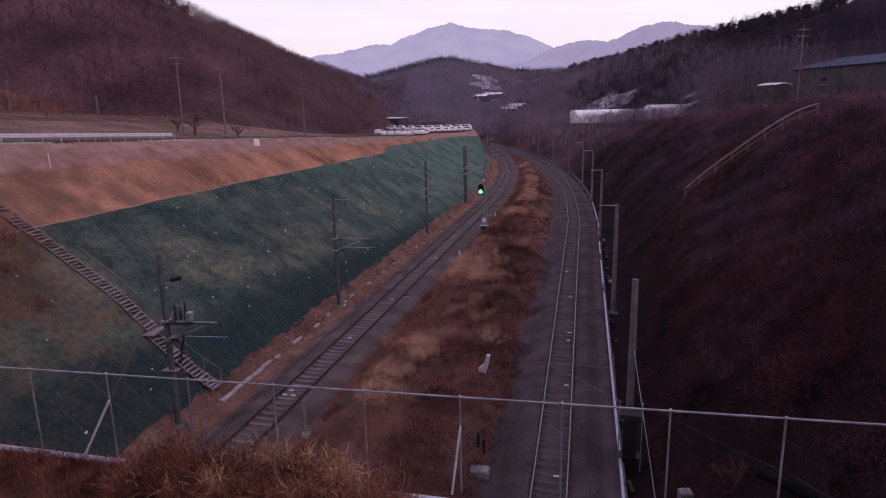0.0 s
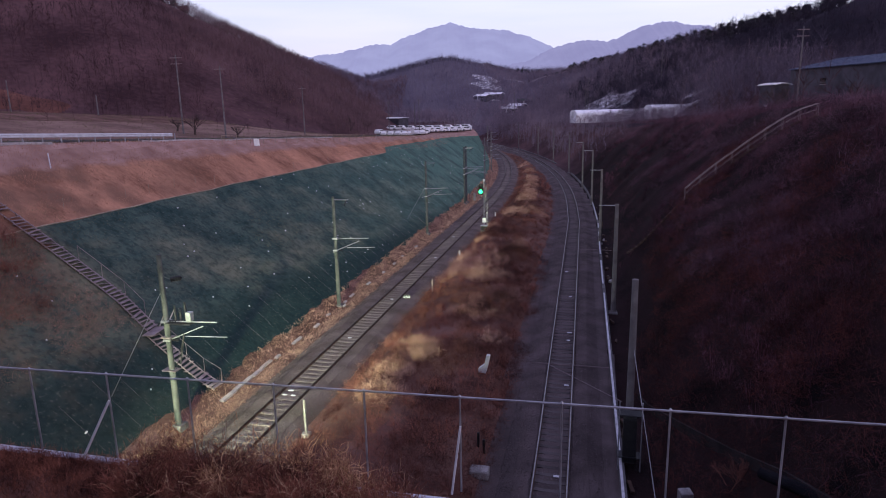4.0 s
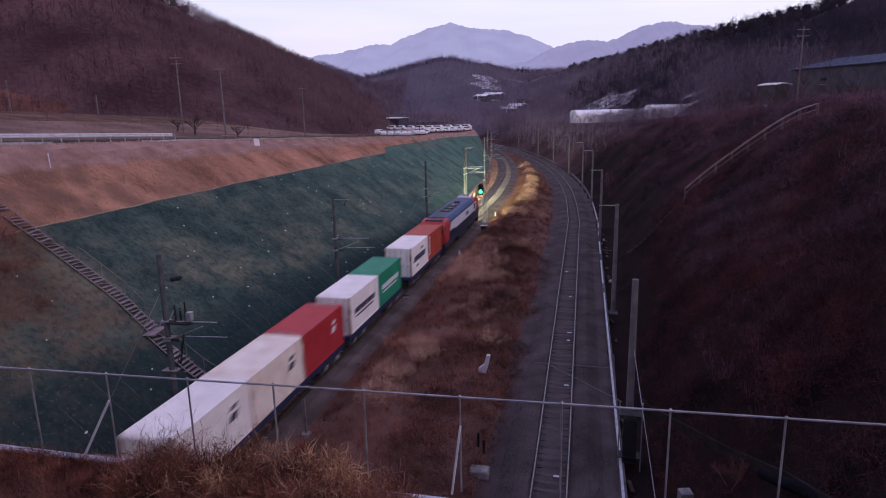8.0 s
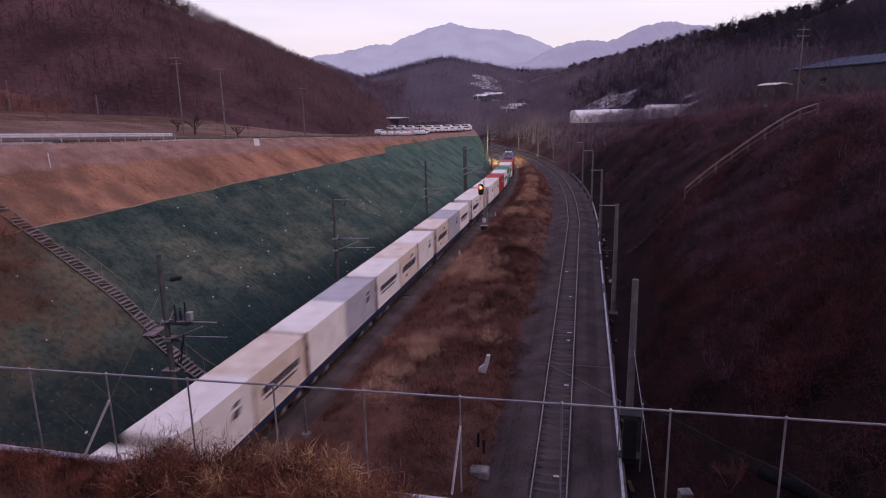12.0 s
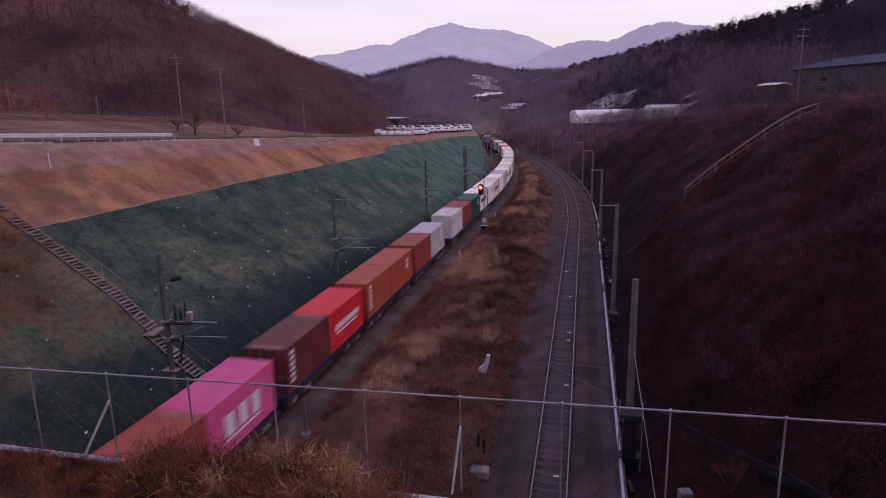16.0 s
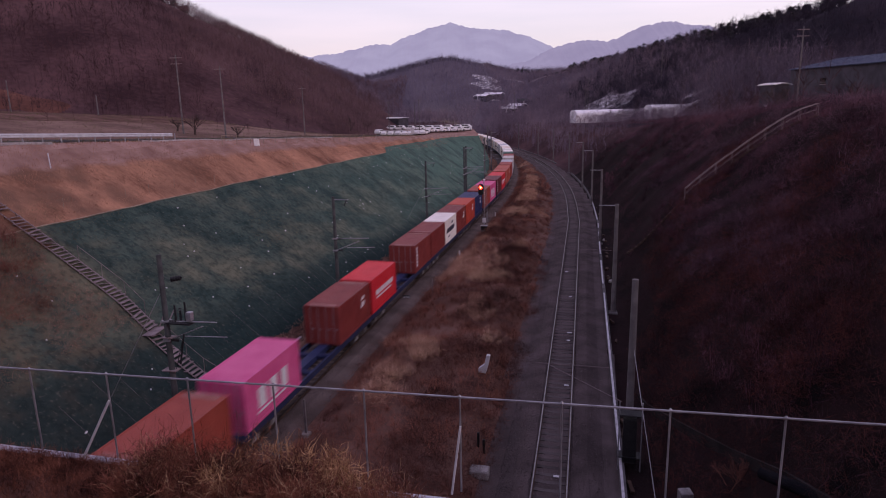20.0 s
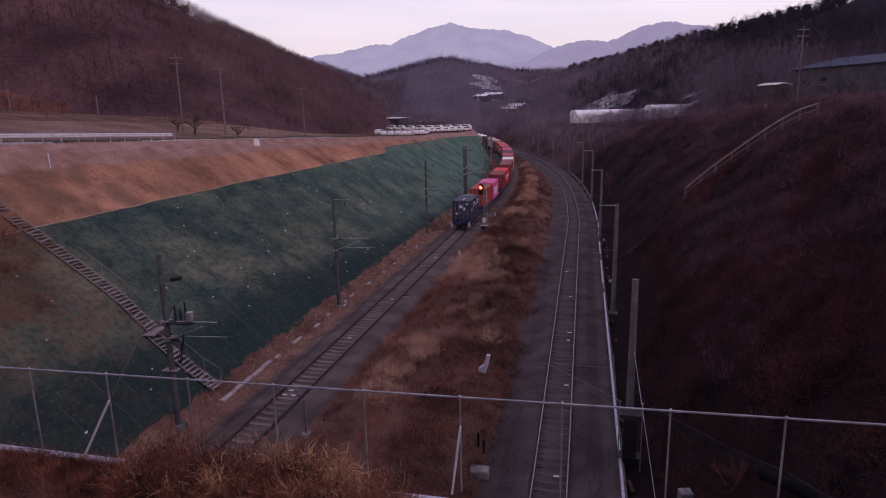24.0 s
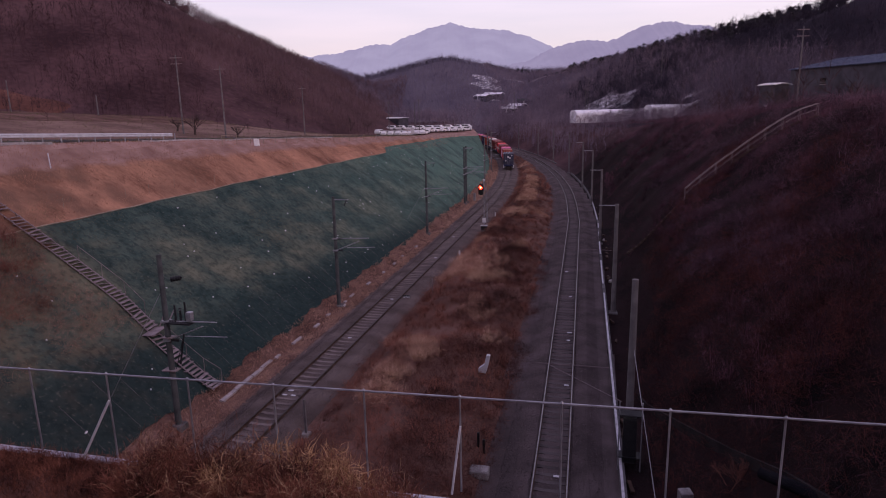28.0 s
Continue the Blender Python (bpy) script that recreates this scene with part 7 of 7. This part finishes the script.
M["blue_roof"] = mat("blue_metal_roof", (0.03, 0.042, 0.09), (0.045, 0.062, 0.125), 0.8, 0.6, 0.1, 0.05, fine=10)
M["shed_wall"] = mat("grey_shed_cladding", (0.045, 0.042, 0.053), (0.08, 0.073, 0.09), 0.7, 0.8, bump=0.2, fine=10)
gabled("factory_shed", 66.0, 92.0, 0.03, 16, 36, 5.9, 1.6, M["shed_wall"], M["blue_roof"], "long grey shed with a blue metal roof", "shed", [(-1, -9, 3.4, 1.4, 0.9, "window"), (-1, 9, 3.4, 1.4, 0.9, "window")])
gabled("lean_to_shed", 59.5, 74.0, 0.03, 5, 9, 2.4, 0.6, M["shed_wall"], M["shed_wall"], "low grey lean-to beside the shed", "shed", [(-1, 0, 0.2, 1.0, 1.9, "door")])
gabled("flat_shelter", -16.5, 236.0, 0.9, 5, 9, 2.0, 0.2, M["shed_wall"], M["white_paint"], "low shelter with a flat white roof", "shelter", [(1, 0, 0.9, 2.0, 0.8, "window")], base=ground_at(*to_plan(-16.5, 236.0)) - 0.9)
for x, y, w, d, t, rf in ((30, 372, 7, 10, 1.2, "snow"), (41, 352, 6, 9, 1.0, "snow"), (36, 346, 6, 8, 1.5, "box_grey"), (24, 368, 6, 9, 0.8, "snow"), (47, 358, 6, 10, 1.3, "dark_metal")):
    gabled("farmhouse", x, y, t, w, d, 1.9, 1.0, M["shed_wall"], M[rf], "small rural house with snow on its pitched roof" if rf == "snow" else "small rural house with a pitched roof", "house", [(1, -2, 0.7, 1.2, 0.9, "window"), (-1, -2, 0.7, 1.2, 0.9, "window"), (-1, 1.5, 0, 0.9, 1.8, "door")])


def greenhouse(x, y, z, turn, length, w, h):
    root = empty("greenhouse", Matrix.Translation((x, y, z)) @ Matrix.Rotation(turn, 4, "Z"))
    bm = bmesh.new()
    prism(bm, [(-w / 2, -1.5), (w / 2, -1.5), (w / 2, h * 0.45)] + [(w / 2 * math.cos(math.pi * i / 10), h * 0.45 + h * 0.55 * math.sin(math.pi * i / 10)) for i in range(1, 10)] + [(-w / 2, h * 0.45)], -length / 2, length / 2)
    part("film_cover", bm, M["film"], root)
    for i in range(int(length / 3) + 1):
        yy = -length / 2 + i * 3
        bm = bmesh.new()
        pts = [(w / 2 + 0.03, 0.0), (w / 2 + 0.03, h * 0.45)] + [((w / 2 + 0.03) * math.cos(math.pi * k / 10), h * 0.45 + (h * 0.55 + 0.03) * math.sin(math.pi * k / 10)) for k in range(1, 10)] + [(-w / 2 - 0.03, h * 0.45), (-w / 2 - 0.03, 0)]
        for p, q in zip(pts[:-1], pts[1:]):
            tube(bm, (p[0], yy, p[1]), (q[0], yy, q[1]), 0.04, seg=4, caps=False)
        part("hoop", bm, M["steel"], root)
    bm = bmesh.new()
    box(bm, -0.5, -length / 2 - 0.03, 0, 0.5, -length / 2 + 0.02, 2.0)
    part("door", bm, M["box_grey"], root)
    return tagged(root, "long white film greenhouse with hoop roof", "greenhouse", "greenhouses")


M["film"] = mat("white_film", (0.68, 0.68, 0.74), (0.86, 0.86, 0.90), 0.8, 0.45, bump=0.1, fine=8)
greenhouse(60.0, 224.5, ground_at(*to_plan(55, 225)) + 1.9, -1.45, 31, 7, 2.7)
greenhouse(68.0, 200.0, ground_at(*to_plan(68, 200)) + 1.1, -1.45, 11, 6, 2.6)


def snow_patch(x, y, rx, ry, seed, dirty=False):
    rg = np.random.default_rng(seed)
    n, r = 28, 7
    V, F = [], []
    ph = rg.uniform(0, 6.28, 3)
    for j in range(r + 1):
        for i in range(n):
            a = 2 * np.pi * i / n
            k = (1 + 0.25 * np.sin(2 * a + ph[0]) + 0.18 * np.sin(5 * a + ph[1]) + 0.1 * np.sin(9 * a + ph[2])) * j / r
            px, py = x + rx * k * np.cos(a), y + ry * k * np.sin(a)
            s, lat = to_plan(px, py)
            V.append((px, py, ground_at(s, lat) + 0.25 * (1 - (j / r) ** 2) + 0.02))
    for j in range(r):
        for i in range(n):
            F.append((j * n + i, (j + 1) * n + i, (j + 1) * n + (i + 1) % n, j * n + (i + 1) % n))
    tagged(arrays("snow_patch", np.array(V), np.array(F), M["patchy_snow"]), "patch of old snow on a hillside clearing", "snow")


M["patchy_snow"] = mat("patchy_snow", (0.10, 0.08, 0.08), (0.75, 0.74, 0.80), 0.35, 0.8, bump=0.3, fine=3, c3=(0.38, 0.36, 0.38))
for i, (x, y, rx, ry) in enumerate(((29, 414, 9, 7), (29, 396, 9, 8), (57, 426, 14, 3), (41, 351, 5, 2), (27, 367, 7, 2), (37, 344, 3, 2), (70, 274, 9, 12), (80, 209, 4, 2), (75, 200, 3, 2))):
    snow_patch(x, y, rx, ry, i)


# ---- small things beside the tracks ----
def wire(name, a, b, r, material, label, category):
    bm = bmesh.new()
    tube(bm, a, b, r, seg=5)
    return tagged(part(name, bm, material), label, category)


def stake(s, off, h, w, material, label, base=0.0):
    gz0 = ground_at(s, off - float(bend(s)))
    root = empty("marker_post", Matrix.Translation(on_line(s, off, gz0)) @ Matrix.Rotation(heading(s), 4, "Z"))
    bm = bmesh.new()
    box(bm, -w / 2, -w / 2, -0.2, w / 2, w / 2, h, 0.015)
    part("post", bm, material, root)
    if base:
        bm = bmesh.new()
        box(bm, -base, -base, -0.2, base, base, 0.25, 0.05)
        part("foot", bm, M["concrete"], root)
    return tagged(root, label, "marker", "trackside markers")


stake(28.3, 2.75, 2.1, 0.12, M["pole"], "grey concrete marker post on a concrete foot", 0.22)
stake(54.7, 2.9, 1.2, 0.12, M["stair"], "weathered grey marker post")
stake(68.7, 2.5, 0.7, 0.12, M["white_paint"], "short white marker post")
stake(84.5, 2.5, 0.6, 0.12, M["white_paint"], "short white marker post")
stake(95.0, 2.5, 0.6, 0.12, M["white_paint"], "short white marker post")
stake(110.0, -3.3, 1.3, 0.35, M["concrete"], "pale trackside equipment box")
stake(28.4, 11.8, 0.75, 0.12, M["dark_metal"], "small dark trackside post")
stake(28.2, 12.1, 0.75, 0.12, M["dark_metal"], "small dark trackside post")


for s, off in ((36.4, -17.9), (42.2, -17.7), (44.9, -17.7), (48.3, -17.8), (51.3, -17.8), (53.7, -17.4), (59.6, -17.4), (69.1, -16.9), (78.6, -16.7)):
    stake(s, off, 0.75, 0.03, M["hem"], "thin bleached stake above the net")
wire("leaning_stick", at(39.2, -21.2, ground_at(39.2, -21.2)), at(39.7, -21.75, ground_at(39.7, -21.75) + 0.65), 0.035, M["lid"], "pale stick leaning on the grassy bank", "stick")
wire("guy_wire", on_line(80.0, -4.1, 6.0), on_line(79.4, -6.6, 1.7), 0.012, M["steel"], "steel guy wire of a catenary mast", "wire")


def leaning_slab():
    s, off = 36.0, 10.8
    z = ground_at(s, off)
    bm = bmesh.new()
    prism(bm, [(-0.35, 0.0), (0.12, 0.0), (0.22, 0.5), (0.30, 1.15), (0.08, 1.15), (0.0, 0.55), (-0.35, 0.25)], -0.14, 0.14)
    bmesh.ops.bevel(bm, geom=list(bm.edges), offset=0.02, segments=1, affect="EDGES")
    ob = part("concrete_block", bm, M["lid"])
    ob.matrix_basis = Matrix.Translation(at(s, off, z + 0.15)) @ pose(0, 0, 0, 0, 4, -13)
    tagged(ob, "pale L-shaped concrete block among the dry grass", "block")
    bm = bmesh.new()
    box(bm, -0.45, -0.32, 0, 0.45, 0.32, 0.42, 0.05)
    ob = part("cable_pit", bm, M["concrete"])
    s, off = 26.4, 12.2
    ob.matrix_basis = Matrix.Translation(at(s, off, ground_at(s, off) - 0.05)) @ Matrix.Rotation(-TURN, 4, "Z")
    tagged(ob, "grey concrete cable pit beside the track", "pit")


leaning_slab()


def curve_sign():
    s, off = 51.9, 1.3
    root = empty("curve_sign", Matrix.Translation(on_line(s, off, -0.3)) @ Matrix.Rotation(heading(s), 4, "Z"))
    bm = bmesh.new()
    box(bm, -0.32, -0.03, 0.0, 0.32, 0.03, 0.42, 0.01)
    part("plate", bm, M["dark_metal"], root)
    cu = bpy.data.curves.new("digits", "FONT")
    cu.body, cu.size, cu.extrude, cu.align_x = "600", 0.42, 0.004, "CENTER"
    tmp = new("digits_tmp", cu)
    dg = bpy.context.evaluated_depsgraph_get()
    me = bpy.data.meshes.new_from_object(tmp.evaluated_get(dg))
    bpy.data.objects.remove(tmp)
    me.materials.append(M["white_paint"])
    d = new("digits", me)
    d.parent = root
    d.matrix_basis = Matrix.Translation((0, -0.036, 0.06)) @ pose(0, 0, 0, 90)
    tagged(root, "low dark sign with white digits beside the rail", "sign")


curve_sign()


wire("guy_wire", on_line(27.6, -4.3, 7.4), at(26.2, -7.0, ground_at(26.2, -7.0)), 0.014, M["steel"], "steel guy wire of a catenary mast", "wire")
wire("guy_wire", at(29.5, 3.55 + float(gap(29.5)), 5.2), at(22.0, 19.9, ground_at(22.0, 19.9)), 0.018, M["steel"], "steel guy wire of a catenary mast", "wire")
for s, o0, o1, ds in ((39.2, -1.9, 3.0, 0.3), (39.0, -0.7, 3.6, -4.2), (72.5, 0.6, 4.4, 0.3)):
    g = float(gap(s))
    wire("bonding_cable", at(s, g + o0, 0.02), at(s + ds, g + o1, -0.1), 0.022, M["stair"], "grey cable laid across the track", "cable")


M["dark_conc"] = mat("dark_drain_concrete", (0.014, 0.013, 0.014), (0.036, 0.031, 0.032), 1.0, 0.9, bump=0.4, fine=20)


M["black_plastic"] = mat("black_plastic", (0.005, 0.005, 0.007), (0.01, 0.01, 0.013), 3.0, 0.9, bump=0.05)


def wing_wall():
    line = [at(s, o, ground_at(s, o)) for s, o in ((36.5, 19.9), (34.6, 20.3), (29.4, 21.6), (25.6, 22.7), (21.7, 23.7), (17, 24.8), (12, 26.0))]
    root = sweep("drain_channel", line, [(-0.25, -0.4), (0.25, -0.4), (0.25, 0.14), (0.15, 0.14), (0.12, -0.05), (-0.12, -0.05), (-0.15, 0.14), (-0.25, 0.14)], M["dark_conc"])
    tagged(root, "concrete drain channel running down the brushy bank", "drain", kind="structure")
    bm = bmesh.new()
    box(bm, -0.25, -0.25, -1.2, 0.25, 0.25, 0.55, 0.03)
    ob = part("concrete_post", bm, M["concrete"])
    ob.matrix_basis = Matrix.Translation(at(24.9, 20.9, ground_at(24.9, 20.9)))
    tagged(ob, "square concrete post on the bank", "post")
    p = at(20.5, 23.6, ground_at(20.5, 23.6))
    bm = bmesh.new()
    tube(bm, p + Vector((-0.5, 1.4, 0.1)), p + Vector((0.9, -2.5, 0.9)), 0.2, seg=16)
    ob = part("drain_pipe", bm, M["black_plastic"])
    tagged(ob, "dark plastic drain pipe on the bank", "pipe")


wing_wall()


def mast_feet():
    """Cabinet and ladder frame at the foot of the nearest right-hand mast."""
    s = 29.5
    off = 3.5 + float(gap(s))
    root = empty("mast_cabinet", Matrix.Translation(at(s - 0.9, off, ground_at(s - 0.9, off))) @ Matrix.Rotation(-TURN, 4, "Z"))
    bm = bmesh.new()
    box(bm, -0.3, -0.22, 0.3, 0.3, 0.22, 2.5, 0.03)
    part("cabinet_body", bm, M["dark_metal"], root)
    for x in (-0.5, 0.5):
        bm = bmesh.new()
        tube(bm, (x, -0.35, 0), (x, -0.3, 3.4), 0.03, seg=6)
        part("frame_post", bm, M["steel"], root)
    for z in (0.6, 2.7):
        bm = bmesh.new()
        box(bm, -0.55, -0.3, z, 0.55, 0.3, z + 0.04)
        part("frame_shelf", bm, M["dark_metal"], root)
    tagged(root, "dark equipment cabinet in a steel frame by the mast", "cabinet")


mast_feet()


# ---- bare trees beyond the road ----
def bare_tree(x, y, h, seed):
    rv = random.Random(seed)
    s, lat = to_plan(x, y)
    root = empty("bare_tree", Matrix.Translation((x, y, ground_at(s, lat) - 0.1)))
    bm = bmesh.new()
    tube(bm, (0, 0, 0), (0.15, 0, h * 0.3), 0.2, 0.13, seg=9)
    part("trunk", bm, M["bark"], root)

    def grow(bm, p, d, ln, r, depth):
        q = p + d * ln
        tube(bm, p, q, r, r * 0.6, seg=5 if depth else 4, caps=False)
        if depth:
            for _ in range(3):
                e = (d + Vector((rv.uniform(-0.9, 0.9), rv.uniform(-0.9, 0.9), rv.uniform(-0.25, 0.5)))).normalized()
                grow(bm, p + d * ln * rv.uniform(0.55, 1.0), e, ln * rv.uniform(0.5, 0.75), r * 0.55, depth - 1)
    for i in range(6):
        bm = bmesh.new()
        a = i * 1.05 + rv.uniform(-0.3, 0.3)
        grow(bm, Vector((0.08, 0, h * rv.uniform(0.1, 0.3))), Vector((math.cos(a) * 0.8, math.sin(a) * 0.8, rv.uniform(0.5, 1.1))).normalized(), h * rv.uniform(0.2, 0.34), 0.075, 4)
        part("limb", bm, M["bark"], root)
    return tagged(root, "low spreading bare tree in the field", "tree", "trees in the field")


for x, y, h, k in ((-39.3, 105.7, 4.9, 1), (-43.6, 109.6, 2.8, 2), (-32.3, 104.7, 2.6, 3), (-25.7, 188.6, 5.0, 4), (-21.8, 196.5, 4.5, 5), (58, 97, 6, 6), (55, 88, 5, 7), (52, 104, 6, 8), (62, 118, 7, 9)):
    bare_tree(x, y, h, k)


def bare_shrub(s, off, h, seed):
    """A thicket of thin bare stems forking upwards."""
    rv = random.Random(seed)
    root = empty("bare_shrub", Matrix.Translation(at(s, off, ground_at(s, off) - 0.05)))
    for i in range(9):
        bm = bmesh.new()
        a, tilt = rv.uniform(0, 6.28), rv.uniform(0.15, 0.9)
        stack = [(Vector((rv.uniform(-0.3, 0.3), rv.uniform(-0.3, 0.3), 0)), Vector((math.cos(a) * tilt, math.sin(a) * tilt, 1)).normalized(), h * rv.uniform(0.3, 0.45), 0.02, 3)]
        while stack:
            p, d, ln, r, depth = stack.pop()
            q = p + d * ln
            tube(bm, p, q, r, r * 0.7, seg=4, caps=False)
            for _ in range(3 if depth else 0):
                e = (d + Vector((rv.uniform(-0.7, 0.7), rv.uniform(-0.7, 0.7), rv.uniform(-0.2, 0.3)))).normalized()
                stack.append((p + d * ln * rv.uniform(0.5, 1.0), e, ln * rv.uniform(0.55, 0.8), r * 0.6, depth - 1))
        part("stem", bm, M["red_stem"], root)
    return tagged(root, "bare reddish shrub with thin forking stems on the bank", "shrub", "shrubs on the bank")


M["red_stem"] = mat("red_brown_stems", (0.12, 0.05, 0.04), (0.24, 0.11, 0.085), 3.0, 0.9, bump=0, fine=20)
for i, (s, off, h) in enumerate(((30.2, -16.2, 1.6), (28.6, -14.6, 1.3), (31.0, -18.2, 1.5), (27.2, -16.8, 1.4), (23.6, 22.4, 1.3), (22.4, 21.6, 1.1))):
    bare_shrub(s, off, h, 300 + i)


def earth_bank(x, y, rx, ry):
    n, r = 36, 10
    V, F = [], []
    for j in range(r + 1):
        for i in range(n):
            a = 2 * math.pi * i / n
            k = (1 + 0.12 * math.sin(3 * a) + 0.07 * math.sin(7 * a)) * j / r
            px, py = x + rx * k * math.cos(a), y + ry * k * math.sin(a)
            s, lat = to_plan(px, py)
            V.append((px, py, ground_at(s, lat) + 0.7 * (1 - (j / r) ** 2) - 0.05))
    for j in range(r):
        for i in range(n):
            F.append((j * n + i, (j + 1) * n + i, (j + 1) * n + (i + 1) % n, j * n + (i + 1) % n))
    tagged(arrays("earth_bank", np.array(V), np.array(F), M["red_earth"]), "low bank of orange earth at the hill foot", "bank", kind="structure")


earth_bank(-89, 140, 17, 6)
gabled("flat_shelter", 53.6, 107.0, 0.2, 2.4, 3.6, 5.0, 0.2, M["shed_wall"], M["white_paint"], "small shelter with a pale flat roof on the bank top", "shelter", [(-1, 0, 0.1, 1.0, 1.8, "door")])

rg = np.random.default_rng(77)
x_, y_ = rg.uniform(46, 58, 150), rg.uniform(72, 116, 150)
s_, l_ = x_ * D2[0] + y_ * D2[1], x_ * N2[0] + y_ * N2[1] - C0
tangle("shed_scrub", np.stack([x_, y_, ground_z(s_, l_)], 1), 60, 1.6, 2.3, 0.022, 1.2, M["blade_crest"], 78)
tagged(bpy.data.objects["shed_scrub"], "tall grey brush in front of the shed", "scrub", kind="stuff")


def motions():
    """Key all that moves."""
    times = [0.0, 2.0, 4.0] + [4.5 + 0.5 * i for i in range(48)]
    for thing, mark, half, lift in MOVERS:
        walk(thing, [(t, Matrix.Translation((0, 0, lift)) @ train_pose(t, mark, half)) for t in times])
    # added flaps stand in for switching: green is covered once the train has passed, red is uncovered later
    for flap, hinge, lens in FLAPS:
        shut, bare = Matrix.Translation(hinge), Matrix.Translation(hinge) @ pose(0, 0, 0, 0, 0, -86)
        if lens == "green_lens":
            walk(flap, [(0.0, bare), (8.6, bare), (8.7, shut), (28.0, shut)])
        else:
            walk(flap, [(0.0, shut), (10.85, shut), (10.95, bare), (28.0, bare)])


motions()
